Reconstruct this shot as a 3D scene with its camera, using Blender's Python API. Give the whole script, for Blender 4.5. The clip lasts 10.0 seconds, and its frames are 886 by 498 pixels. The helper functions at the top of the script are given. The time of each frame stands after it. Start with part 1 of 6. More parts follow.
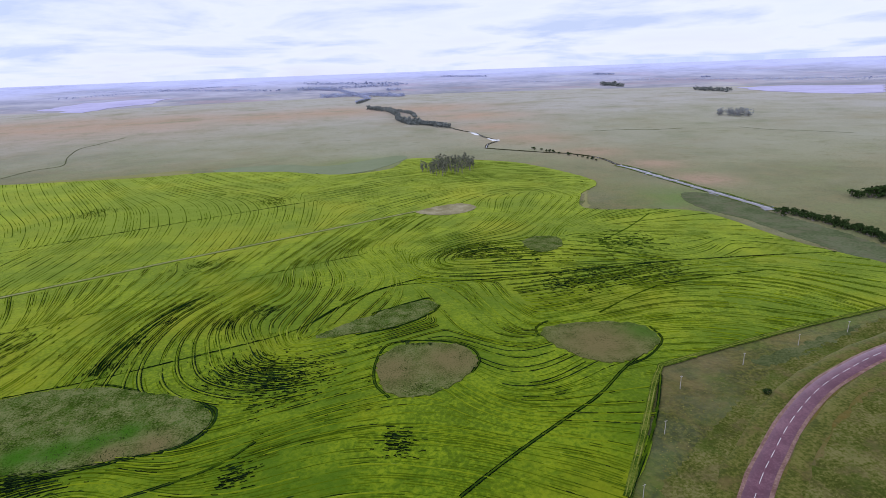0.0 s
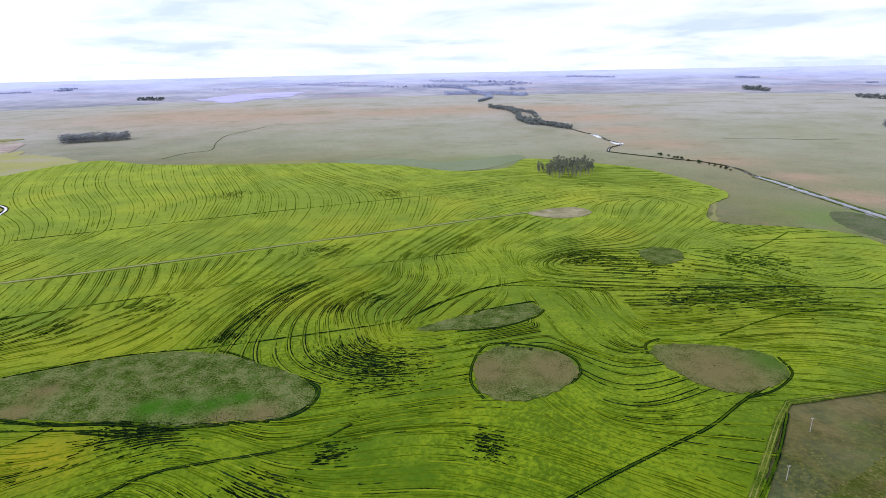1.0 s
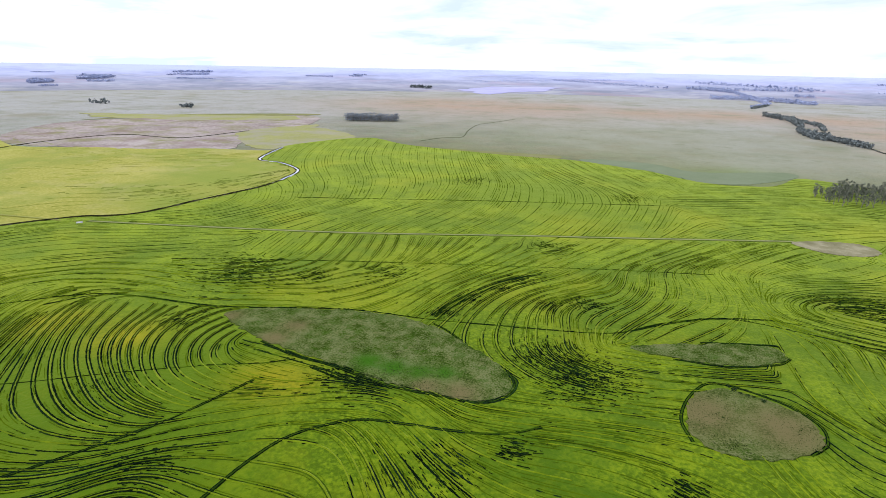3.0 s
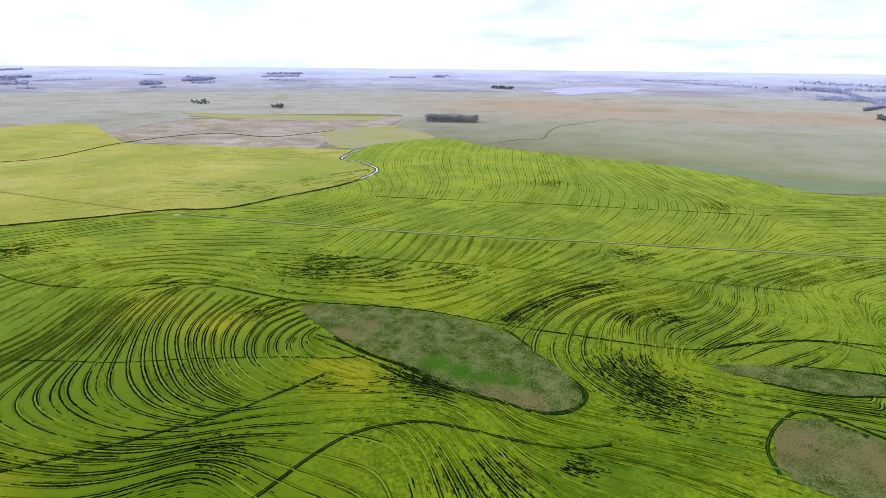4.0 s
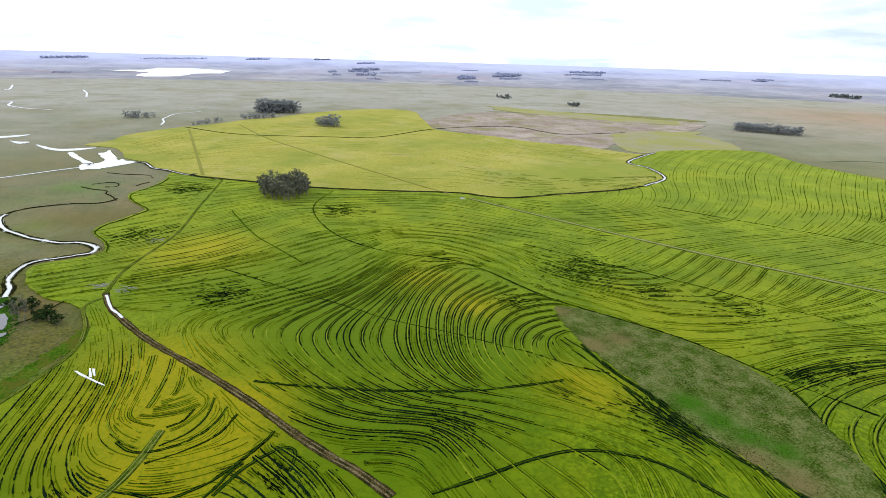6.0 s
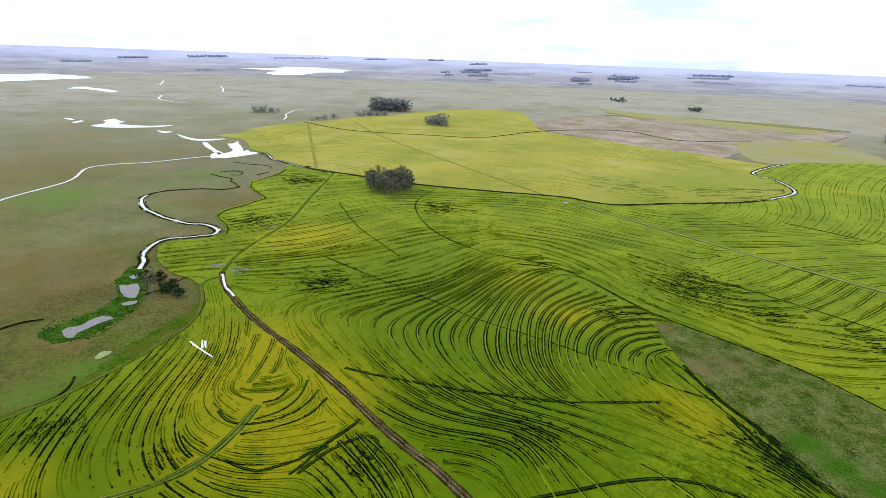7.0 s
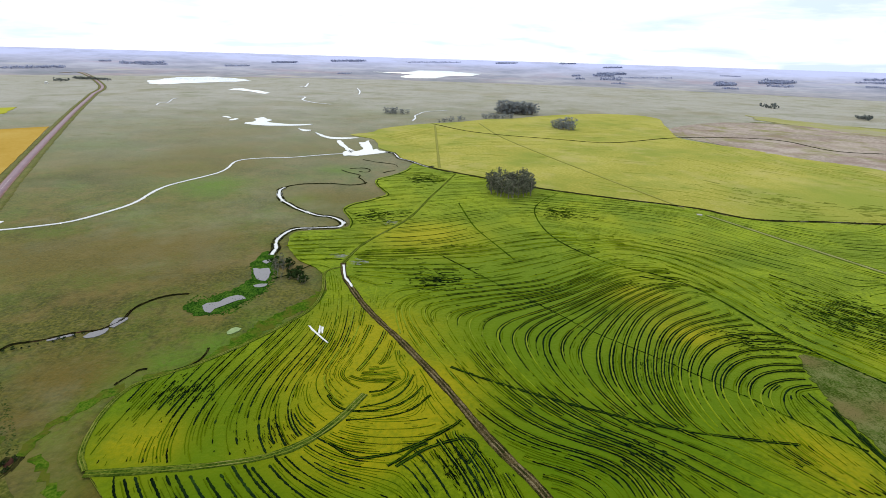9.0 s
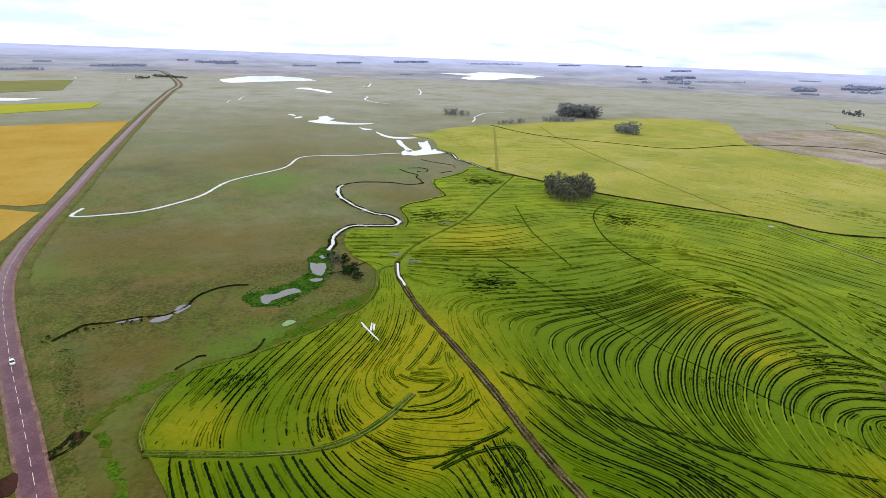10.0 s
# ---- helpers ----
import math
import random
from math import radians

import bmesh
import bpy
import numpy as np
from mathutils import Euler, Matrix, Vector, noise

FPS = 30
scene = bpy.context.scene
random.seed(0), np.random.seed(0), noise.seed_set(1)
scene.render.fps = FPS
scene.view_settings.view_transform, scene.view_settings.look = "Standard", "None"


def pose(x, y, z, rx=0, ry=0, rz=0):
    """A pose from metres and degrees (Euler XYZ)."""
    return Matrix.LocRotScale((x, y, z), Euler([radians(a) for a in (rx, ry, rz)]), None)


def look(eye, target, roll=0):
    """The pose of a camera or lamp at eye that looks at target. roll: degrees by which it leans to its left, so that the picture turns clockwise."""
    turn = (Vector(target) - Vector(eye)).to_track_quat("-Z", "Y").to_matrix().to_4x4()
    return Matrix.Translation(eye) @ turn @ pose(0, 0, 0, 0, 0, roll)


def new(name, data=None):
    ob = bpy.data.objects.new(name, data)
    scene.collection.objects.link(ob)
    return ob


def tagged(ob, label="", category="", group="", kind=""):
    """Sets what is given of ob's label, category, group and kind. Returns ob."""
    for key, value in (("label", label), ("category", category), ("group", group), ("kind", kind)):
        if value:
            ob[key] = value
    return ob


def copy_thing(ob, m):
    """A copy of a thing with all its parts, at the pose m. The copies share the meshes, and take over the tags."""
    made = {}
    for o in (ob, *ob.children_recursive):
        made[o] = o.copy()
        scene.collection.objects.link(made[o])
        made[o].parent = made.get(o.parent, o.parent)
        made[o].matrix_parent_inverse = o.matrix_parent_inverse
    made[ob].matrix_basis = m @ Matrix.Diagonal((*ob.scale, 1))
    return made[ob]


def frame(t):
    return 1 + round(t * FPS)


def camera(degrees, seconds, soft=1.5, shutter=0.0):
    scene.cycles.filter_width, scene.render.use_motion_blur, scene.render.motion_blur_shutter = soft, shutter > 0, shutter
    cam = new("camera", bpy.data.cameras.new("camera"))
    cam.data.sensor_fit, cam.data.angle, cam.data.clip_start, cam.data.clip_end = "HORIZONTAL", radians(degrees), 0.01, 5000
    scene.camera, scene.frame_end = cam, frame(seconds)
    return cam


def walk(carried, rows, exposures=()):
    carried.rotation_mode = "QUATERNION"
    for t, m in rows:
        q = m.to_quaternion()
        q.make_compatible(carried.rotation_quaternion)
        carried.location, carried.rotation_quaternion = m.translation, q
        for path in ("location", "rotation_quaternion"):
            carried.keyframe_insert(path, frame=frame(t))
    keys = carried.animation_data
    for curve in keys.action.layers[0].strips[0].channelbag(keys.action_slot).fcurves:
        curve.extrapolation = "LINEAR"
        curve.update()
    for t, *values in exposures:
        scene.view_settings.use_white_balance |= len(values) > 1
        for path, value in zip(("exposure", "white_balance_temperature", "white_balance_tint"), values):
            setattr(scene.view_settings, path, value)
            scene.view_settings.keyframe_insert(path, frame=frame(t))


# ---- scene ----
from mathutils import geometry

cam = camera(77.0, 10.0, soft=0.8)
PATH = [
    (0.0, pose(0.00, 0.00, 120.00, 71.902, 1.978, -11.001)),
    (0.5, pose(0.84, 1.38, 119.68, 71.943, 1.634, -6.218)),
    (1.0, pose(1.63, 2.66, 119.40, 72.118, 1.090, 1.197)),
    (1.5, pose(2.25, 3.80, 119.22, 72.177, 0.326, 10.849)),
    (2.0, pose(2.55, 4.95, 118.97, 72.185, -0.139, 17.271)),
    (2.5, pose(2.73, 6.12, 118.75, 72.150, -0.496, 22.615)),
    (2.7, pose(2.80, 6.61, 118.72, 71.978, -0.764, 24.053)),
    (4.0, pose(3.12, 10.34, 119.25, 71.756, -0.576, 34.093)),
    (4.5, pose(3.12, 11.75, 119.22, 71.700, -0.535, 39.983)),
    (5.0, pose(2.75, 13.24, 119.00, 71.584, -0.994, 47.309)),
    (5.5, pose(1.77, 14.98, 118.75, 71.390, -1.363, 54.255)),
    (6.0, pose(0.57, 16.71, 118.47, 71.130, -1.633, 63.200)),
    (6.2, pose(0.18, 17.32, 118.30, 71.085, -1.931, 66.301)),
    (7.5, pose(-1.84, 20.59, 116.82, 70.865, -1.632, 77.109)),
    (8.0, pose(-2.64, 21.35, 116.32, 70.873, -1.567, 80.050)),
    (8.5, pose(-3.52, 21.71, 115.87, 70.867, -1.650, 83.681)),
    (9.0, pose(-4.44, 21.83, 115.42, 70.868, -1.633, 86.864)),
    (9.5, pose(-5.56, 21.81, 114.96, 70.859, -1.846, 89.999)),
    (10.0, pose(-6.85, 21.72, 114.55, 70.838, -2.025, 92.888)),
]
EXPOSURES = [(0.0, -0.46, 5720, 25), (0.5, -0.46, 5750, 24), (1.0, -0.17, 5780, 22), (2.5, -0.09, 5830, 20), (5.0, -0.09, 6050, 15), (6.0, -0.17, 6250, 12), (7.5, -0.21, 6350, 10), (10.0, -0.31, 6400, 11)]
walk(cam, PATH, EXPOSURES)

# ---------- light ----------
SUN_AZ, SUN_EL = 112.0, 46.0        # degrees: bearing counter-clockwise from +y, height
world = bpy.data.worlds.new("sky")
scene.world = world
world.use_nodes = True
wt = world.node_tree
wt.nodes.clear()


def wnode(kind, **sets):
    n = wt.nodes.new(kind)
    for key, value in sets.items():
        n.inputs[key].default_value = value
    return n


def wmath(op, a, b):
    n = wt.nodes.new("ShaderNodeMath")
    n.operation = op
    for k, v in enumerate((a, b)):
        if isinstance(v, (int, float)):
            n.inputs[k].default_value = v
        else:
            wt.links.new(v, n.inputs[k])
    return n.outputs[0]


sky = wt.nodes.new("ShaderNodeTexSky")
sky.sky_type, sky.sun_disc = "NISHITA", False
sky.sun_elevation, sky.sun_rotation = radians(SUN_EL), radians(-SUN_AZ)
sky.air_density, sky.dust_density = 1.0, 0.4
coords = wt.nodes.new("ShaderNodeTexCoord")
parts_xyz = wt.nodes.new("ShaderNodeSeparateXYZ")
wt.links.new(coords.outputs["Generated"], parts_xyz.inputs[0])
lift = wmath("ADD", wmath("MAXIMUM", parts_xyz.outputs[2], 0.0), 0.10)
flat = wt.nodes.new("ShaderNodeCombineXYZ")
wt.links.new(wmath("DIVIDE", parts_xyz.outputs[0], lift), flat.inputs[0])
wt.links.new(wmath("DIVIDE", parts_xyz.outputs[1], lift), flat.inputs[1])
clouds = wnode("ShaderNodeTexNoise", Scale=0.55, Detail=7.0, Roughness=0.58, Distortion=0.3)
wt.links.new(flat.outputs[0], clouds.inputs["Vector"])
cover = wt.nodes.new("ShaderNodeValToRGB")           # where the cloud sheet is thin
cover.color_ramp.elements[0].position, cover.color_ramp.elements[0].color = 0.32, (0.80, 0.80, 0.80, 1)
cover.color_ramp.elements[1].position, cover.color_ramp.elements[1].color = 0.54, (1, 1, 1, 1)
wt.links.new(clouds.outputs[0], cover.inputs[0])
tone = wt.nodes.new("ShaderNodeValToRGB")            # greyer bellies of the thick parts
tone.color_ramp.elements[0].position, tone.color_ramp.elements[0].color = 0.48, (0.94, 1.0, 0.98, 1)
tone.color_ramp.elements[1].position, tone.color_ramp.elements[1].color = 0.63, (0.64, 0.75, 0.86, 1)
wt.links.new(clouds.outputs[0], tone.inputs[0])
# cloud sheet is brighter round the sun
sun_way = Vector((-math.sin(radians(SUN_AZ)) * math.cos(radians(SUN_EL)), math.cos(radians(SUN_AZ)) * math.cos(radians(SUN_EL)), math.sin(radians(SUN_EL))))
dot = wt.nodes.new("ShaderNodeVectorMath")
dot.operation = "DOT_PRODUCT"
wt.links.new(coords.outputs["Generated"], dot.inputs[0])
dot.inputs[1].default_value = sun_way
glow = wmath("ADD", wmath("MULTIPLY", wmath("MAXIMUM", dot.outputs["Value"], 0.0), 0.52), 1.28)
back_sky, back_cloud = wnode("ShaderNodeBackground", Strength=0.12), wnode("ShaderNodeBackground")
wt.links.new(sky.outputs[0], back_sky.inputs[0])
wt.links.new(tone.outputs[0], back_cloud.inputs[0])
wt.links.new(glow, back_cloud.inputs[1])
both = wt.nodes.new("ShaderNodeMixShader")
wt.links.new(cover.outputs[0], both.inputs[0])
wt.links.new(back_sky.outputs[0], both.inputs[1])
wt.links.new(back_cloud.outputs[0], both.inputs[2])
wt.links.new(both.outputs[0], wt.nodes.new("ShaderNodeOutputWorld").inputs[0])

sun = new("sun", bpy.data.lights.new("sun", "SUN"))
sun.data.energy, sun.data.angle, sun.data.color = 1.5, radians(10), (1.0, 0.95, 0.86)
sun.matrix_world = look(sun_way * 1000, (0, 0, 0))


# ---------- materials ----------
def material(name, stops, size=20.0, fine=2.0, rough=0.9, bump=0.0, extra=(), island=0.0, grit=0.55, sheen=0.0, tint=(0.85, 0.93, 1.0), patches=(), late=()):
    """Colours mixed by broad and fine noise; extra: (attribute, colour) laid over by that attribute; patches: (colour, size, from, to, most) laid over in spots, late ones over the attributes."""
    m = bpy.data.materials.new(name)
    m.use_nodes = True
    t = m.node_tree
    bsdf = t.nodes["Principled BSDF"]
    bsdf.inputs["Roughness"].default_value = rough
    bsdf.inputs["Specular IOR Level"].default_value = 0.0
    bsdf.inputs["Sheen Weight"].default_value, bsdf.inputs["Sheen Roughness"].default_value = sheen, 0.4
    bsdf.inputs["Sheen Tint"].default_value = (*tint, 1)
    tc = t.nodes.new("ShaderNodeTexCoord")
    broad, grain = t.nodes.new("ShaderNodeTexNoise"), t.nodes.new("ShaderNodeTexNoise")
    for n, s, d in ((broad, size, 5.0), (grain, fine, 4.0)):
        t.links.new(tc.outputs["Object"], n.inputs["Vector"])
        n.inputs["Scale"].default_value, n.inputs["Detail"].default_value = 1.0 / s, d
        n.inputs["Roughness"].default_value = 0.62
    mix = t.nodes.new("ShaderNodeMath")
    mix.operation = "MULTIPLY_ADD"
    t.links.new(grain.outputs[0], mix.inputs[0])
    mix.inputs[1].default_value = grit
    half = t.nodes.new("ShaderNodeMath")
    half.operation = "MULTIPLY_ADD"
    t.links.new(broad.outputs[0], half.inputs[0])
    half.inputs[1].default_value, half.inputs[2].default_value = 1.3, -0.145 - grit / 2
    t.links.new(half.outputs[0], mix.inputs[2])
    ramp = t.nodes.new("ShaderNodeValToRGB")
    while len(ramp.color_ramp.elements) < len(stops):
        ramp.color_ramp.elements.new(0.5)
    for k, c in enumerate(stops):
        ramp.color_ramp.elements[k].position = 0.30 + 0.42 * k / max(1, len(stops) - 1)
        ramp.color_ramp.elements[k].color = (*c, 1)
    t.links.new(mix.outputs[0], ramp.inputs[0])
    colour = ramp.outputs[0]
    def spots(colour, patches, first):
        for i, (c, across, low_end, high_end, most) in enumerate(patches, first):
            spot, shift, span, over = t.nodes.new("ShaderNodeTexNoise"), t.nodes.new("ShaderNodeMapping"), t.nodes.new("ShaderNodeMapRange"), t.nodes.new("ShaderNodeMix")
            shift.inputs["Location"].default_value = (37.0 * i + 900, 53.0 * i, 11.0 * i)
            t.links.new(tc.outputs["Object"], shift.inputs["Vector"])
            t.links.new(shift.outputs[0], spot.inputs["Vector"])
            spot.inputs["Scale"].default_value, spot.inputs["Detail"].default_value, spot.inputs["Roughness"].default_value = 1.0 / across, 6.0, 0.66
            span.inputs["From Min"].default_value, span.inputs["From Max"].default_value, span.inputs["To Max"].default_value = low_end, high_end, most
            t.links.new(spot.outputs[0], span.inputs["Value"])
            over.data_type = "RGBA"
            t.links.new(span.outputs[0], over.inputs[0])
            t.links.new(colour, over.inputs[6])
            over.inputs[7].default_value = (*c, 1)
            colour = over.outputs[2]
        return colour

    colour = spots(colour, patches, 0)
    for key, c in extra:
        at = t.nodes.new("ShaderNodeAttribute")
        at.attribute_name = key
        k = t.nodes.new("ShaderNodeMath")        # ragged rim: the attribute times the noise
        k.operation, k.use_clamp = "MULTIPLY", True
        t.links.new(at.outputs["Fac"], k.inputs[0])
        k2 = t.nodes.new("ShaderNodeMath")
        k2.operation = "MULTIPLY_ADD"
        t.links.new(mix.outputs[0], k2.inputs[0])
        k2.inputs[1].default_value, k2.inputs[2].default_value = 1.2, 0.4
        t.links.new(k2.outputs[0], k.inputs[1])
        over = t.nodes.new("ShaderNodeMix")
        over.data_type = "RGBA"
        t.links.new(k.outputs[0], over.inputs[0])
        t.links.new(colour, over.inputs[6])
        over.inputs[7].default_value = (*c, 1)
        colour = over.outputs[2]
    colour = spots(colour, late, 20)
    if island:
        geo = t.nodes.new("ShaderNodeNewGeometry")
        info = t.nodes.new("ShaderNodeObjectInfo")
        add = t.nodes.new("ShaderNodeMath")
        add.operation = "MULTIPLY_ADD"
        t.links.new(geo.outputs["Random Per Island"], add.inputs[0])
        add.inputs[1].default_value, add.inputs[2].default_value = island, 1.0 - island * 0.75
        rnd = t.nodes.new("ShaderNodeMath")
        rnd.operation = "MULTIPLY_ADD"
        t.links.new(info.outputs["Random"], rnd.inputs[0])
        rnd.inputs[1].default_value = island * 0.5
        t.links.new(add.outputs[0], rnd.inputs[2])
        hsv = t.nodes.new("ShaderNodeHueSaturation")
        t.links.new(colour, hsv.inputs["Color"])
        t.links.new(rnd.outputs[0], hsv.inputs["Value"])
        colour = hsv.outputs[0]
    t.links.new(colour, bsdf.inputs["Base Color"])
    if bump:
        b = t.nodes.new("ShaderNodeBump")
        b.inputs["Strength"].default_value, b.inputs["Distance"].default_value = 0.8, bump
        t.links.new(grain.outputs[0], b.inputs["Height"])
        t.links.new(b.outputs[0], bsdf.inputs["Normal"])
    return m


def plain(name, colour, rough=0.5, metal=0.0):
    m = bpy.data.materials.new(name)
    m.use_nodes = True
    b = m.node_tree.nodes["Principled BSDF"]
    b.inputs["Base Color"].default_value, b.inputs["Roughness"].default_value, b.inputs["Metallic"].default_value = (*colour, 1), rough, metal
    return m


CROP = material("crop_leaf", [(0.051, 0.092, 0.001), (0.094, 0.149, 0.002), (0.148, 0.200, 0.003)], 45, 1.5, 0.85, 0.25, grit=1.7, extra=
                (("deep", (0.058, 0.110, 0.001)), ("ripe", (0.215, 0.188, 0.003))), sheen=0.70, tint=(0.59, 0.63, 0.14),
                patches=(((0.044, 0.094, 0.002), 60, 0.46, 0.62, 0.85), ((0.180, 0.192, 0.003), 90, 0.50, 0.68, 0.75), ((0.040, 0.078, 0.002), 7, 0.54, 0.72, 0.35), ((0.16, 0.20, 0.004), 3.0, 0.56, 0.70, 0.3)))
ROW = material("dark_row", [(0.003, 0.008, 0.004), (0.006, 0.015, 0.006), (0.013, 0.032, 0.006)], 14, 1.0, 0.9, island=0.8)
FAINT = material("crop_furrow", [(0.048, 0.080, 0.001), (0.082, 0.120, 0.0015)], 30, 1.5, 0.9)
YELLOW = material("ripening_crop", [(0.185, 0.188, 0.020), (0.240, 0.228, 0.032), (0.295, 0.270, 0.060)], 130, 3.0, 0.85, 0.2,
                  (("deep", (0.130, 0.180, 0.014)),), sheen=0.5, tint=(0.66, 0.58, 0.22), grit=1.6,
                  patches=(((0.120, 0.165, 0.014), 110, 0.45, 0.62, 0.85), ((0.30, 0.26, 0.10), 50, 0.52, 0.68, 0.65)))
# the grey-lilac overlay after sage is haze put into the grass colour
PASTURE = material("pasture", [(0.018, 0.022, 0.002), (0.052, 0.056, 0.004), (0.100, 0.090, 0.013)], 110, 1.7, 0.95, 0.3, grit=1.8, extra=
                   (("sage", (0.185, 0.180, 0.116)), ("pasture_haze", (0.284, 0.264, 0.276)), ("pink", (0.305, 0.182, 0.140)), ("green", (0.066, 0.135, 0.008)), ("brown", (0.098, 0.070, 0.014))), sheen=0.36, tint=(0.66, 0.66, 0.40),
                   patches=(((0.060, 0.092, 0.008), 55, 0.47, 0.62, 0.85), ((0.128, 0.086, 0.026), 34, 0.48, 0.64, 0.8), ((0.022, 0.026, 0.005), 5, 0.51, 0.66, 0.7), ((0.135, 0.118, 0.040), 3.2, 0.54, 0.68, 0.5)),
                   late=(((0.150, 0.120, 0.075), 210, 0.52, 0.68, 0.55), ((0.095, 0.105, 0.060), 120, 0.53, 0.68, 0.55), ((0.225, 0.215, 0.150), 160, 0.58, 0.72, 0.35), ((0.070, 0.072, 0.030), 26, 0.56, 0.70, 0.5), ((0.038, 0.040, 0.010), 5, 0.56, 0.68, 0.4), ((0.125, 0.098, 0.036), 8, 0.56, 0.68, 0.4)))
# lilac stops and the blue overlay are aerial haze put into the colour
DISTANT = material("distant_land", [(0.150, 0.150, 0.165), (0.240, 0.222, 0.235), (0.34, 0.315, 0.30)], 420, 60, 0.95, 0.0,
                   (("rim_haze", (0.46, 0.48, 0.72)),), sheen=0.1, patches=(((0.30, 0.205, 0.19), 500, 0.52, 0.64, 0.7), ((0.13, 0.15, 0.15), 300, 0.55, 0.68, 0.7), ((0.40, 0.37, 0.27), 380, 0.56, 0.66, 0.6)))
HOLLOW = material("rough_grass", [(0.026, 0.048, 0.005), (0.076, 0.100, 0.021), (0.130, 0.142, 0.052)], 8, 0.8, 0.95, 0.3, grit=1.7, extra=
                  (("green", (0.034, 0.104, 0.006)), ("brown", (0.135, 0.112, 0.045))),
                  patches=(((0.034, 0.078, 0.005), 5, 0.50, 0.66, 0.6), ((0.150, 0.150, 0.055), 3.5, 0.52, 0.66, 0.5)))
TUFT = material("tussock", [(0.018, 0.030, 0.007), (0.042, 0.056, 0.014), (0.082, 0.094, 0.030)], 8, 0.7, 0.95, island=0.6)
FADED = material("faded_crop", [(0.150, 0.185, 0.013), (0.185, 0.215, 0.018)], 30, 2.0, sheen=0.6, tint=(0.66, 0.62, 0.15))
RUT = material("trodden_soil", [(0.045, 0.034, 0.014), (0.095, 0.072, 0.034), (0.17, 0.135, 0.075)], 9, 0.8, grit=1.6)
WETSOIL = material("pale_wet_soil", [(0.20, 0.21, 0.20), (0.30, 0.30, 0.29)], 3, 0.5, 0.35)
# far lake water, matt: the lilac sky reflection is put into its colour
LILAC_LAKE = material("matt_lilac_lake", [(0.36, 0.34, 0.50), (0.46, 0.44, 0.62)], 200, 20)
MUD = material("red_brown_mud", [(0.035, 0.016, 0.012), (0.060, 0.028, 0.020)], 4, 0.6, 0.5)
FRESH = material("fresh_meadow", [(0.024, 0.062, 0.004), (0.048, 0.100, 0.006), (0.082, 0.125, 0.012)], 12, 1.2, 0.9, 0.2, grit=1.8, patches=(((0.078, 0.084, 0.012), 9, 0.44, 0.58, 0.95),))
ALGAE = material("algae_water", [(0.20, 0.27, 0.12), (0.28, 0.35, 0.18)], 5, 0.6, 0.35)
GREY_GRASS = material("grey_rough_grass", [(0.042, 0.052, 0.009), (0.082, 0.088, 0.018), (0.135, 0.126, 0.044)], 16, 1.1, 0.95, 0.3, grit=1.5, patches=(((0.096, 0.078, 0.032), 9, 0.5, 0.66, 0.7), ((0.05, 0.075, 0.012), 14, 0.5, 0.66, 0.6)))
WET = material("wet_dark_grass", [(0.046, 0.060, 0.020), (0.070, 0.084, 0.030), (0.100, 0.108, 0.045)], 12, 1.2, 0.9, 0.2, grit=1.4)
SAGE_MEADOW = material("sage_meadow", [(0.105, 0.128, 0.062), (0.135, 0.155, 0.085)], 50, 5.0, sheen=0.3, tint=(0.6, 0.64, 0.45))
DAMP = material("damp_meadow", [(0.062, 0.080, 0.034), (0.082, 0.100, 0.046), (0.110, 0.122, 0.066)], 22, 2.0, 0.9, 0.2, grit=1.2, patches=(((0.115, 0.112, 0.066), 14, 0.48, 0.62, 0.8),))
OLIVE = material("olive_crop", [(0.205, 0.198, 0.050), (0.250, 0.235, 0.072)], 80, 5, grit=1.4, sheen=0.3, tint=(0.6, 0.6, 0.4), patches=(((0.25, 0.215, 0.175), 90, 0.45, 0.6, 0.7),))
SPRAY = material("worn_tractor_line", [(0.140, 0.145, 0.020), (0.180, 0.178, 0.034)], 12, 1.5, sheen=0.4, tint=(0.6, 0.55, 0.25))
REEDS = material("dark_reeds", [(0.010, 0.012, 0.005), (0.024, 0.025, 0.009), (0.060, 0.056, 0.018)], 6, 0.7, island=0.5)
VERGE = material("verge_grass", [(0.040, 0.050, 0.006), (0.072, 0.080, 0.011), (0.112, 0.106, 0.026)], 14, 1.2, grit=1.8, sheen=0.3, tint=(0.66, 0.64, 0.40), patches=(((0.10, 0.074, 0.026), 10, 0.5, 0.66, 0.8),))
BROWN_TUFT = material("brown_tussock", [(0.064, 0.066, 0.017), (0.098, 0.096, 0.025), (0.138, 0.128, 0.042)], 14, 0.9, island=0.4)
BERM = material("crop_berm", [(0.118, 0.165, 0.003), (0.160, 0.206, 0.005)], 20, 1.2, sheen=0.5, tint=(0.6, 0.64, 0.2))
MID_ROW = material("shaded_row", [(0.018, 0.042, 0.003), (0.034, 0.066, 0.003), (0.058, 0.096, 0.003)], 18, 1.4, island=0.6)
# lighter copy of the dark row colour for far rows, haze put in
HAZED_ROW = material("hazed_row", [(0.016, 0.034, 0.006), (0.034, 0.062, 0.008), (0.060, 0.098, 0.010)], 26, 2.0, island=0.6)
# far trees: blue haze of the distance mixed into the leaf colour
HAZED_LEAF = material("hazed_woodland", [(0.33, 0.36, 0.51), (0.43, 0.46, 0.61)], 60, 8.0, island=0.4)
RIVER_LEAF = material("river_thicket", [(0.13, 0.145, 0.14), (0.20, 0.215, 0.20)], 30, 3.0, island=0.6)
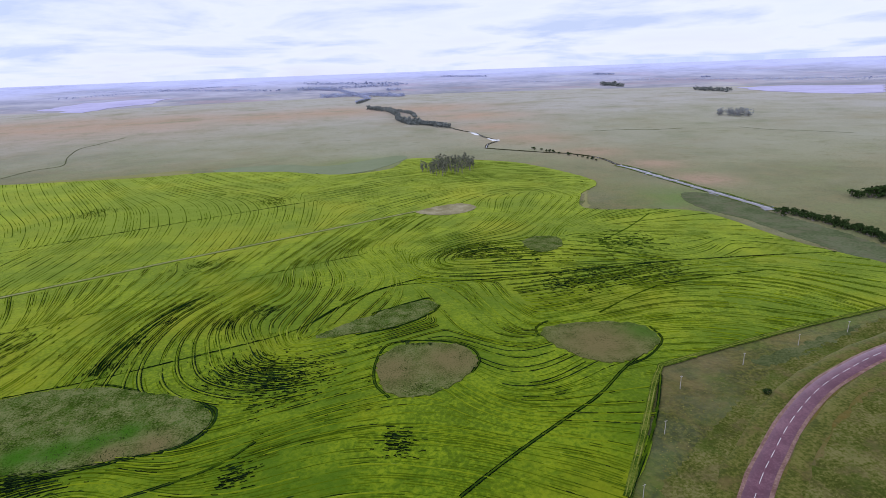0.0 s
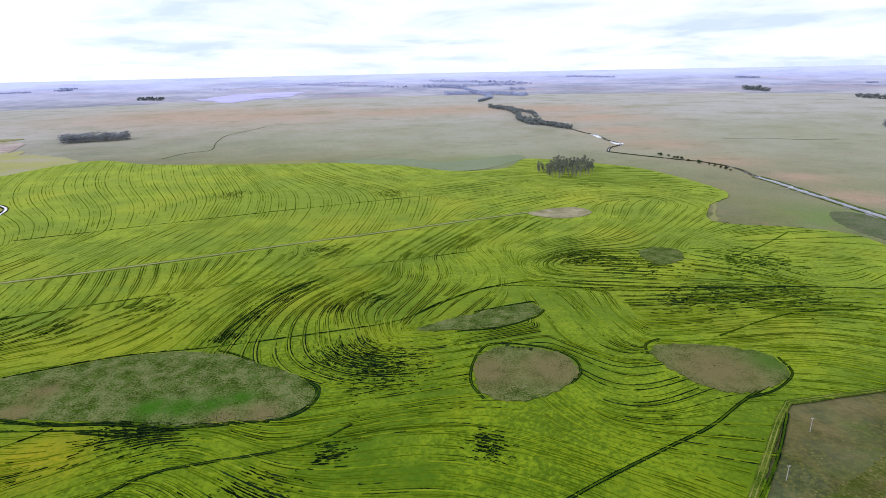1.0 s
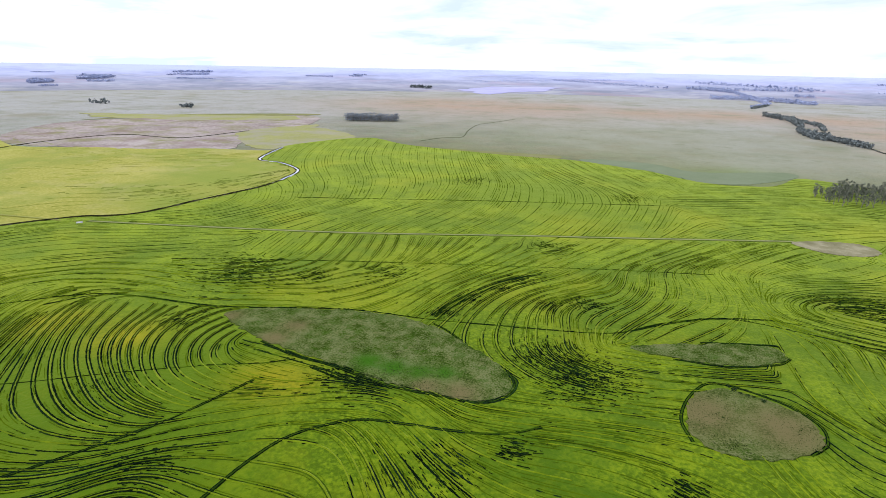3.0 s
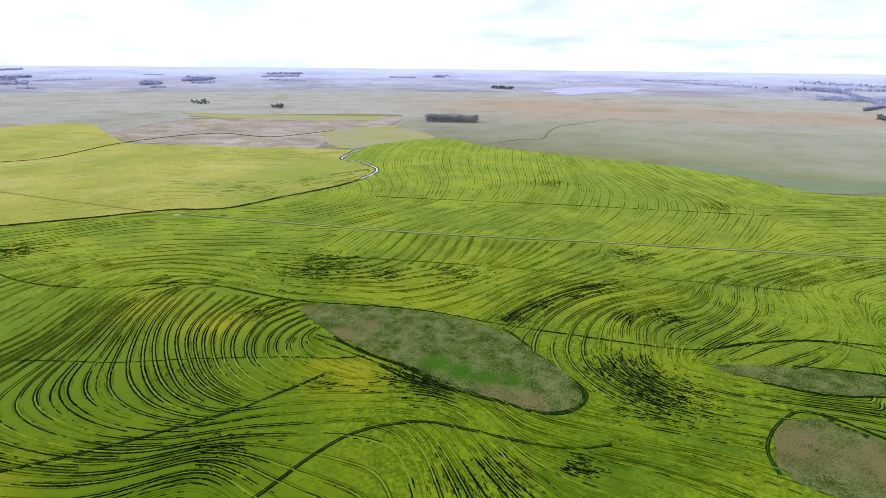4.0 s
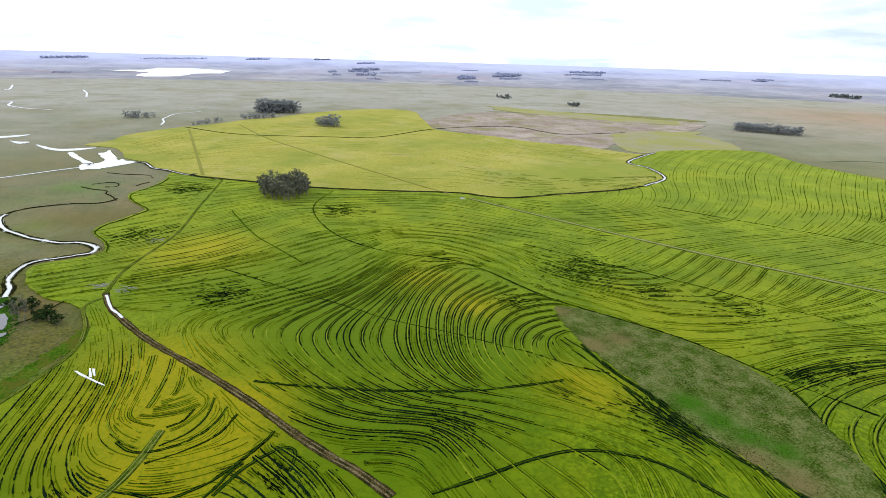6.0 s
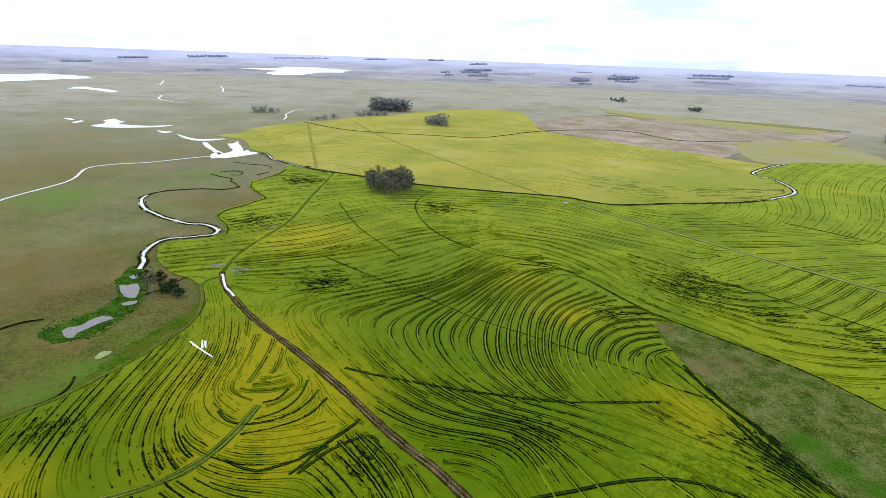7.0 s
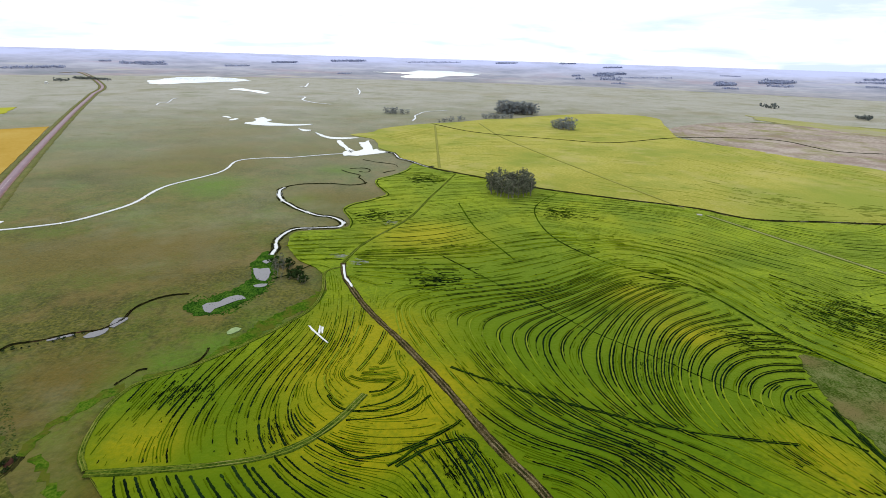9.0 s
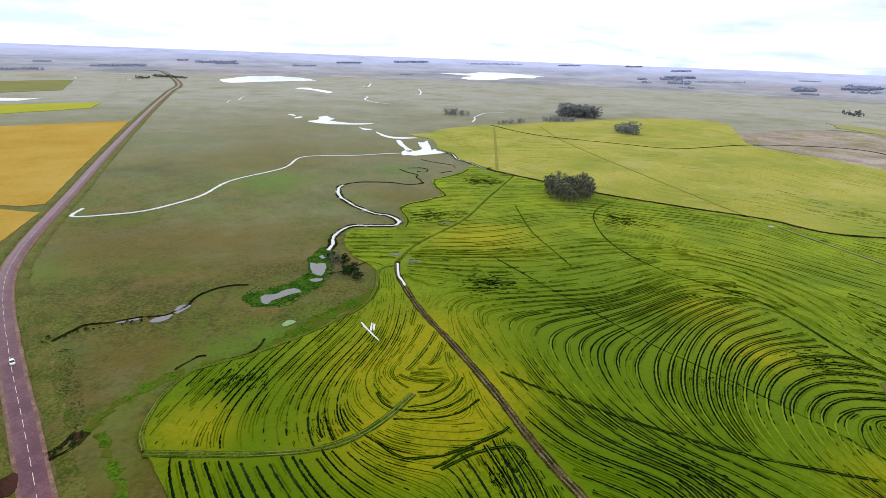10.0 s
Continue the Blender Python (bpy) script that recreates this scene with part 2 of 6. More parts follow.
SOIL = material("bare_soil", [(0.16, 0.145, 0.075), (0.22, 0.195, 0.11), (0.29, 0.26, 0.16)], 12, 0.9, 0.95, 0.1)
DIRT = material("dirt_track", [(0.012, 0.016, 0.004), (0.032, 0.028, 0.010), (0.080, 0.058, 0.026)], 5, 0.6, 0.95, 0.08, grit=1.6)
GRASSY = material("grass_verge", [(0.022, 0.045, 0.004), (0.055, 0.088, 0.008), (0.105, 0.128, 0.018)], 10, 0.8, 0.95, 0.15, grit=1.4)
PALE = material("trodden_grass", [(0.085, 0.110, 0.010), (0.130, 0.150, 0.020), (0.175, 0.175, 0.045)], 12, 1.0, 0.95, grit=1.4)
WORN = material("worn_grass", [(0.125, 0.140, 0.032), (0.165, 0.170, 0.050), (0.205, 0.200, 0.075)], 14, 1.2, 0.95, grit=1.2, sheen=0.4, tint=(0.6, 0.6, 0.35))
BEIGE = material("stubble", [(0.25, 0.205, 0.175), (0.325, 0.270, 0.238), (0.385, 0.325, 0.285)], 90, 6, 0.95, 0.1, grit=1.2, patches=(((0.20, 0.19, 0.075), 70, 0.48, 0.62, 0.8), ((0.23, 0.165, 0.145), 45, 0.5, 0.64, 0.7)))
STRAW = material("straw_grass", [(0.185, 0.182, 0.070), (0.225, 0.215, 0.095)], 80, 6, 0.95)
ORANGE = material("golden_crop", [(0.34, 0.215, 0.040), (0.39, 0.25, 0.055), (0.42, 0.285, 0.075)], 90, 4, 0.9, 0.2)
LIME = material("lime_crop", [(0.30, 0.30, 0.035), (0.36, 0.35, 0.05)], 80, 5, 0.9)
MARSH = material("marsh_plants", [(0.010, 0.032, 0.004), (0.026, 0.075, 0.007), (0.06, 0.115, 0.014)], 8, 0.8, 0.9, 0.15, grit=1.8)
LEAF = material("eucalyptus_leaf", [(0.090, 0.098, 0.068), (0.150, 0.156, 0.112), (0.225, 0.222, 0.165)], 7, 0.9, 0.7, island=0.65)
# eucalyptus leaf paled and blued, so the colour itself holds the haze
HAZED_CROWN = material("hazed_leaf", [(0.165, 0.185, 0.215), (0.245, 0.262, 0.275), (0.32, 0.335, 0.335)], 7, 0.9, 0.8, island=0.6)
SHRUB = material("shrub_leaf", [(0.016, 0.030, 0.010), (0.032, 0.055, 0.016), (0.06, 0.08, 0.025)], 5, 0.8, 0.75, island=0.9)
BARK = material("pale_bark", [(0.12, 0.10, 0.085), (0.26, 0.23, 0.20), (0.36, 0.33, 0.30)], 3, 0.5, 0.9)
TARMAC = material("red_tarmac", [(0.085, 0.034, 0.048), (0.108, 0.045, 0.062), (0.145, 0.068, 0.085)], 9, 0.7, 0.85, sheen=0.7, tint=(0.85, 0.74, 0.80), grit=1.2)
SHOULDER = material("gravel_shoulder", [(0.13, 0.072, 0.055), (0.18, 0.105, 0.085), (0.24, 0.15, 0.125)], 5, 0.6, 0.95, sheen=0.3, tint=(0.8, 0.68, 0.66), grit=1.3)
PAINT = material("road_paint", [(0.55, 0.53, 0.52), (0.72, 0.70, 0.70)], 3, 0.4, 0.7)
CONCRETE = material("concrete", [(0.34, 0.33, 0.31), (0.46, 0.45, 0.43)], 2, 0.3, 0.9)
TIMBER = material("weathered_timber", [(0.30, 0.27, 0.24), (0.42, 0.39, 0.36)], 1.5, 0.2, 0.9)
WHITE, GLASS, TYRE, TIN = plain("white_paint", (0.78, 0.78, 0.78), 0.35), plain("dark_glass", (0.02, 0.025, 0.03), 0.1), plain("rubber", (0.02, 0.02, 0.02), 0.8), plain("tin_roof", (0.55, 0.55, 0.56), 0.45, 0.6)


def water_material(name, colour, ripple):
    m = plain(name, colour, 0.04)
    t = m.node_tree
    b = t.nodes["Principled BSDF"]
    b.inputs["IOR"].default_value = 1.33
    n, bump, tc = t.nodes.new("ShaderNodeTexNoise"), t.nodes.new("ShaderNodeBump"), t.nodes.new("ShaderNodeTexCoord")
    t.links.new(tc.outputs["Object"], n.inputs["Vector"])
    n.inputs["Scale"].default_value, n.inputs["Detail"].default_value = 0.6, 3.0
    bump.inputs["Strength"].default_value, bump.inputs["Distance"].default_value = 0.5, ripple
    t.links.new(n.outputs[0], bump.inputs["Height"])
    t.links.new(bump.outputs[0], b.inputs["Normal"])
    return m


# WATER: pale base colour stands in for bright sky reflected in it
WATER = water_material("sky_pale_water", (0.60, 0.60, 0.62), 0.05)
DITCH = water_material("dark_ditch_water", (0.03, 0.026, 0.020), 0.15)
MUDDY = water_material("muddy_water", (0.15, 0.14, 0.16), 0.03)


# ---------- the lie of the land ----------
FLAT, RIM, HORIZON, EYE = 2600.0, 4700.0, 21000.0, 118.0


def lay(x, y, up=0.0):
    """The plain is level to FLAT metres; beyond, the land rises gently to a far rim. Returns the place and its scale."""
    d = math.hypot(x, y)
    if d <= FLAT:
        return Vector((x, y, up)), 1.0
    d2 = min(d, HORIZON)
    k = (RIM - FLAT) / (1 - FLAT / HORIZON)
    r = FLAT + k * (1 - FLAT / d2)
    s = r / d2
    return Vector((x / d * r, y / d * r, EYE * (1 - s) + up)), s


def mesh_object(name, verts, faces, mat, parent=None, smooth=False):
    me = bpy.data.meshes.new(name)
    me.from_pydata([tuple(v) for v in verts], [], faces)
    me.materials.append(mat)
    if smooth:
        me.polygons.foreach_set("use_smooth", [True] * len(faces))
    me.update()
    ob = new(name, me)
    if parent:
        ob.parent = parent
    return ob


def part(name, bm, mat, parent, label=""):
    me = bpy.data.meshes.new(name)
    bm.to_mesh(me)
    bm.free()
    me.materials.append(mat)
    ob = new(name, me)
    ob.parent = parent
    return tagged(ob, label)


def smooth_line(pts, step, closed=False):
    """A Catmull-Rom line through the points, sampled about every step metres."""
    p = [np.array(q, float) for q in pts]
    n = len(p)
    out = []
    for i in range(n if closed else n - 1):
        if closed:
            a, b, c, d = p[(i - 1) % n], p[i], p[(i + 1) % n], p[(i + 2) % n]
        else:
            b, c = p[i], p[i + 1]
            a = p[i - 1] if i else 2 * b - c
            d = p[i + 2] if i + 2 < n else 2 * c - b
        m = max(1, int(np.hypot(*(c - b)) / step))
        for k in range(m):
            t = k / m
            out.append(0.5 * (2 * b + (c - a) * t + (2 * a - 5 * b + 4 * c - d) * t * t + (3 * b - a - 3 * c + d) * t ** 3))
    if not closed:
        out.append(p[-1])
    return np.array(out)


def blob_value(xs, ys, blobs):
    v = np.zeros(len(xs))
    for x, y, r in blobs:
        v = np.maximum(v, np.exp(-((xs - x) ** 2 + (ys - y) ** 2) / (r * r)))
    return v


def attribute(ob, key, values):
    a = ob.data.attributes.new(key, "FLOAT", "POINT")
    a.data.foreach_set("value", np.asarray(values, dtype=np.float32))


def sheet(name, outline, mat, up, step, label, category, skirt=0.3, wave=0.0, rag=0.0, blobs=None, smooth=True, kind="structure"):
    """A level stand of crop, grass or soil with a rounded outline, a slight swell and an edge that reaches the ground."""
    rng = random.Random(len(outline) * 7 + int(abs(outline[0][0])))
    rim = max(2.0, step * 0.4)
    ring = smooth_line(outline, rim, True)
    if not smooth:
        ring = np.array([np.array(p) + (np.array(q) - np.array(p)) * k / m for p, q in zip(outline, outline[1:] + outline[:1]) for m in [max(1, int(math.dist(p, q) / rim))] for k in range(m)])
    if rag:
        ring = np.array([q + np.array((rng.uniform(-rag, rag), rng.uniform(-rag, rag))) for q in ring])
    pts = [Vector(q) for q in ring]
    n = len(pts)
    lo, hi = ring.min(0), ring.max(0)
    inner = []
    y = lo[1]
    while y < hi[1]:
        x = lo[0]
        while x < hi[0]:
            inner.append((x + rng.uniform(-0.3, 0.3) * step, y + rng.uniform(-0.3, 0.3) * step))
            x += step
        y += step
    a, b = ring, np.roll(ring, -1, 0)
    keep = []
    for q in inner:
        cond = (a[:, 1] > q[1]) != (b[:, 1] > q[1])
        with np.errstate(divide="ignore", invalid="ignore"):
            xs = (b[:, 0] - a[:, 0]) * (q[1] - a[:, 1]) / (b[:, 1] - a[:, 1]) + a[:, 0]
        if (cond & (q[0] < xs)).sum() % 2 and np.min(np.hypot(*(ring - q).T)) > 0.35 * step:
            keep.append(Vector(q))
    from_ring = [(k, (k + 1) % n) for k in range(n)]
    vs, _, fs, _, _, _ = geometry.delaunay_2d_cdt(pts + keep, from_ring, [], 1, 0.001)
    verts, faces = [], [tuple(f) for f in fs]
    for v in vs:
        h = up + (noise.noise((v.x / 9.0, v.y / 9.0, 0.3)) * wave if wave else 0.0)
        verts.append(lay(v.x, v.y, h + 0.0003 * math.hypot(v.x, v.y))[0])
    used = {}
    for f in faces:
        for i in range(len(f)):
            e = (f[i], f[(i + 1) % len(f)])
            if (e[1], e[0]) in used:
                del used[(e[1], e[0])]
            else:
                used[e] = True
    low = {}
    for i, j in list(used):
        for k in (i, j):
            if k not in low:
                low[k] = len(verts)
                verts.append(verts[k] - Vector((0, 0, up + skirt)))
        faces.append((j, i, low[i], low[j]))
    ob = mesh_object(name, verts, faces, mat)
    if blobs:
        xs, ys = np.array([v[0] for v in verts]), np.array([v[1] for v in verts])
        for key, values in blobs.items():
            attribute(ob, key, blob_value(xs, ys, values))
    return tagged(ob, label, category, kind=kind)


def ribbon(name, line, width, up, mat, label="", category="", kind="structure", crown=0.0, parent=None, rag=0.0, seed=1, vary=0.0):
    """A strip along a line, arched by crown, with edges let into the ground; vary: how much its width swells and narrows."""
    rng = random.Random(seed)
    verts, faces = [], []
    tang = np.gradient(line, axis=0)
    side = np.stack([-tang[:, 1], tang[:, 0]], 1)
    side /= np.linalg.norm(side, axis=1)[:, None] + 1e-9
    for i, (q, s) in enumerate(zip(line, side)):
        far_up = 0.0003 * math.hypot(*q)
        swell = 1 + vary * (noise.noise((q[0] / 9, q[1] / 9, seed)) + 0.6 * noise.noise((q[0] / 30, q[1] / 30, seed + 9.0)))
        sway = (rng.uniform(-rag, rag), rng.uniform(-rag, rag))
        for k, (f, h) in enumerate(((-1.0, -0.25), (-0.96, 0.0), (0.0, crown), (0.96, 0.0), (1.0, -0.25))):
            p = q + s * (f * width * swell / 2 + sway[k > 2] * (k != 2))
            verts.append(lay(p[0], p[1], up + h + far_up)[0])
        if i:
            o = 5 * i
            faces += [(o - 5 + k, o - 4 + k, o + 1 + k, o + k) for k in range(4)]
    ob = mesh_object(name, verts, faces, mat, parent, True)
    return tagged(ob, label, category, kind=kind) if label else ob


# ---------- ground ----------
def build_ground():
    rings = [0.0] + [60.0 * 1.04 ** k for k in range(97)]
    rings = [r for r in rings if r < FLAT] + [FLAT + (r - FLAT) for r in [2600 * 1.06 ** k for k in range(1, 37)] if r < HORIZON] + [HORIZON]
    spokes = 360
    verts, faces = [], []
    flat_xy = []
    for r in rings[1:]:
        for k in range(spokes):
            a = 2 * math.pi * k / spokes
            flat_xy.append((r * math.cos(a), r * math.sin(a)))
            verts.append(lay(*flat_xy[-1])[0])
    verts.append(Vector((0, 0, 0)))
    flat_xy.append((0.0, 0.0))
    n = len(rings) - 1
    slot = []
    for i in range(n - 1):
        for k in range(spokes):
            k2 = (k + 1) % spokes
            faces.append((i * spokes + k, (i + 1) * spokes + k, (i + 1) * spokes + k2, i * spokes + k2))
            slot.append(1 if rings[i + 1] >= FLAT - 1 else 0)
    for k in range(spokes):
        faces.append((len(verts) - 1, k, (k + 1) % spokes))
        slot.append(0)
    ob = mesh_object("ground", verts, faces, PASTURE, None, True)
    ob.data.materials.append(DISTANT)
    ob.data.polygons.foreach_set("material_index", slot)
    xs, ys = np.array(flat_xy).T
    d = np.hypot(xs, ys)
    bearing = np.degrees(np.arctan2(-xs, ys))
    nz = np.array([noise.fractal((x / 700, y / 700, 3.1), 1.0, 2.0, 4) for x, y in flat_xy])
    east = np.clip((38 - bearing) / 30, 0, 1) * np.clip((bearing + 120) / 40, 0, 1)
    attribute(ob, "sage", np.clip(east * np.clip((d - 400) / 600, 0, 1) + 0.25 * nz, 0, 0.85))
    # painted haze: the grass colour pales with distance, later in the east
    attribute(ob, "pasture_haze", np.clip((d - 330 - 380 * east) / 1350 + 0.3 * nz * np.clip(d / 800, 0, 1), 0, 0.95))
    attribute(ob, "pink", 0.85 * blob_value(xs, ys, PINK_PASTURE))
    small = np.array([noise.fractal((x / 230, y / 230, 9.4), 1.0, 2.0, 4) for x, y in flat_xy])
    attribute(ob, "green", np.maximum(0.75 * blob_value(xs, ys, GREEN_PASTURE), np.clip(0.4 * nz - 0.5 * small, 0, 0.45) * np.clip((1500 - d) / 900, 0, 1) * (1 - 0.8 * east)))
    attribute(ob, "brown", np.maximum(blob_value(xs, ys, BROWN_PASTURE), np.clip(1.2 * small, 0, 0.75) * np.clip((1300 - d) / 800, 0, 1) * (1 - 0.7 * east)))
    # painted haze: blue share of the colour grows from FLAT to the horizon
    attribute(ob, "rim_haze", np.clip((d - 2600) / 9000, 0, 1) ** 0.7)
    return tagged(ob, "wide level pasture of dry olive and sage grass", "ground", kind="structure")


# ---------- plan, in metres ----------
MAIN_FIELD = [(73, 118.5), (94.5, 146.5), (119, 178.5), (131.5, 184.5), (196.5, 197), (258, 206), (312, 213.5), (313, 255.5), (302.5, 284), (295.5, 318.5), (289, 389.5), (262.5, 412.5), (206.5, 433.5), (224, 486), (264, 544), (232, 668), (185, 721), (132, 760), (94, 766), (63, 698), (0, 682), (-70, 730), (-84, 732), (-163, 760), (-243, 755), (-390, 765), (-448, 779), (-522, 814), (-559, 770), (-578, 673)]
MAIN_FIELD += [(-568, 644), (-527, 554), (-429, 512), (-401, 419), (-412, 293), (-444, 261), (-477, 199), (-510, 144), (-554, 95), (-599, 47), (-625, 27), (-601, 21), (-581, 15), (-561, 4), (-545, -8), (-531, -11), (-516, -9), (-499, -4), (-480, 2), (-469, -4), (-455, -15), (-444, -25), (-430, -30), (-422, -29), (-411, -25), (-396, -21), (-381, -21), (-374, -30), (-371, -45), (-368, -54), (-360, -56), (-345, -55), (-334, -52), (-321, -46), (-310, -39), (-302, -31), (-294, -26), (-286, -23), (-274, -21), (-263, -20), (-252, -22), (-245.5, -25), (-220.5, -40), (-199.5, -57), (-189.5, -69), (-182.5, -76.5), (-171, -79), (-158, -78), (-146.5, -75), (-139, -70), (-129.5, -61), (-122.5, -53.5)]
YELLOW_FIELD = [(-644, 24), (-659, 12), (-699, 4), (-712, -7), (-729, -17), (-776, -22), (-818, -35), (-852, -68), (-882, -39), (-929, -24), (-981, 15), (-1023, 64), (-1051, 111), (-1111, 171), (-1135, 226), (-1182, 277), (-1194, 288), (-1248, 372), (-1281, 454), (-1266, 534), (-1199, 554), (-1096, 520), (-1008, 492), (-895, 458), (-827, 482), (-776, 514), (-717, 534), (-653, 581), (-581, 605), (-539, 637), (-571, 642), (-527, 554), (-429, 512), (-401, 419), (-412, 293), (-448, 263), (-481, 200), (-514, 145), (-560, 96), (-606, 47)]
BEIGE_FIELD = [(-916, 467), (-1035, 510), (-1159, 742), (-895, 1084), (-748, 926), (-764, 778), (-624, 600), (-715, 529)]
STRAW_STRIP = [(-766, 765), (-720, 892), (-555, 813), (-555, 703), (-597, 621)]
STRAW_BAND = [(-1180, 742), (-1135, 939), (-916, 1131), (-895, 1084), (-1139, 814)]
ORANGE_FIELD = [(-634, -729), (-760, -627), (-869, -509), (-536, -356), (-392.5, -289), (-383.5, -299.5), (-384, -316.5), (-359, -417)]
ORANGE_CORNER = [(-347, -403), (-374, -308.5), (-369.5, -276.5), (-307.5, -253.5), (-271.5, -242), (-262, -307)]
LIME_STRIP = [(-932, -967), (-1018, -840), (-1132, -722), (-1024, -674), (-891, -736), (-812, -843)]
PALE_STRIP = [(-1350, -1390), (-1610, -1330), (-1780, -1230), (-1390, -990), (-1260, -1040), (-1110, -1150)]
MARSH_GREEN = [(-249.2, -83.7), (-254.7, -83), (-256.8, -77.5), (-264.8, -72.2), (-273.2, -66.1), (-288.3, -62.8), (-303.8, -67.2), (-315.4, -68.1), (-326, -66.5), (-328.7, -62.6), (-319.9, -58.3), (-298.5, -53.1), (-281.6, -51.4), (-269.9, -50.8), (-261.9, -55.4), (-251, -59.3), (-243.7, -65.2), (-239.7, -71.9), (-242.1, -78.1)]
FARM_TRACK = [(-117.5, 64), (-132, 58), (-142, 52.5), (-158, 45), (-183, 34.5), (-215, 19), (-249, 1.5), (-287, -12.5), (-308.5, -16)]
GRASS_TRACK = [(-308.5, -16), (-344, -7), (-403, 21), (-472.5, 40.5), (-571, 69)]
STRAIGHT_TRACK = [(65, 471.5), (-46.5, 419), (-118.5, 386), (-217, 338), (-294, 306.5), (-422.5, 260)]
FIELD_EDGE = [(73, 118.5), (94.5, 146.5), (119, 178.5), (131.5, 184.5), (196.5, 197), (258, 206)]
LOOP_TRACK = [(-138, -69.5), (-139, -53.5), (-140.5, -37), (-144, -21), (-150, -10.5), (-161, -1.5), (-176.5, 6.5)]
WEST_EDGE = [(-304, -15), (-294, -24), (-268.5, -22), (-245.5, -25), (-220.5, -40), (-199.5, -57), (-189.5, -69), (-182.5, -76.5), (-171, -79), (-158, -78), (-146.5, -75), (-139, -70)]
YELLOW_TRACK = [(-1035, 148), (-843, 164), (-599, 215), (-468, 246), (-425.5, 255.5)]
YELLOW_TRACK_SHORT = [(-989, 65), (-602, 54)]
RIPE = [(-178, 6, 14), (-151.5, 0.5, 10), (-363, 35, 34), (-134, 153.5, 12), (-151.5, -60.5, 12), (-264.5, 143.5, 15), (-224, 149.5, 15), (-181.5, 31, 21), (-142.5, 150, 13), (-139.5, 11, 8), (-221.5, 5.5, 28), (-194, -5, 25), (-185, 6, 25), (-159.5, 17.5, 22), (-191.5, 5, 22), (-155, -1.5, 20)]
DEEP = [(-230, 85, 75), (-180, 130, 45), (-165, -45, 45), (-140, -12, 40), (-300, 60, 60), (-150, 80, 45), (96, 146, 15), (201, 642, 67), (-135, 550, 70)]
PINK_PASTURE = [(-800, 1710, 389), (-590, 1690, 378), (-470, 1780, 228), (-180, 1720, 230), (0, 1780, 236), (290, 1750, 206), (338, 1414, 161), (325, 1115, 92), (325, 911, 75), (354, 734, 45), (371, 614, 39), (372, 508, 30)]
WEED_PATCHES = [(-40, 213.5, 11), (-244.5, 240, 17), (-162, 277, 8), (-118, 167.5, 7), (-106.5, 165.5, 7), (-108.5, 239, 4), (-62.5, 270.5, 4), (-44, 282.5, 6), (-58.5, 132, 8), (-40.5, 154, 4), (11, 161.5, 3), (-93, 368.5, 10), (-233, 561, 12), (-66, 555, 11), (70, 350, 7), (94, 347.5, 9)]
WEED_PATCHES += [(-46, 228, 8), (-30, 204, 8), (-22, 213, 7), (-55, 221, 6), (-107, 240, 4), (-103, 262, 4), (-95, 285, 4), (-88, 300, 4)]
WEED_PATCHES += [(182, 286, 11), (162.5, 283.5, 9), (138.5, 279, 10), (120.5, 278, 8), (12, 156.5, 4), (187.5, 338.5, 15), (116.5, 334.5, 11), (89.5, 349, 10)]
WEED_PATCHES += [(-33.5, 212, 7), (-41.5, 215, 5), (-283, 37, 9), (-409, -3, 10), (-541, 39, 11), (-236.5, 232.5, 11), (-199, 250.5, 6), (-137, 37, 6), (-153, -21, 5), (-423.5, 142, 10), (-215.5, 172, 6), (-194.5, 119, 6), (-139, 96, 6), (-179.5, -55.5, 5)]
GREENER = [(-466, 435, 53), (-476, 503, 39), (-424, 345, 44)]
YELLOW_GUIDE_LOW = [(-622, 48), (-571, 104), (-486, 198), (-448, 265), (-402, 320), (-397, 429), (-422, 498)]
YELLOW_GUIDE_HIGH = [(-857, -21), (-1032, 89), (-1135, 255), (-1126, 497), (-810, 501), (-632, 564), (-533, 623)]
TUSSOCK_LAND = []
TUSSOCK_LAND.append(([(-193.5, -135), (-194, -130), (-153, -97), (-144.5, -91.5), (-146, -96.5), (-167, -115.5)], 1.4, 0.40, TUFT, "dark rough grass along the ditch"))
TUSSOCK_LAND.append(([(113, 163), (162.5, 176.5), (242, 194), (227, 180), (159.5, 155.5), (123, 130.5), (101, 112), (79.5, 117)], 0.3, 0.35, BROWN_TUFT, "brownish tussocks beside the road"))
TUSSOCK_LAND.append(([(199.5, 153.5), (167.5, 138.5), (139.5, 123.5), (119.5, 108), (143, 102)], 0.3, 0.35, BROWN_TUFT, "brownish tussocks beyond the road"))
TUSSOCK_LAND.append(([(-249, -85), (-263.5, -83), (-268, -64.5), (-276.5, -59.5), (-295, -64), (-326.5, -63), (-322.5, -56), (-290, -49), (-270, -49), (-257, -54), (-240, -61), (-241, -76.5)], 1.0, 0.6, MARSH, "dark green marsh plants"))
GREEN_PASTURE = [(-188, -81.5, 11), (-200, -71, 11), (-213.5, -57.5, 12), (-231.5, -40.5, 11), (-170, -88.5, 9), (-154, -88.5, 9), (-131.5, -74.5, 9), (-583, -53, 24), (-457, -65, 19), (-268.5, -203, 17), (31, 747, 62), (-504, -158, 41), (300, 446, 43)]
BROWN_PASTURE = [(-187.5, -103, 19), (-326.5, -132, 55), (-317.5, -191, 39), (165, 128, 30), (-165, -105.5, 8)]
HOLLOWS = []
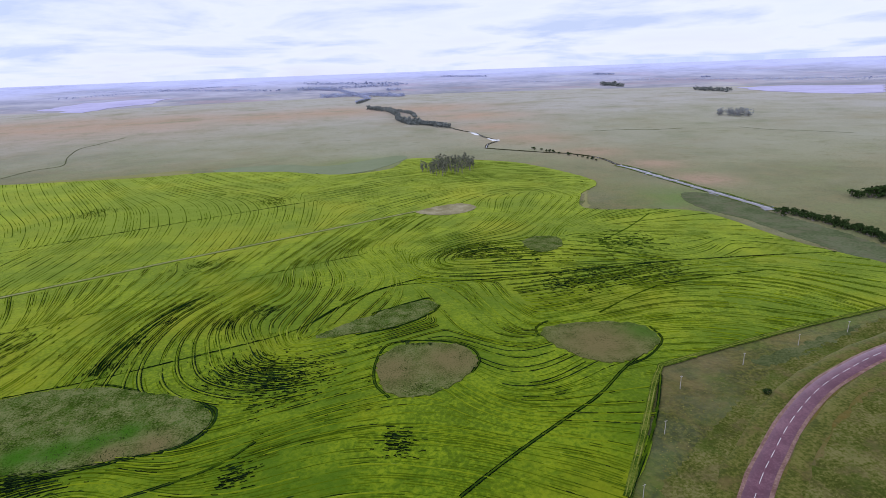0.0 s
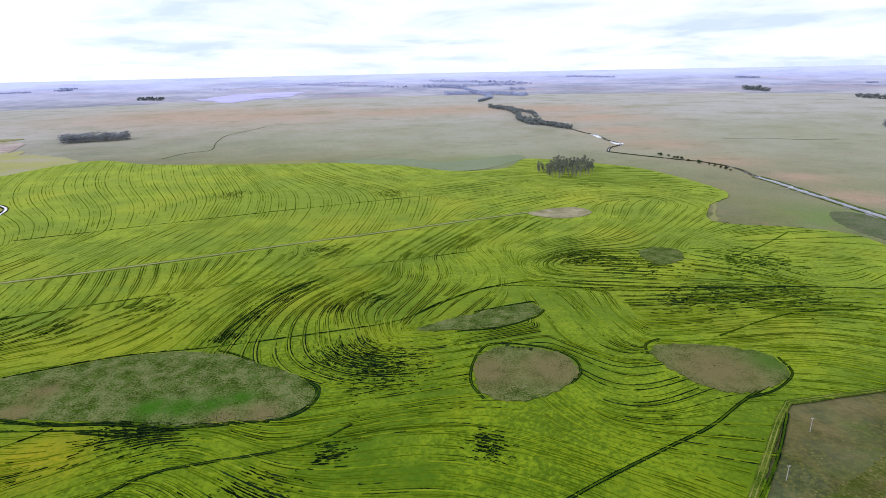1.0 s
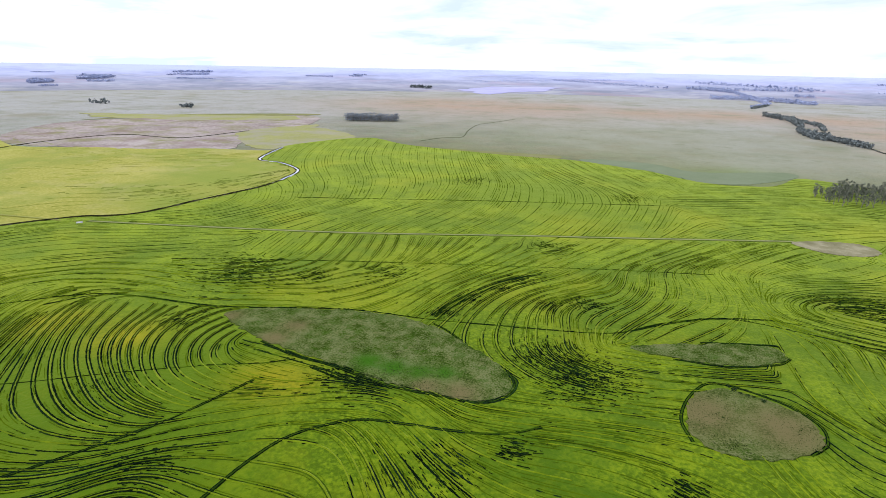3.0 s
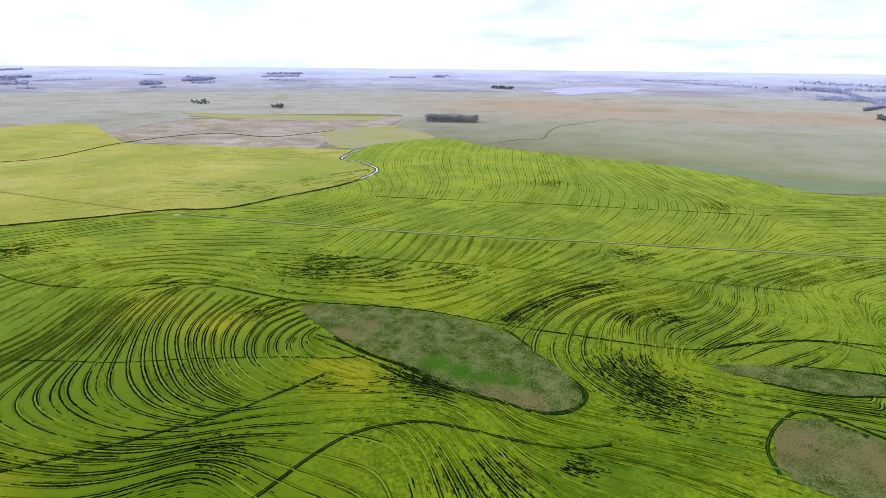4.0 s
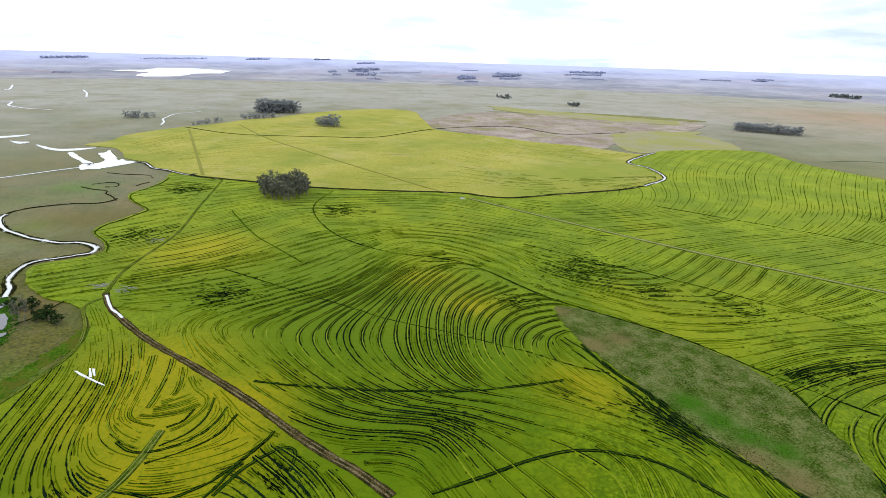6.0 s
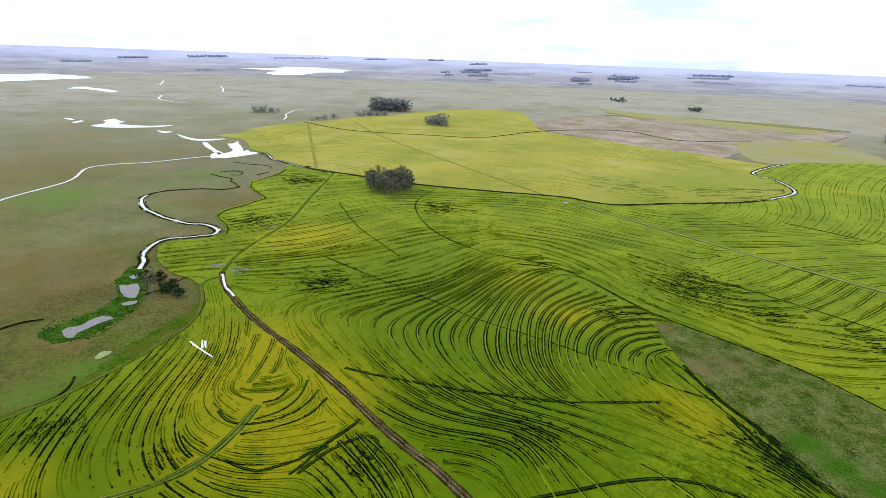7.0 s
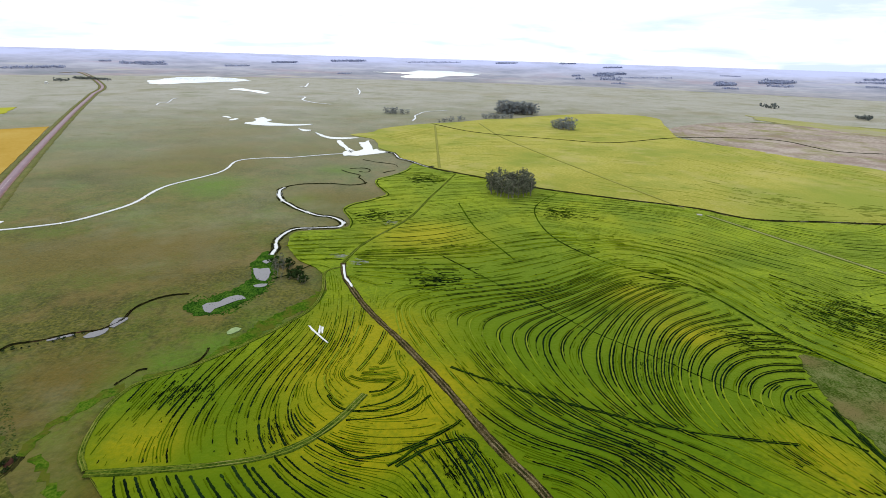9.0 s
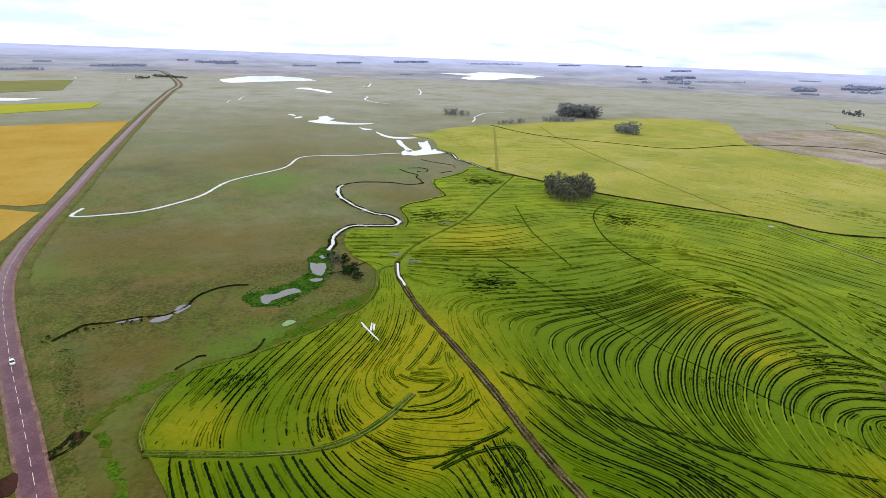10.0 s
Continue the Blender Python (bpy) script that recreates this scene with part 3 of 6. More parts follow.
HOLLOWS.append(("hollow_a", [(23, 227), (38.5, 224.5), (46.5, 219.5), (51, 209), (47.5, 199), (36, 188.5), (24, 184), (13.5, 187), (8.5, 197.5), (8.5, 211.5), (13.5, 222.5)], {'brown': [(13, 205.5, 14), (40, 208, 14)]}, "round hollow of rough brownish grass in the crop"))
HOLLOWS.append(("hollow_b", [(87, 224.5), (96, 228.5), (121.5, 225), (134.5, 216.5), (134.5, 203.5), (124, 194), (108.5, 189), (98, 193), (90, 204.5), (85, 216)], {'brown': [(107, 206.5, 20)], 'green': [(129, 212, 8)]}, "oval hollow of rough grey-brown grass in the crop"))
HOLLOWS.append(("hollow_c", [(-202, 187), (-193.5, 198.5), (-153, 218), (-124.5, 224.5), (-101.5, 221), (-80.5, 212), (-64, 203), (-55, 192.5), (-54.5, 184), (-61, 175.5), (-75.5, 172.5), (-96.5, 170), (-121.5, 172), (-145, 173), (-168, 175), (-188, 180)], {'green': [(-114.5, 180.5, 6), (-102.5, 181, 6), (-91, 182.5, 6), (-82, 187, 5)], 'brown': [(-163, 192.5, 6), (-197.5, 186.5, 5), (-163.5, 177.5, 7), (-84, 174, 6), (-70.5, 176, 7)]}, "long shallow hollow of grey-green grass and wet rushes"))
HOLLOWS.append(("hollow_d", [(-17.5, 247), (2.5, 259.5), (34.5, 274), (44.5, 270.5), (40.5, 260), (22, 248.5), (1, 244.5), (-14.5, 244)], {}, "narrow spit of grey-green rough grass in the crop"))
HOLLOWS.append(("bare_patch", [(63.5, 468), (84, 482), (107, 486), (117, 471.5), (107, 455.5), (87, 449.5), (72, 456)], {}, "lens-shaped patch of pale bare soil"))
HOLLOWS.append(("hollow_e", [(123.5, 360), (137, 368.5), (150, 363), (148, 347), (134.5, 334), (123.5, 340)], {}, "small hollow of grey rough grass in the crop"))
FRESH_STRIPS = []
FRESH_STRIPS.append([(-146, -93.5), (-155, -95), (-166.5, -91.5), (-175, -88), (-185, -82), (-179, -78), (-172.5, -84), (-164.5, -88), (-156.5, -91), (-149.5, -91), (-145, -91.5)])
FRESH_STRIPS.append([(-189.5, -76.5), (-200.5, -60), (-217.5, -51.5), (-238.5, -42.5), (-259.5, -28), (-273, -21.5), (-256.5, -20.5), (-241.5, -31), (-226.5, -39.5), (-212, -47), (-196.5, -58.5), (-189, -71)])
FRESH_STRIPS.append([(-146, -90.5), (-146.5, -88), (-131.5, -72.5), (-121.5, -64.5), (-121, -67), (-133.5, -78)])
GRASS_AREAS = []
GRASS_AREAS.append(([(296, 402), (300, 436), (316, 462), (336, 448), (339, 400), (339, 370), (343, 330), (340, 280), (322, 246), (309, 262), (306, 323), (305, 368)], DAMP, "dark green damp meadow between crop and river"))
GRASS_AREAS.append(([(156.5, 166), (177.5, 175.5), (207.5, 184), (247, 196.5), (225, 176), (190.5, 163.5), (161.5, 150.5), (140.5, 138.5), (123, 127), (104, 112), (83, 117), (96.5, 127.5), (112, 139), (132.5, 151.5)], GREY_GRASS, "grey-green rough grass along the road"))
GRASS_AREAS.append(([(161, 178), (184, 182.5), (219, 192), (230, 193), (200.5, 180.5), (180.5, 174.5), (163, 172.5)], WET, "dark wet grass hollow beside the crop"))
GRASS_AREAS.append(([(167, 137.5), (201, 154.5), (214, 160), (145, 99.5), (121.5, 105), (129.5, 115.5), (148, 126.5)], GREY_GRASS, "grey-brown rough grass beyond the road"))
GRASS_AREAS.append(([(-226.5, -178), (-226, -169), (-195.5, -140), (-165.5, -113), (-148.5, -98.5), (-142, -99), (-170.5, -124.5), (-202, -155)], GREY_GRASS, "grey rough grass strip beside the road"))
GRASS_AREAS.append(([(-236, -191), (-238.5, -173.5), (-221, -156.5), (-206.5, -144), (-197.5, -147), (-216, -168.5)], VERGE, "fenced plot of smooth olive grass"))
GRASS_AREAS.append(([(-376, 713), (-365, 773), (-302, 776), (-234, 789), (-193, 790), (-194, 758), (-247, 750), (-295, 736), (-342, 714)], STRAW, "pale dry strip beyond the crop"))
GRASS_AREAS.append(([(-159, 784), (-74, 791), (-12, 756), (82, 807), (92, 771), (28, 689), (-32, 694), (-136, 744)], SAGE_MEADOW, "sage-green damp meadow beyond the crop"))
GRASS_AREAS.append(([(237, 530), (242, 521), (266, 546), (238, 501), (220, 463), (211.5, 440.5), (205, 440), (225, 482)], STRAW, "pale bare bank at the crop edge"))
DARK_LINES = []
DARK_LINES.append(([(-163.5, 171.5), (-142, 170.5), (-123.5, 171.5), (-108, 171), (-91.5, 171), (-77, 172), (-62, 175.5)], 0.9, 0.9))
DARK_LINES.append(([(-164, 166.5), (-140.5, 167), (-122.5, 166.5), (-111, 165), (-100, 167.5)], 0.9, 0.85))
DARK_LINES.append(([(-132.5, 165.5), (-116, 164), (-107, 165.5), (-99, 166)], 0.8, 0.85))
DARK_LINES.append(([(-151.5, 172), (-132, 170.5), (-116.5, 170.5), (-101, 170.5)], 0.8, 0.85))
DARK_LINES.append(([(-109, 232.5), (-110.5, 244), (-108, 259), (-101.5, 283), (-90.5, 303.5), (-82, 313.5)], 1.5, 0.95))
DARK_LINES.append(([(-106.5, 230.5), (-107, 244), (-104.5, 259), (-99, 280.5), (-90.5, 298.5)], 1.0, 0.85))
DARK_LINES.append(([(-59.5, 198.5), (-55, 195.5), (-53.5, 192), (-53.5, 185), (-56.5, 178.5), (-61.5, 174.5), (-67.5, 172.5)], 2.0, 1.0))
DARK_LINES.append(([(-150, -2.5), (-144.5, 4), (-143, 8.5), (-144.5, 16.5), (-148, 23.5), (-153.5, 31.5), (-157.5, 36.5), (-161, 39.5)], 1.0, 0.9))
DARK_LINES.append(([(-139.5, 16), (-142.5, 20), (-146.5, 23.5), (-149.5, 28)], 1.0, 0.9))
DARK_LINES.append(([(-139, 18.5), (-142.5, 22.5), (-147, 28), (-150.5, 36), (-151, 41.5), (-148.5, 43.5), (-144.5, 42.5), (-140, 40)], 1.1, 0.92))
DARK_LINES.append(([(-176, -6.5), (-169.5, -2.5), (-166.5, 3), (-166.5, 11), (-170, 19), (-176, 24.5), (-181.5, 27.5)], 0.9, 0.85))
DARK_LINES.append(([(-161.5, 1.5), (-163, 13), (-167, 23), (-175.5, 30)], 0.9, 0.85))
DARK_LINES.append(([(-168.5, 5.5), (-172, 14.5), (-179, 20.5), (-189, 24)], 0.8, 0.8))
DARK_LINES.append(([(-177.5, 8), (-179, 13), (-184.5, 17)], 0.7, 0.75))
STRONG_ROWS = [(-133, -59, 10), (-135.5, -30.5, 10), (-170, -54.5, 8), (-226.5, 83.5, 20), (-217, 111.5, 21), (-225.5, 137.5, 21), (-201.5, 147.5, 13), (-153, 86, 16), (-241.5, 112.5, 17), (-191, 168, 10)]
DARK_LINES.append(([(-290.5, 152), (-279.5, 172), (-262, 180.5), (-212, 192), (-154, 219), (-108.5, 229.5), (-68.5, 241), (-35.5, 252), (-21, 261.5), (-6.5, 277.5), (14.5, 295.5), (41.5, 307.5), (66.5, 307), (103, 304)], 0.9, 0.75))
DARK_LINES.append(([(-23.5, 259), (-0.5, 285), (26, 300.5), (75.5, 296.5), (128, 295), (202, 294), (304, 281.5)], 1.0, 0.75))
DARK_LINES.append(([(-492, 156), (-450.5, 128.5), (-411, 119), (-358.5, 120.5), (-315.5, 139), (-292, 164), (-266, 180), (-208, 192)], 1.0, 0.7))
DARK_LINES.append(([(-326.5, 39), (-285.5, 65), (-253, 86), (-224.5, 104), (-200, 125), (-171, 147), (-152.5, 159), (-142.5, 168)], 0.7, 0.7))
DARK_LINES.append(([(-194.5, 38.5), (-182, 57), (-168, 81.5), (-155.5, 109), (-149.5, 131), (-146, 148)], 1.2, 0.8))
DARK_LINES.append(([(-114, 74.5), (-113.5, 92), (-113.5, 110), (-111, 125), (-103.5, 137), (-92, 146.5), (-63, 154.5), (-47, 161), (-36.5, 170.5)], 1.3, 0.8))
DARK_LINES.append(([(-294.5, 231), (-183, 285), (-52.5, 341), (13.5, 365.5)], 0.7, 0.6))
DARK_LINES.append(([(-338, 403), (-183, 477), (-23, 546)], 0.9, 0.6))
DARK_LINES.append(([(26, 129.5), (44.5, 142), (70, 157.5), (89, 169), (109, 185.5), (133, 201.5)], 1.3, 0.95))
DARK_LINES.append(([(121.5, 236.5), (153, 254), (182, 263), (238.5, 265.5)], 1.2, 0.5))
DARK_LINES.append(([(173, 343), (208.5, 369), (247, 403.5)], 1.2, 0.6))
DARK_LINES.append(([(-451, 62.5), (-385, 68.5), (-345, 78), (-316.5, 85.5)], 1.2, 0.5))
DARK_LINES.append(([(118.5, 176), (106, 157.5), (93, 140.5), (73.5, 118.5)], 1.2, 0.85))
DARK_LINES.append(([(46, 196), (51.5, 205), (51.5, 214.5), (47, 221), (39, 226.5), (23.5, 230.5), (14, 228), (8, 214), (6.5, 198), (11, 186)], 1.15, 0.92))
DARK_LINES.append(([(93.5, 234), (85.5, 228.5), (83.5, 219.5)], 1.15, 0.92))
DARK_LINES.append(([(109, 185.5), (122.5, 191), (135.5, 203), (137, 216)], 1.15, 0.92))
DARK_LINES.append(([(-61, 202), (-54, 192), (-54.5, 182.5), (-60.5, 174.5), (-75, 171.5), (-98, 168.5), (-125.5, 170.5), (-145.5, 170), (-166.5, 173.5)], 1.15, 0.92))
DARK_LINES.append(([(-106.5, 225.5), (-97, 221.5), (-85.5, 214.5)], 1.15, 0.92))
DARK_LINES.append(([(1, 243), (22, 247), (40, 258), (46, 267)], 1.15, 0.92))
DARK_LINES.append(([(10, 265), (39, 277), (43.5, 274.5)], 1.15, 0.92))
DARK_LINES.append(([(-598, 23), (-578, 17), (-558, 6), (-542, -6), (-528, -9), (-513, -7), (-496, -2), (-477, 4), (-466, -2), (-452, -13), (-441, -23), (-428.5, -28), (-419, -27), (-408, -23), (-393, -19), (-378, -19)], 0.9, 0.85))
DARK_LINES.append(([(-284.1, -50.4), (-287, -46.4), (-290.9, -42.4), (-304.9, -33.7)], 0.6, 0.9))
STREAMS = []
STREAMS.append(("stream", [(-499.5, -89.7), (-487.6, -91.2), (-468.8, -87.3), (-453.7, -81.5), (-441.8, -73.8), (-427.4, -64), (-415.9, -52.9), (-409.1, -45.3), (-407.3, -37.7), (-400.8, -30.5), (-391.2, -25.5), (-385.5, -25.6), (-380.9, -27.8), (-379.8, -34.4), (-377.8, -42.1), (-377.2, -50), (-375.5, -55.6), (-370.1, -59.6), (-360.5, -62.1), (-351.6, -63.1), (-342.2, -62.3), (-336.8, -60.3), (-329.1, -60.2), (-322.7, -60.1)], 3.3, WATER, "winding creek of bright water with dark cut banks", True, 0.2))
STREAMS.append(("stream", [(-499.5, -89.7), (-507.6, -85.2), (-514.4, -76), (-517.7, -60.6), (-518.1, -47.3), (-513.7, -33.5), (-518.5, -22.3), (-526.7, -18.8)], 1.0, REEDS, "narrow upper creek with dark banks", True, 0.2))
STREAMS.append(("ditch", [(-646, -32), (-632, -15), (-620, 5), (-604, 9)], 0.5, REEDS, "thin dark runnel in the pasture", True, 0.12))
STREAMS.append(("ditch", [(-584, -49), (-571, -40), (-559, -28), (-548, -28), (-536, -23), (-519, -19)], 0.5, REEDS, "thin dark runnel in the pasture", True, 0.12))
STREAMS.append(("ditch", [(-592, -41), (-596, -28), (-588, -20), (-576, -21), (-576, -30)], 0.5, REEDS, "thin dark runnel in the pasture", True, 0.12))
STREAMS.append(("ditch", [(-573, -5), (-580, 0), (-585, 6)], 0.5, REEDS, "thin dark runnel in the pasture", True, 0.12))
STREAMS.append(("ditch", [(-198.8, -141.9), (-202.2, -141.3), (-206.2, -140.6), (-209.9, -139.5), (-213.8, -138), (-216, -132.5), (-218.3, -127.6), (-222.4, -121.2), (-225.2, -116.4), (-226, -110.4), (-232.1, -107.9), (-236.7, -105.4), (-246.3, -106), (-251.9, -104.4), (-258.8, -100.4), (-263.2, -95), (-265, -87)], 0.9, MUD, "dark cut ditch winding through the pasture", True, 0.05))
STREAMS.append(("ditch", [(-183.7, -83.5), (-187.8, -82.4), (-190, -81.2), (-193.6, -79.6), (-194.8, -76.8)], 0.35, REEDS, "thin dark runnel beside the crop", True, 0.06))
STREAMS.append(("ditch", [(-193.8, -66.3), (-195.4, -63.5), (-198.9, -60.3), (-206, -59), (-210.8, -59.4)], 0.35, REEDS, "thin dark runnel beside the crop", True, 0.06))
STREAMS.append(("river", [(332, 618), (336, 591), (337, 563), (338, 531), (340, 508), (341, 473), (343, 446), (344, 421), (345, 401), (345, 382)], 10.5, MUDDY, "broad lilac-grey reach of the river", True, 0.25))
STREAMS.append(("river", [(223, 826), (249, 795), (286, 753), (316, 723), (335, 677), (332, 618)], 2.2, MUDDY, "slow narrow river between dark banks", True, 0.2))
FAR_FIELDS = []
FAR_FIELDS.append(([(-1340, 830), (-1146, 930), (-1016, 996), (-889, 1060), (-842, 1007), (-922, 909), (-1033, 843), (-1227, 790)], OLIVE, "olive-yellow field strip"))
FAR_FIELDS.append(([(-754, 742), (-765, 806), (-741, 945), (-586, 759), (-580, 668), (-598, 642), (-632, 638)], OLIVE, "olive crop beside the canal head"))
STREAMS.append(("canal", [(-568, 644), (-550, 600), (-520, 547), (-481, 542), (-429, 512), (-407, 459)], 3.4, WATER, "narrow canal between the two crop fields", True, 0.62))
STREAMS.append(("stream", [(-385.5, -256), (-365.5, -249.5), (-375, -227), (-389, -210), (-416, -198.5), (-441.5, -192.5), (-497, -192), (-563, -166), (-623, -167), (-643, -147), (-652, -115), (-681, -66), (-692, -25)], 2.7, WATER, "pale straight stream across the pasture", False, 0.2))
STREAMS.append(("stream", [(-1057, 26), (-1104, 32), (-1145, 31), (-1178, 38), (-1226, 50), (-1252, 68), (-1266, 87), (-1288, 107)], 3.2, WATER, "bright brook winding through far pasture", False, 0.2))
STREAMS.append(("stream", [(-1580, -280), (-1570, -260), (-1478, -250), (-1403, -210), (-1364, -162)], 5, WATER, "bright brook winding through far pasture", False, 0.2))
STREAMS.append(("stream", [(-2010, -160), (-1870, -140), (-1720, -130)], 5, WATER, "bright brook winding through far pasture", False, 0.2))
STREAMS.append(("stream", [(-1237, -510), (-1295, -527), (-1309, -515), (-1400, -540), (-1430, -540)], 3, WATER, "bright brook winding through far pasture", False, 0.2))
STREAMS.append(("stream", [(-2050, -360), (-2020, -340), (-2260, -370)], 6, WATER, "bright brook winding through far pasture", False, 0.2))
STREAMS.append(("stream", [(-1760, -460), (-1770, -430), (-1650, -380)], 4, WATER, "bright brook winding through far pasture", False, 0.2))
STREAMS.append(("canal", [(-407, 459), (-401, 419), (-407, 350), (-412, 293), (-444, 261), (-477, 199), (-510, 144), (-554, 95), (-599, 47), (-613, 48)], 1.8, DITCH, "dark narrow canal between the two crop fields", True, 0.62))
STREAMS.append(("canal", [(-701, -8), (-691, 2), (-675, 6), (-657, 10), (-642, 22), (-620, 33), (-606, 42), (-590, 54)], 2.6, WATER, "bright end of the canal by the lagoon", True, 0.62))
STREAMS.append(("ditch", [(-438, 824), (-426, 884), (-402, 918), (-434, 1016), (-461, 1132), (-453, 1200), (-439, 1308)], 0.9, WET, "dark wet line across the far pasture", False, 0.1))
STREAMS.append(("ditch", [(450, 959), (487, 956), (522, 949), (561, 927), (619, 925)], 0.9, WET, "dark wet line across the far pasture", False, 0.1))
STREAMS.append(("ditch", [(708, 893), (726, 835), (758, 801), (795, 745)], 0.9, WET, "dark wet line across the far pasture", False, 0.1))
STREAMS.append(("ditch", [(-1013, 61), (-907, 129), (-845, 247), (-823, 322), (-892, 450), (-909, 570), (-878, 627), (-778, 644), (-764, 778)], 1.2, DITCH, "dark narrow ditch across the ripening crop", True, 0.5))
STREAMS.append(("ditch", [(-134, -96.5), (-138.5, -93.5), (-142, -93.5), (-146, -93.5)], 3.0, MUD, "dark muddy ditch beside the road", True, 0.03))
STREAMS.append(("wet_rut", [(-273.5, -7.5), (-279.5, -9.5), (-285, -12), (-289, -13), (-292.5, -13.5), (-295.5, -14), (-299, -14.5), (-302, -15), (-305.5, -15.5)], 1.3, WATER, "rain water standing in the farm track", False, 0.72))
STREAMS.append(("river", [(223, 826), (238, 868), (264, 905), (257, 960), (257, 1030), (242, 1090), (234, 1150)], 2.4, MUDDY, "slow narrow river between dark banks", True, 0.2))
POOLS = []
POOLS.append(("pool", [(-671, -57), (-700, -59), (-711, -52), (-704, -46), (-719, -38), (-751, -43), (-776, -47), (-778, -41), (-796, -36), (-770, -33), (-746, -28), (-718, -25), (-724, -21), (-712, -16), (-701, -6), (-689, -18), (-678, -31), (-671, -41), (-673, -50)], WATER, 0.22, 5, "shallow sheet of bright flood water in the pasture"))
POOLS.append(("pool", [(-788, -79), (-790, -74), (-765, -67), (-737, -59), (-703, -47), (-693, -52), (-727, -62), (-753, -71)], WATER, 0.22, 5, "shallow sheet of bright flood water in the pasture"))
POOLS.append(("pool", [(-867, -121), (-856, -113), (-829, -98), (-821, -84), (-821, -66), (-822, -52), (-809, -65), (-804, -82), (-812, -95), (-832, -108)], WATER, 0.22, 5, "shallow sheet of bright flood water in the pasture"))
POOLS.append(("pool", [(-913, -155), (-901, -145), (-895, -131), (-882, -137), (-887, -145)], WATER, 0.22, 5, "shallow sheet of bright flood water in the pasture"))
POOLS.append(("pool", [(-967, -254), (-988, -245), (-1016, -247), (-1032, -254), (-1057, -245), (-1032, -231), (-1016, -220), (-988, -221), (-971, -197), (-963, -171), (-973, -143), (-952, -154), (-941, -185), (-939, -213), (-950, -240)], WATER, 0.22, 5, "shallow sheet of bright flood water in the pasture"))
POOLS.append(("pool", [(-1058, -318), (-1061, -310), (-1040, -297), (-1042, -306)], WATER, 0.22, 5, "shallow sheet of bright flood water in the pasture"))
POOLS.append(("pool", [(-1003, -290), (-1029, -287), (-1022, -279), (-1001, -283)], WATER, 0.22, 5, "shallow sheet of bright flood water in the pasture"))
POOLS.append(("pool", [(-300.4, -65), (-299.2, -61), (-300.7, -56.6), (-293.9, -54.2), (-286.3, -53.2), (-282, -54), (-283.9, -58.2), (-290.2, -61.5)], MUDDY, 0.24, 2.0, "still grey-lilac marsh pool among green plants"))
POOLS.append(("pool", [(-311.2, -62.9), (-313.4, -61.5), (-314.7, -59.1), (-311, -57.5), (-307.8, -59.4)], MUDDY, 0.24, 2.0, "still grey-lilac marsh pool among green plants"))
POOLS.append(("pool", [(-275.8, -58.4), (-277.7, -55.9), (-278.2, -52.1), (-274.2, -52.6), (-273.6, -57.2)], MUDDY, 0.24, 2.0, "still grey-lilac marsh pool among green plants"))
POOLS.append(("pool", [(-250.9, -75.9), (-253.8, -74.2), (-255.1, -69.8), (-258.8, -68.2), (-261.9, -66.1), (-263.8, -62.6), (-262.7, -60), (-259.5, -57.6), (-256.9, -61.1), (-253.7, -64.3), (-250, -66.7), (-247.7, -69.3), (-243.2, -69.3), (-244.1, -72.4), (-247.7, -74.2)], MUDDY, 0.24, 2.0, "still grey-lilac marsh pool among green plants"))
POOLS.append(("pool", [(-229.2, -107.5), (-234.4, -109.1), (-238.3, -107.6), (-238.2, -104), (-233.8, -104), (-228.9, -105.5)], MUDDY, 0.16, 2.0, "dark lilac water lying in the ditch"))
POOLS.append(("pool", [(-219.9, -114.2), (-223.4, -112.9), (-226, -110.4), (-228.6, -107.7), (-223.6, -106.6), (-219.4, -109.4)], MUDDY, 0.16, 2.0, "dark lilac water lying in the ditch"))
POOLS.append(("pool", [(-217.2, -127), (-220.4, -123.1), (-222.7, -118.8), (-221.7, -117.8), (-218.9, -122.2), (-216.3, -126.1)], MUDDY, 0.16, 2.0, "dark lilac water lying in the ditch"))
POOLS.append(("pool", [(252, 1054), (257, 1031), (256, 992), (250, 1004)], WATER, 0.3, 12, "bright reach of the river"))
POOLS.append(("pool", [(258, 946), (262, 926), (270, 914), (263, 901), (255, 913)], WATER, 0.3, 12, "bright reach of the river"))
POOLS.append(("pool", [(-224, -56.5), (-227.5, -55.5), (-229, -53.5), (-228, -51), (-225.5, -51.5), (-223, -54), (-222.5, -55.5)], ALGAE, 0.22, 2.5, "shallow pool of bright water in the pasture"))
POOLS.append(("lake", [(-1980, -850), (-2200, -930), (-2470, -940), (-2580, -840), (-2490, -690), (-2340, -610), (-2240, -640), (-2090, -740), (-1970, -800)], WATER, 0.22, 90, "bright lake far across the plain"))
POOLS.append(("lake", [(-3880, -230), (-4080, 20), (-4560, 80), (-4610, 320), (-4080, 520), (-3570, 390), (-3480, 250), (-3110, 160), (-3020, -10), (-3310, -40), (-3630, 40), (-3760, -80)], WATER, 0.22, 90, "bright lake far across the plain"))
POOLS.append(("lake", [(-1050, 2500), (-1110, 2810), (-1210, 3330), (-1170, 3500), (-1110, 3630), (-910, 3560), (-910, 3070), (-940, 2930), (-940, 2680), (-940, 2400)], LILAC_LAKE, 0.22, 90, "bright lake far across the plain"))
POOLS.append(("lake", [(1590, 2050), (1710, 2070), (1830, 2030), (1910, 1900), (2040, 1820), (1650, 1470), (1550, 1480), (1510, 1640), (1510, 1830)], LILAC_LAKE, 0.22, 90, "bright lake far across the plain"))
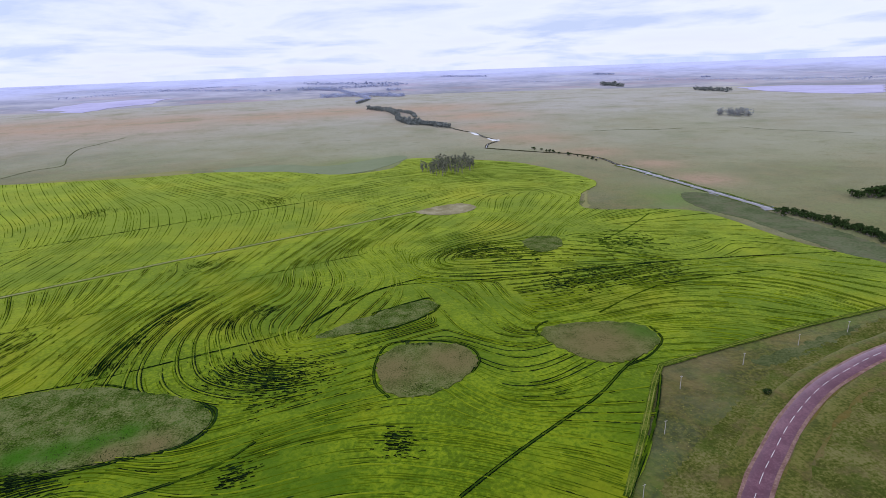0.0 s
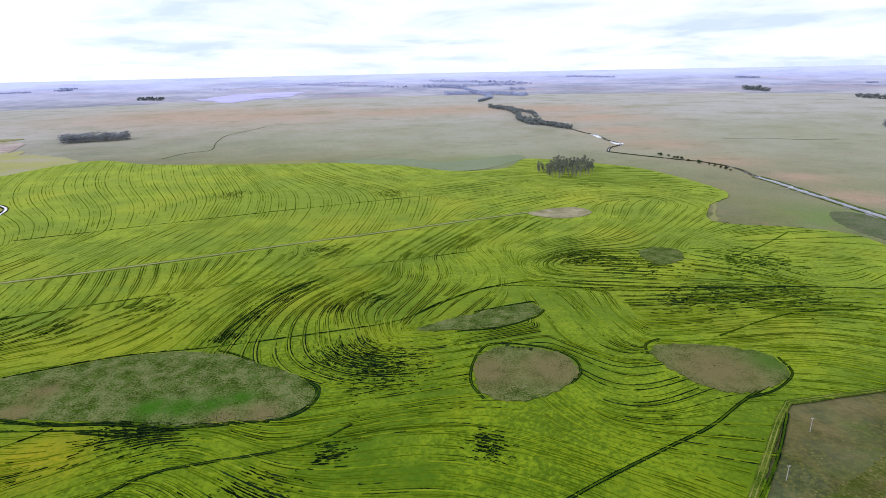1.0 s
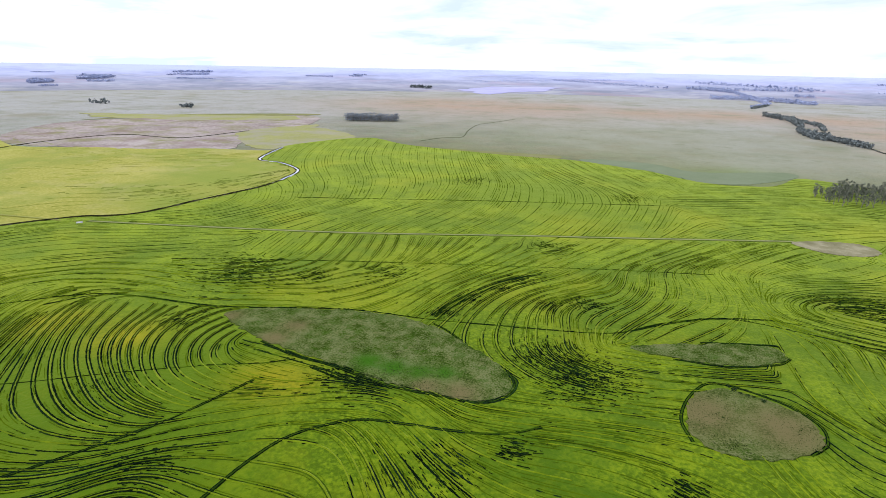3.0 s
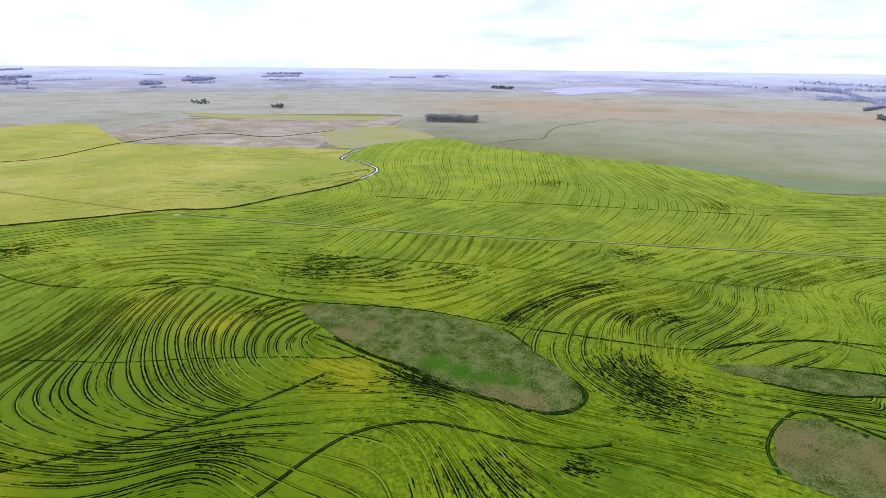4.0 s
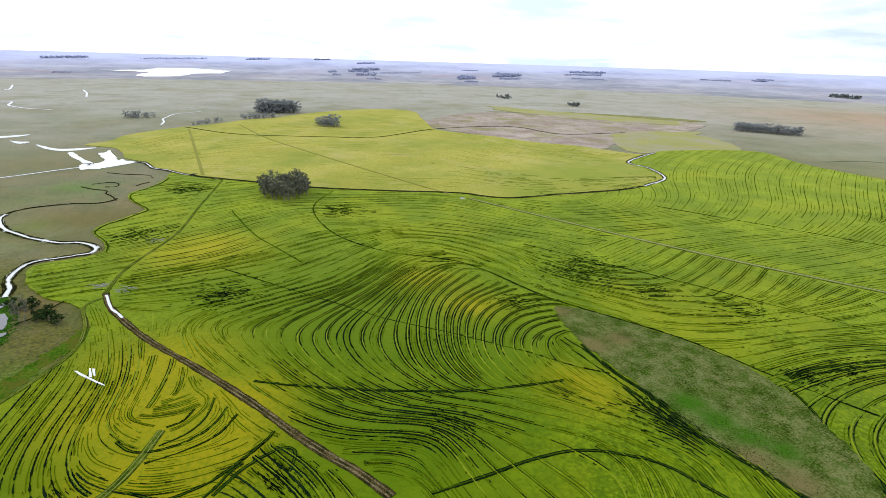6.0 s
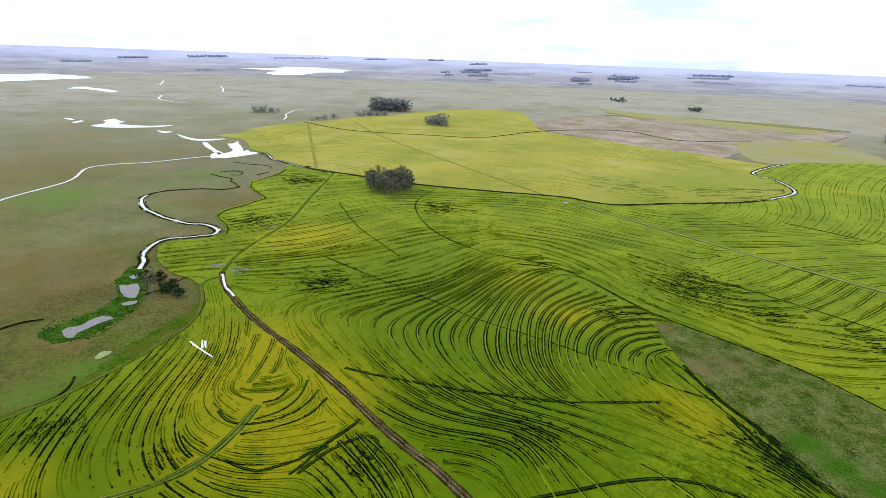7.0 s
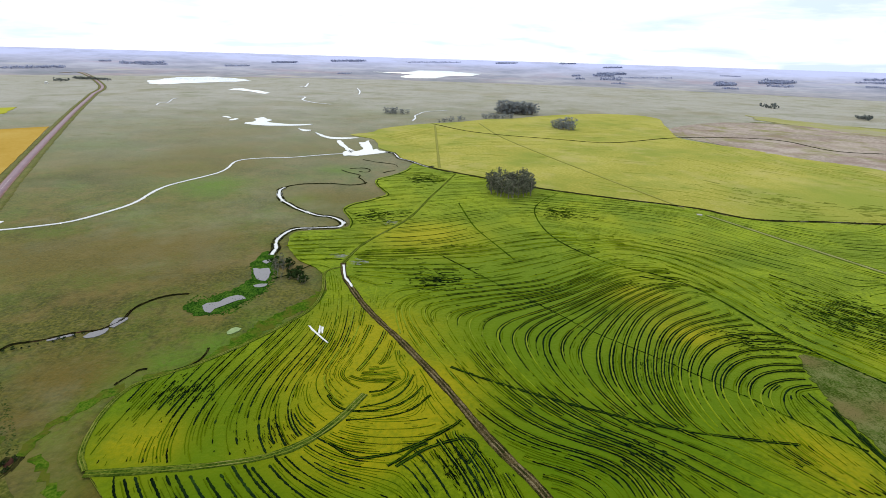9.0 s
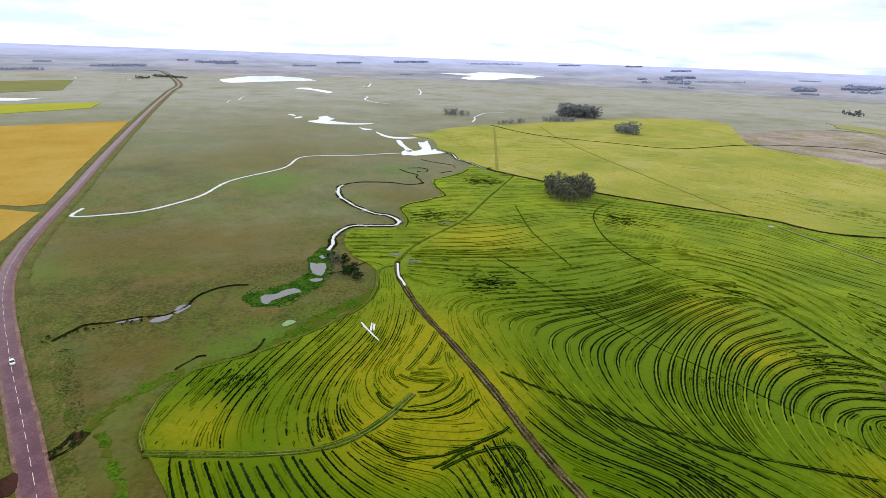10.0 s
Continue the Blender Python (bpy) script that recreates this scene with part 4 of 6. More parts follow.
POOLS.append(("lake", [(-1260, 2740), (-1300, 3390), (-940, 3430), (-830, 2940), (-1060, 2610)], LILAC_LAKE, 0.22, 90, "bright lake far across the plain"))
POOLS.append(("lake", [(-1100, -978), (-1138, -940), (-1162, -868), (-1112, -872), (-1060, -942)], WATER, 0.22, 90, "bright lake far across the plain"))
POOLS.append(("lake", [(-1772.0, -525.4), (-1848.4, -525.3), (-1856.3, -503.3), (-1767.0, -444.0), (-1708.2, -394.7), (-1644.9, -389.0), (-1723.2, -436.2), (-1764.4, -487.6)], WATER, 0.22, 90, "bright lake far across the plain"))
POOLS.append(("puddle", [(-229.5, -22.5), (-229, -21.5), (-222, -17), (-214, -11.5), (-213, -11.5), (-220.5, -17), (-225.5, -20.5)], WATER, 0.75, 1.0, "puddle of rain water on the field"))
POOLS.append(("puddle", [(-222, -17), (-229.5, -17.5), (-229, -17), (-222, -16)], WATER, 0.75, 1.0, "puddle of rain water on the field"))
POOLS.append(("puddle", [(-222, -15.5), (-228.5, -16.5), (-228, -15.5), (-222.5, -15)], WATER, 0.75, 1.0, "puddle of rain water on the field"))
POOLS.append(("pool", [(-124, -102.5), (-126, -101.5), (-127.5, -100.5), (-127, -98), (-124, -96.5), (-119.5, -95), (-118, -97.5)], MUD, 0.22, 2.5, "shallow pool of bright water in the pasture"))
ROAD = [(-2580, -1470), (-2650, -1420), (-1850, -930), (-1470, -760), (-1087, -593), (-642, -393), (-414, -287), (-325.5, -246.5), (-282.5, -224.5), (-252.5, -205.5), (-223, -182), (-183, -146.5), (-148.5, -114.5), (-119, -87.5)]
ROAD += [(-62, -36), (0, 14), (60, 66)]
ROAD += [(108, 110.5), (128, 126.5), (147, 140), (169.5, 153), (191.5, 162), (219, 170.5), (269.5, 180.5)]
POLES = [(120.5, 166), (155, 175.5), (188.5, 184), (99.5, 142.5), (77, 117), (218.5, 189)]
CAR = (-181, -144, -47)
CULVERT = (-424, 254.5, 60)
HOUSES = [(-1860, -1100, 30, 12, 5, "low white farmhouse with a tin roof far off"), (-1840, -1270, 30, 8, 5, "white farm shed far across the plain")]
GROVES = []
GROVES.append(("trees of the canal grove", 52, 17.1, [(-506, 90), (-479.5, 91.5), (-467, 108.5), (-475.5, 128.5), (-511, 138), (-528, 120)], "tall", 0))
GROVES.append(("trees of the field wood", 62, 14.4, [(98, 667), (107, 621), (141, 623), (168, 659), (164, 692), (122, 700)], "mixed", 0))
GROVES.append(("trees of the shelter belt", 56, 14.0, [(-755, 1068), (-655, 1117), (-635, 1083), (-732, 1035)], "tall", 0))
GROVES.append(("trees of the copses", 12, 16.1, [(-1010, 280), (-969, 311), (-945, 302), (-985, 274)], "tall", 0))
GROVES.append(("trees of the copses", 40, 21.3, [(-1277, 217), (-1270, 296), (-1218, 285), (-1225, 211)], "tall", 0))
GROVES.append(("trees of the copses", 18, 9.1, [(-1131, 167), (-1156, 230), (-1134, 226), (-1110, 164)], "tall", 0))
GROVES.append(("trees of the copses", 12, 10.2, [(-1196, -29), (-1188, 23), (-1166, 23), (-1173, -28)], "tall", 0))
GROVES.append(("trees of the copses", 9, 7.3, [(-1049, 75), (-1098, 128), (-1079, 126), (-1031, 74)], "tall", 0))
GROVES.append(("trees of the copses", 18, 15.7, [(836, 1128), (860, 1061), (836, 1031), (811, 1094)], "tall", 0))
GROVES.append(("trees of the copses", 16, 22.4, [(1370, 2780), (1430, 2670), (1370, 2560), (1310, 2660)], "tall", 0))
GROVES.append(("trees of the copses", 18, 16.9, [(1390, 2030), (1440, 1900), (1390, 1830), (1340, 1960)], "tall", 0))
GROVES.append(("trees of the copses", 3, 13.8, [(-1610, 1040), (-1580, 1070), (-1560, 1050), (-1590, 1030)], "tall", 0))
GROVES.append(("trees of the copses", 3, 14.3, [(-1310, 1090), (-1290, 1100), (-1260, 1080), (-1290, 1080)], "tall", 0))
GROVES.append(("trees of the copses", 16, 18.3, [(-1570, 2820), (-1460, 2840), (-1420, 2770), (-1500, 2690)], "tall", 0))
GROVES.append(("trees of the copses", 10, 11.9, [(-1970, -1140), (-2070, -1150), (-2000, -1110), (-1930, -1120)], "tall", 0))
GROVES.append(("trees of the copses", 6, 10.5, [(-2150, -1180), (-2120, -1100), (-2090, -1020), (-2080, -1080)], "tall", 0))
GROVES.append(("trees of the marsh", 7, 6.5, [(-310.1, -55.5), (-302.8, -47.2), (-280.7, -42.8), (-281, -49.7)], "thin", 0))
HEDGES = []
HEDGES.append(("shrubs", 130, 4.6, [(344, 375), (352, 350.5), (356, 324.5), (354.5, 293.5), (351, 263.5)], 3))
HEDGES.append(("shrubs", 14, 9.8, [(440, 403), (444, 395), (462, 391), (477, 388)], 5))
HEDGES.append(("shrubs", 14, 3.9, [(283, 791), (307, 721), (325, 657)], 2))
HEDGES.append(("shrubs", 12, 4.4, [(-306, -53.5), (-299.5, -46.5), (-286.5, -38.5), (-282.5, -44.5)], 3))
HEDGES.append(("shrubs", 14, 1.2, [(-198, -143), (-206.5, -138.5), (-215.5, -127), (-221, -115)], 1.2))
HEDGES.append(("shrubs", 10, 1.1, [(-134, -95.5), (-137, -93.5), (-141.5, -93), (-145.5, -93)], 1.2))
HEDGES.append(("shrubs", 6, 1.5, [(21.5, 229.5), (24, 228), (30.5, 225.5), (33.5, 224)], 0.5))
HEDGES.append(("shrubs", 3, 1.7, [(148, 156), (149.5, 155)], 0.5))
FAR_WOODS = []
FAR_WOODS.append(((-3230, 2070), (-3150, 2170), 17.0))
FAR_WOODS.append(((-2770, 1550), (-2720, 1610), 11.0))
FAR_WOODS.append(((-3520, 5010), (-3450, 5130), 15.0))
FAR_WOODS.append(((-4460, 3760), (-4360, 3960), 16.0))
FAR_WOODS.append(((-3010, 1080), (-2960, 1140), 10.0))
FAR_WOODS.append(((-5650, 3120), (-5580, 3280), 11.0))
FAR_WOODS.append(((-3180, 1730), (-3240, 1870), 17.0))
FAR_WOODS.append(((-3640, 2270), (-3760, 2550), 20.0))
FAR_WOODS.append(((-4300, 1390), (-4430, 1600), 18.0))
FAR_WOODS.append(((-3350, -390), (-3390, -320), 9.0))
FAR_WOODS.append(((-4410, 3540), (-4780, 4340), 16.0))
FAR_WOODS.append(((-2200, -1820), (-2330, -1740), 11.0))
FAR_WOODS.append(((-2840, -1880), (-3130, -1760), 15.0))
FAR_WOODS.append(((-3150, -2410), (-3250, -2380), 10.0))
FAR_WOODS.append(((-4550, -2300), (-4680, -2280), 14.0))
FAR_WOODS.append(((-4140, -1950), (-4550, -1830), 21.0))
FAR_WOODS.append(((-4220, -1280), (-4450, -1170), 13.0))
FAR_WOODS.append(((-5820, -1310), (-6260, -1170), 18.0))
FAR_WOODS.append(((-10700, 1600), (-12260, 2290), 33.0))
FAR_WOODS.append(((-13610, 3560), (-15480, 4480), 41.0))
FAR_WOODS.append(((-4760, 1580), (-5130, 1950), 24.0))
FAR_WOODS.append(((-8890, 3010), (-9790, 3630), 27.0))
FAR_WOODS.append(((-4150, 1190), (-4230, 1270), 16.0))
FAR_WOODS.append(((-7500, -960), (-8690, -610), 31.0))
FAR_WOODS.append(((-3100, 1700), (-3220, 1880), 18.0))
FAR_WOODS.append(((-3720, 2370), (-3970, 2740), 22.0))
FAR_WOODS.append(((-250, 5970), (580, 4470), 25.0))
FAR_WOODS.append(((-1530, 5590), (-330, 4070), 18.0))
FAR_WOODS.append(((1430, 7510), (1710, 6320), 21.0))
FAR_WOODS.append(((2530, 5320), (2580, 5010), 16.0))
FAR_WOODS.append(((2340, 3360), (2360, 3300), 11.0))
FAR_WOODS.append(((1710, 4080), (2170, 2820), 9.0))
FAR_WOODS.append(((2110, 2750), (2360, 2110), 7.0))
FAR_WOODS.append(((-3670, 4500), (-3430, 4610), 13.0))
FAR_WOODS.append(((-3530, 2910), (-3270, 3020), 11.0))
FAR_WOODS.append(((-3910, 5650), (-3770, 5720), 16.0))
FAR_WOODS.append(((-220, 3980), (500, 4270), 23.0))
FAR_WOODS.append(((310, 3310), (400, 3340), 15.0))
FAR_WOODS.append(((-3580, 1050), (-3570, 1110), 13.0))
FAR_WOODS.append(((-3560, 1200), (-3530, 1320), 17.0))
FAR_WOODS.append(((-3440, 1870), (-3420, 1980), 19.0))
FAR_WOODS.append(((-4160, 2620), (-4150, 2810), 24.0))
FAR_WOODS.append(((-5460, 4460), (-5510, 5060), 28.0))
FAR_WOODS.append(((-3420, 4920), (-3400, 5080), 17.0))
FAR_WOODS.append(((-1790, 4250), (-1120, 6420), 14.0))
FAR_WOODS.append(((-4010, -1770), (-4170, -1660), 14.0))
FAR_WOODS.append(((-3910, 1310), (-4300, 2000), 13.0))
FAR_WOODS.append(((-6000, -1360), (-6350, -1170), 17.0))
FAR_WOODS.append(((-8580, -20), (-10440, 940), 27.0))
FAR_WOODS.append(((153, 1408), (187, 1277), 11.0))
FAR_WOODS.append(((149, 1377), (183, 1251), 11.0))
FAR_WOODS.append(((187, 1277), (234, 1155), 10.0))
FAR_WOODS.append(((183, 1251), (229, 1133), 10.0))
FAR_WOODS.append(((110, 1860), (170, 1710), 11.0))
FAR_WOODS.append(((110, 1810), (160, 1670), 11.0))
FAR_WOODS.append(((170, 1710), (170, 1510), 10.0))
FAR_WOODS.append(((160, 1670), (164, 1473), 10.0))
FAR_WOODS.append(((-50, 2900), (150, 2900), 14.0))
FAR_WOODS.append(((-50, 2780), (140, 2770), 14.0))
FAR_WOODS.append(((150, 2900), (330, 2640), 14.0))
FAR_WOODS.append(((140, 2770), (310, 2530), 14.0))
FAR_WOODS.append(((90, 2220), (160, 2470), 9.0))
FAR_WOODS.append(((90, 2140), (150, 2380), 9.0))
FAR_WOODS.append(((160, 2470), (50, 3810), 12.0))
FAR_WOODS.append(((150, 2380), (50, 3600), 12.0))
FAR_WOODS.append(((50, 3810), (-100, 4270), 15.0))
FAR_WOODS.append(((50, 3600), (-100, 4010), 15.0))
FAR_WOODS.append(((-2220, 6000), (-1400, 6080), 9))
FAR_WOODS.append(((-1400, 6080), (-750, 6230), 9))
FAR_WOODS.append(((840, 4370), (1470, 3690), 9))
FAR_WOODS.append(((1470, 3690), (1960, 3140), 9))
FAR_WOODS.append(((1960, 3140), (2320, 2590), 9))
FAR_WOODS.append(((2320, 2590), (2560, 2290), 9))

RIVER_THICKET = [((151, 1360), (163, 1249), 9.0), ((163, 1249), (202, 1213), 9.0), ((202, 1213), (234, 1156), 8.0), ((159, 1718), (185, 1650), 8.0), ((185, 1650), (208, 1544), 9.0), ((208, 1544), (200, 1414), 10.0)]


build_ground()
# ---------- fields ----------
sheet("crop_field", MAIN_FIELD, CROP, 0.45, 11.0, "bright green crop field sown in winding contour rows", "crop field", 0.4, 0.25, 0.6, {"ripe": RIPE, "deep": DEEP})
sheet("ripening_field", YELLOW_FIELD, YELLOW, 0.30, 26.0, "yellow-green ripening crop beyond the canal", "crop field", 0.3, 0.2, 1.0, {"deep": GREENER})
sheet("stubble_field", BEIGE_FIELD, BEIGE, 0.20, 40.0, "pale beige stubble field", "field", 0.2, 0, 3)
sheet("straw_strip", STRAW_STRIP, OLIVE, 0.22, 30.0, "straw-yellow strip of dry grass", "field", 0.2, 0, 3)
sheet("straw_strip", STRAW_BAND, STRAW, 0.22, 40.0, "straw-yellow band of dry grass", "field", 0.2, 0, 3)
sheet("golden_field", ORANGE_FIELD, ORANGE, 0.35, 30.0, "golden-orange ripe grain field beside the road", "crop field", 0.3, 0.1, 0.5, None, smooth=False)
sheet("golden_field", ORANGE_CORNER, ORANGE, 0.35, 20.0, "golden-orange ripe grain corner beside the road", "crop field", 0.3, 0.1, 0.5, None, smooth=False)
sheet("lime_field", LIME_STRIP, LIME, 0.3, 40.0, "lime-yellow crop strip", "crop field", 0.3, 0, 2, smooth=False)
sheet("lime_field", PALE_STRIP, STRAW, 0.3, 90.0, "pale straw crop strip far off", "crop field", 0.3, 0, 2, smooth=False)
sheet("marsh", MARSH_GREEN, MARSH, 0.10, 4.0, "dark green marsh plants round the creek pools", "marsh", 0.1, 0.1, 1.2)

for pts, mat, label in FAR_FIELDS:
    sheet("far_field", pts, mat, 0.25, 45.0, label, "field", 0.2, 0, 8, smooth=False)
for pts, mat, label in GRASS_AREAS:
    sheet("rough_grass", pts, mat, 0.02, 3.0, label, "grass", 0.1, 0.05, 1.2)
for pts in FRESH_STRIPS:
    sheet("wet_meadow", pts, FRESH, 0.03, 3.0, "strip of fresh green wet meadow beside the crop", "meadow", 0.1, 0.05, 1.5)

for key, pts, blobs, label in HOLLOWS:
    sheet("grass_hollow" if key != "bare_patch" else "bare_patch", pts, SOIL if key == "bare_patch" else HOLLOW, 0.74, 3.0, label,
          "grass patch" if key != "bare_patch" else "bare soil", 0.4, 0.18, 0.9, blobs)


def tussocks(pts, count, size, seed, foot=0.6, mat=None, label="tussocks of rough grey-green grass"):
    """Many small tufts of rough grass as one mesh."""
    rng = random.Random(seed)
    ring = np.array(pts, float)
    a, b = ring, np.roll(ring, -1, 0)
    lo, hi = ring.min(0), ring.max(0)
    verts, faces = [], []
    while count:
        q = np.array((rng.uniform(lo[0], hi[0]), rng.uniform(lo[1], hi[1])))
        cond = (a[:, 1] > q[1]) != (b[:, 1] > q[1])
        with np.errstate(divide="ignore", invalid="ignore"):
            xs = (b[:, 0] - a[:, 0]) * (q[1] - a[:, 1]) / (b[:, 1] - a[:, 1]) + a[:, 0]
        if (cond & (q[0] < xs)).sum() % 2 == 0:
            continue
        count -= 1
        r, o = size * rng.uniform(0.4, 1.3), len(verts)
        h = r * rng.uniform(0.5, 1.0)
        for k in range(5):
            an = k * 1.2566 + rng.uniform(-0.4, 0.4)
            verts.append((q[0] + r * math.cos(an), q[1] + r * math.sin(an), foot))
        verts.append((q[0] + rng.uniform(-0.2, 0.2) * r, q[1] + rng.uniform(-0.2, 0.2) * r, foot + 0.2 * min(1.0, foot * 2) + h * 0.8))
        faces += [(o + k, o + (k + 1) % 5, o + 5) for k in range(5)]
    tagged(mesh_object("tussocks", verts, faces, mat or TUFT), label, "grass", kind="stuff")


for key, pts, blobs, label in HOLLOWS:
    area = 0.5 * abs(sum(p[0] * q[1] - q[0] * p[1] for p, q in zip(pts, pts[1:] + pts[:1])))
    if key != "bare_patch":
        tussocks(pts, int(area * 1.1), 0.27, len(key) + int(area))

for pts, density, size, mat, label in TUSSOCK_LAND:
    area = 0.5 * abs(sum(p[0] * q[1] - q[0] * p[1] for p, q in zip(pts, pts[1:] + pts[:1])))
    tussocks(pts, int(area * density), size, int(area), -0.03, mat, label)


# ---------- tracks ----------
def track(name, pts, width, mat, label, up=0.62, edge=None, ruts=None):
    line = smooth_line(pts, 2.0)
    ob = ribbon(name, line, width, up, mat, label, "track", crown=0.05, rag=0.15, seed=len(pts), vary=0.25)
    tang = np.gradient(line, axis=0)
    side = np.stack([-tang[:, 1], tang[:, 0]], 1)
    side /= np.linalg.norm(side, axis=1)[:, None] + 1e-9
    if ruts:
        for s in (-1, 1):
            ribbon("rut", line + side * s * ruts[0], ruts[1], up + 0.08, ruts[2], parent=ob, rag=0.08, seed=3 + s, vary=0.8)
    return line


track("farm_track", FARM_TRACK, 3.4, DIRT, "muddy brown farm track through the crop", ruts=(0.75, 0.65, RUT))
track("grass_track", GRASS_TRACK, 1.9, GRASSY, "grassy track through the crop", ruts=(0.5, 0.35, PALE))
track("straight_track", STRAIGHT_TRACK, 4.2, WORN, "straight pale grassy track with darker edges", ruts=(1.9, 0.7, GRASSY))
track("headland", FIELD_EDGE, 2.6, GRASSY, "grassy headland along the field edge", ruts=(0.6, 0.35, PALE))
track("loop_track", LOOP_TRACK, 2.8, GRASSY, "grassy tractor track ending in the crop", ruts=(0.7, 0.45, PALE))
track("headland", WEST_EDGE, 1.8, GRASSY, "narrow green headland beside the pasture", ruts=(0.4, 0.3, PALE))
track("spray_track", YELLOW_TRACK, 3.4, SPRAY, "darker tractor track in the ripening crop", 0.5)
track("spray_track", YELLOW_TRACK_SHORT, 3.0, SPRAY, "darker tractor track in the ripening crop", 0.5)


# ---------- rows ----------
class Rows:
    """Gathers low ridges of dark plants along lines, broken into dashes."""

    def __init__(self):
        self.verts, self.faces = [], []

    def add(self, line, width, height, share, rng, base=0.50, clump=14.0, offset=0.0, fray=5.0):
        tang = np.gradient(line, axis=0)
        side = np.stack([-tang[:, 1], tang[:, 0]], 1)
        side /= np.linalg.norm(side, axis=1)[:, None] + 1e-9
        z0 = rng.uniform(0, 90)
        last = None
        for i in range(len(line)):
            q = line[i] + side[i] * offset
            v = 0.5 + 0.30 * noise.noise((q[0] / clump, q[1] / clump, 0.7)) + 0.40 * noise.noise((q[0] / 32, q[1] / 32, z0)) + 0.34 * noise.noise((q[0] / fray, q[1] / fray, z0))
            here = share if isinstance(share, float) else share[i]
            if v < 1 - here:
                last = None
                continue
            w = (width if isinstance(width, float) else width[i]) * rng.uniform(0.65, 1.25) * (0.35 + 0.75 * min(1.0, (v - 1 + here) * 4.0))
            c = q + side[i] * rng.uniform(-0.07, 0.07)
            up = base + 0.0003 * math.hypot(*c)
            o = len(self.verts)
            for f, h in ((-0.5, 0.0), (rng.uniform(-0.15, 0.15), height * rng.uniform(0.6, 1.25)), (0.5, 0.0)):
                self.verts.append((c[0] + side[i][0] * f * w, c[1] + side[i][1] * f * w, up + h))
            if last is not None:
                self.faces += [(last, last + 1, o + 1, o), (last + 1, last + 2, o + 2, o + 1)]
            last = o

    def finish(self, name, mat, label):
        tagged(mesh_object(name, self.verts, self.faces, mat), label, "crop rows", kind="stuff")


def resample(pts, n):
    line = smooth_line(pts, 1.0)
    d = np.concatenate([[0], np.cumsum(np.hypot(*np.diff(line, axis=0).T))])
    s = np.linspace(0, d[-1], n)
    return np.stack([np.interp(s, d, line[:, 0]), np.interp(s, d, line[:, 1])], 1)


dark_rows, mid_rows, furrows = Rows(), Rows(), Rows()
row_rng = random.Random(5)


def inside(p, pts):
    odd = False
    for (x1, y1), (x2, y2) in zip(pts, pts[1:] + pts[:1]):
        if (y1 > p[1]) != (y2 > p[1]) and p[0] < (x2 - x1) * (p[1] - y1) / (y2 - y1) + x1:
            odd = not odd
    return odd


FLOW = []          # x, y, cosine and sine of twice the bearing, share of dark plants, spacing


def family(n, share, *guides):
    """How the rows run between neighbouring guide lines: n rows to each gap."""
    for a, b in zip(guides, guides[1:]):
        length = max(np.hypot(*np.diff(np.array(g, float), axis=0).T).sum() for g in (a, b))
        m = max(5, int(length / 9.0))
        ra, rb = resample(a, m), resample(b, m)
        gap = np.median(np.hypot(*(rb - ra).T)) / n
        for k in range(0, n + 1):
            line = ra + (rb - ra) * k / n
            t = np.gradient(line, axis=0)
            two = 2 * np.arctan2(t[:, 1], t[:, 0])
            for q, w in zip(line, two):
                FLOW.append((q[0], q[1], math.cos(w), math.sin(w), share, gap))


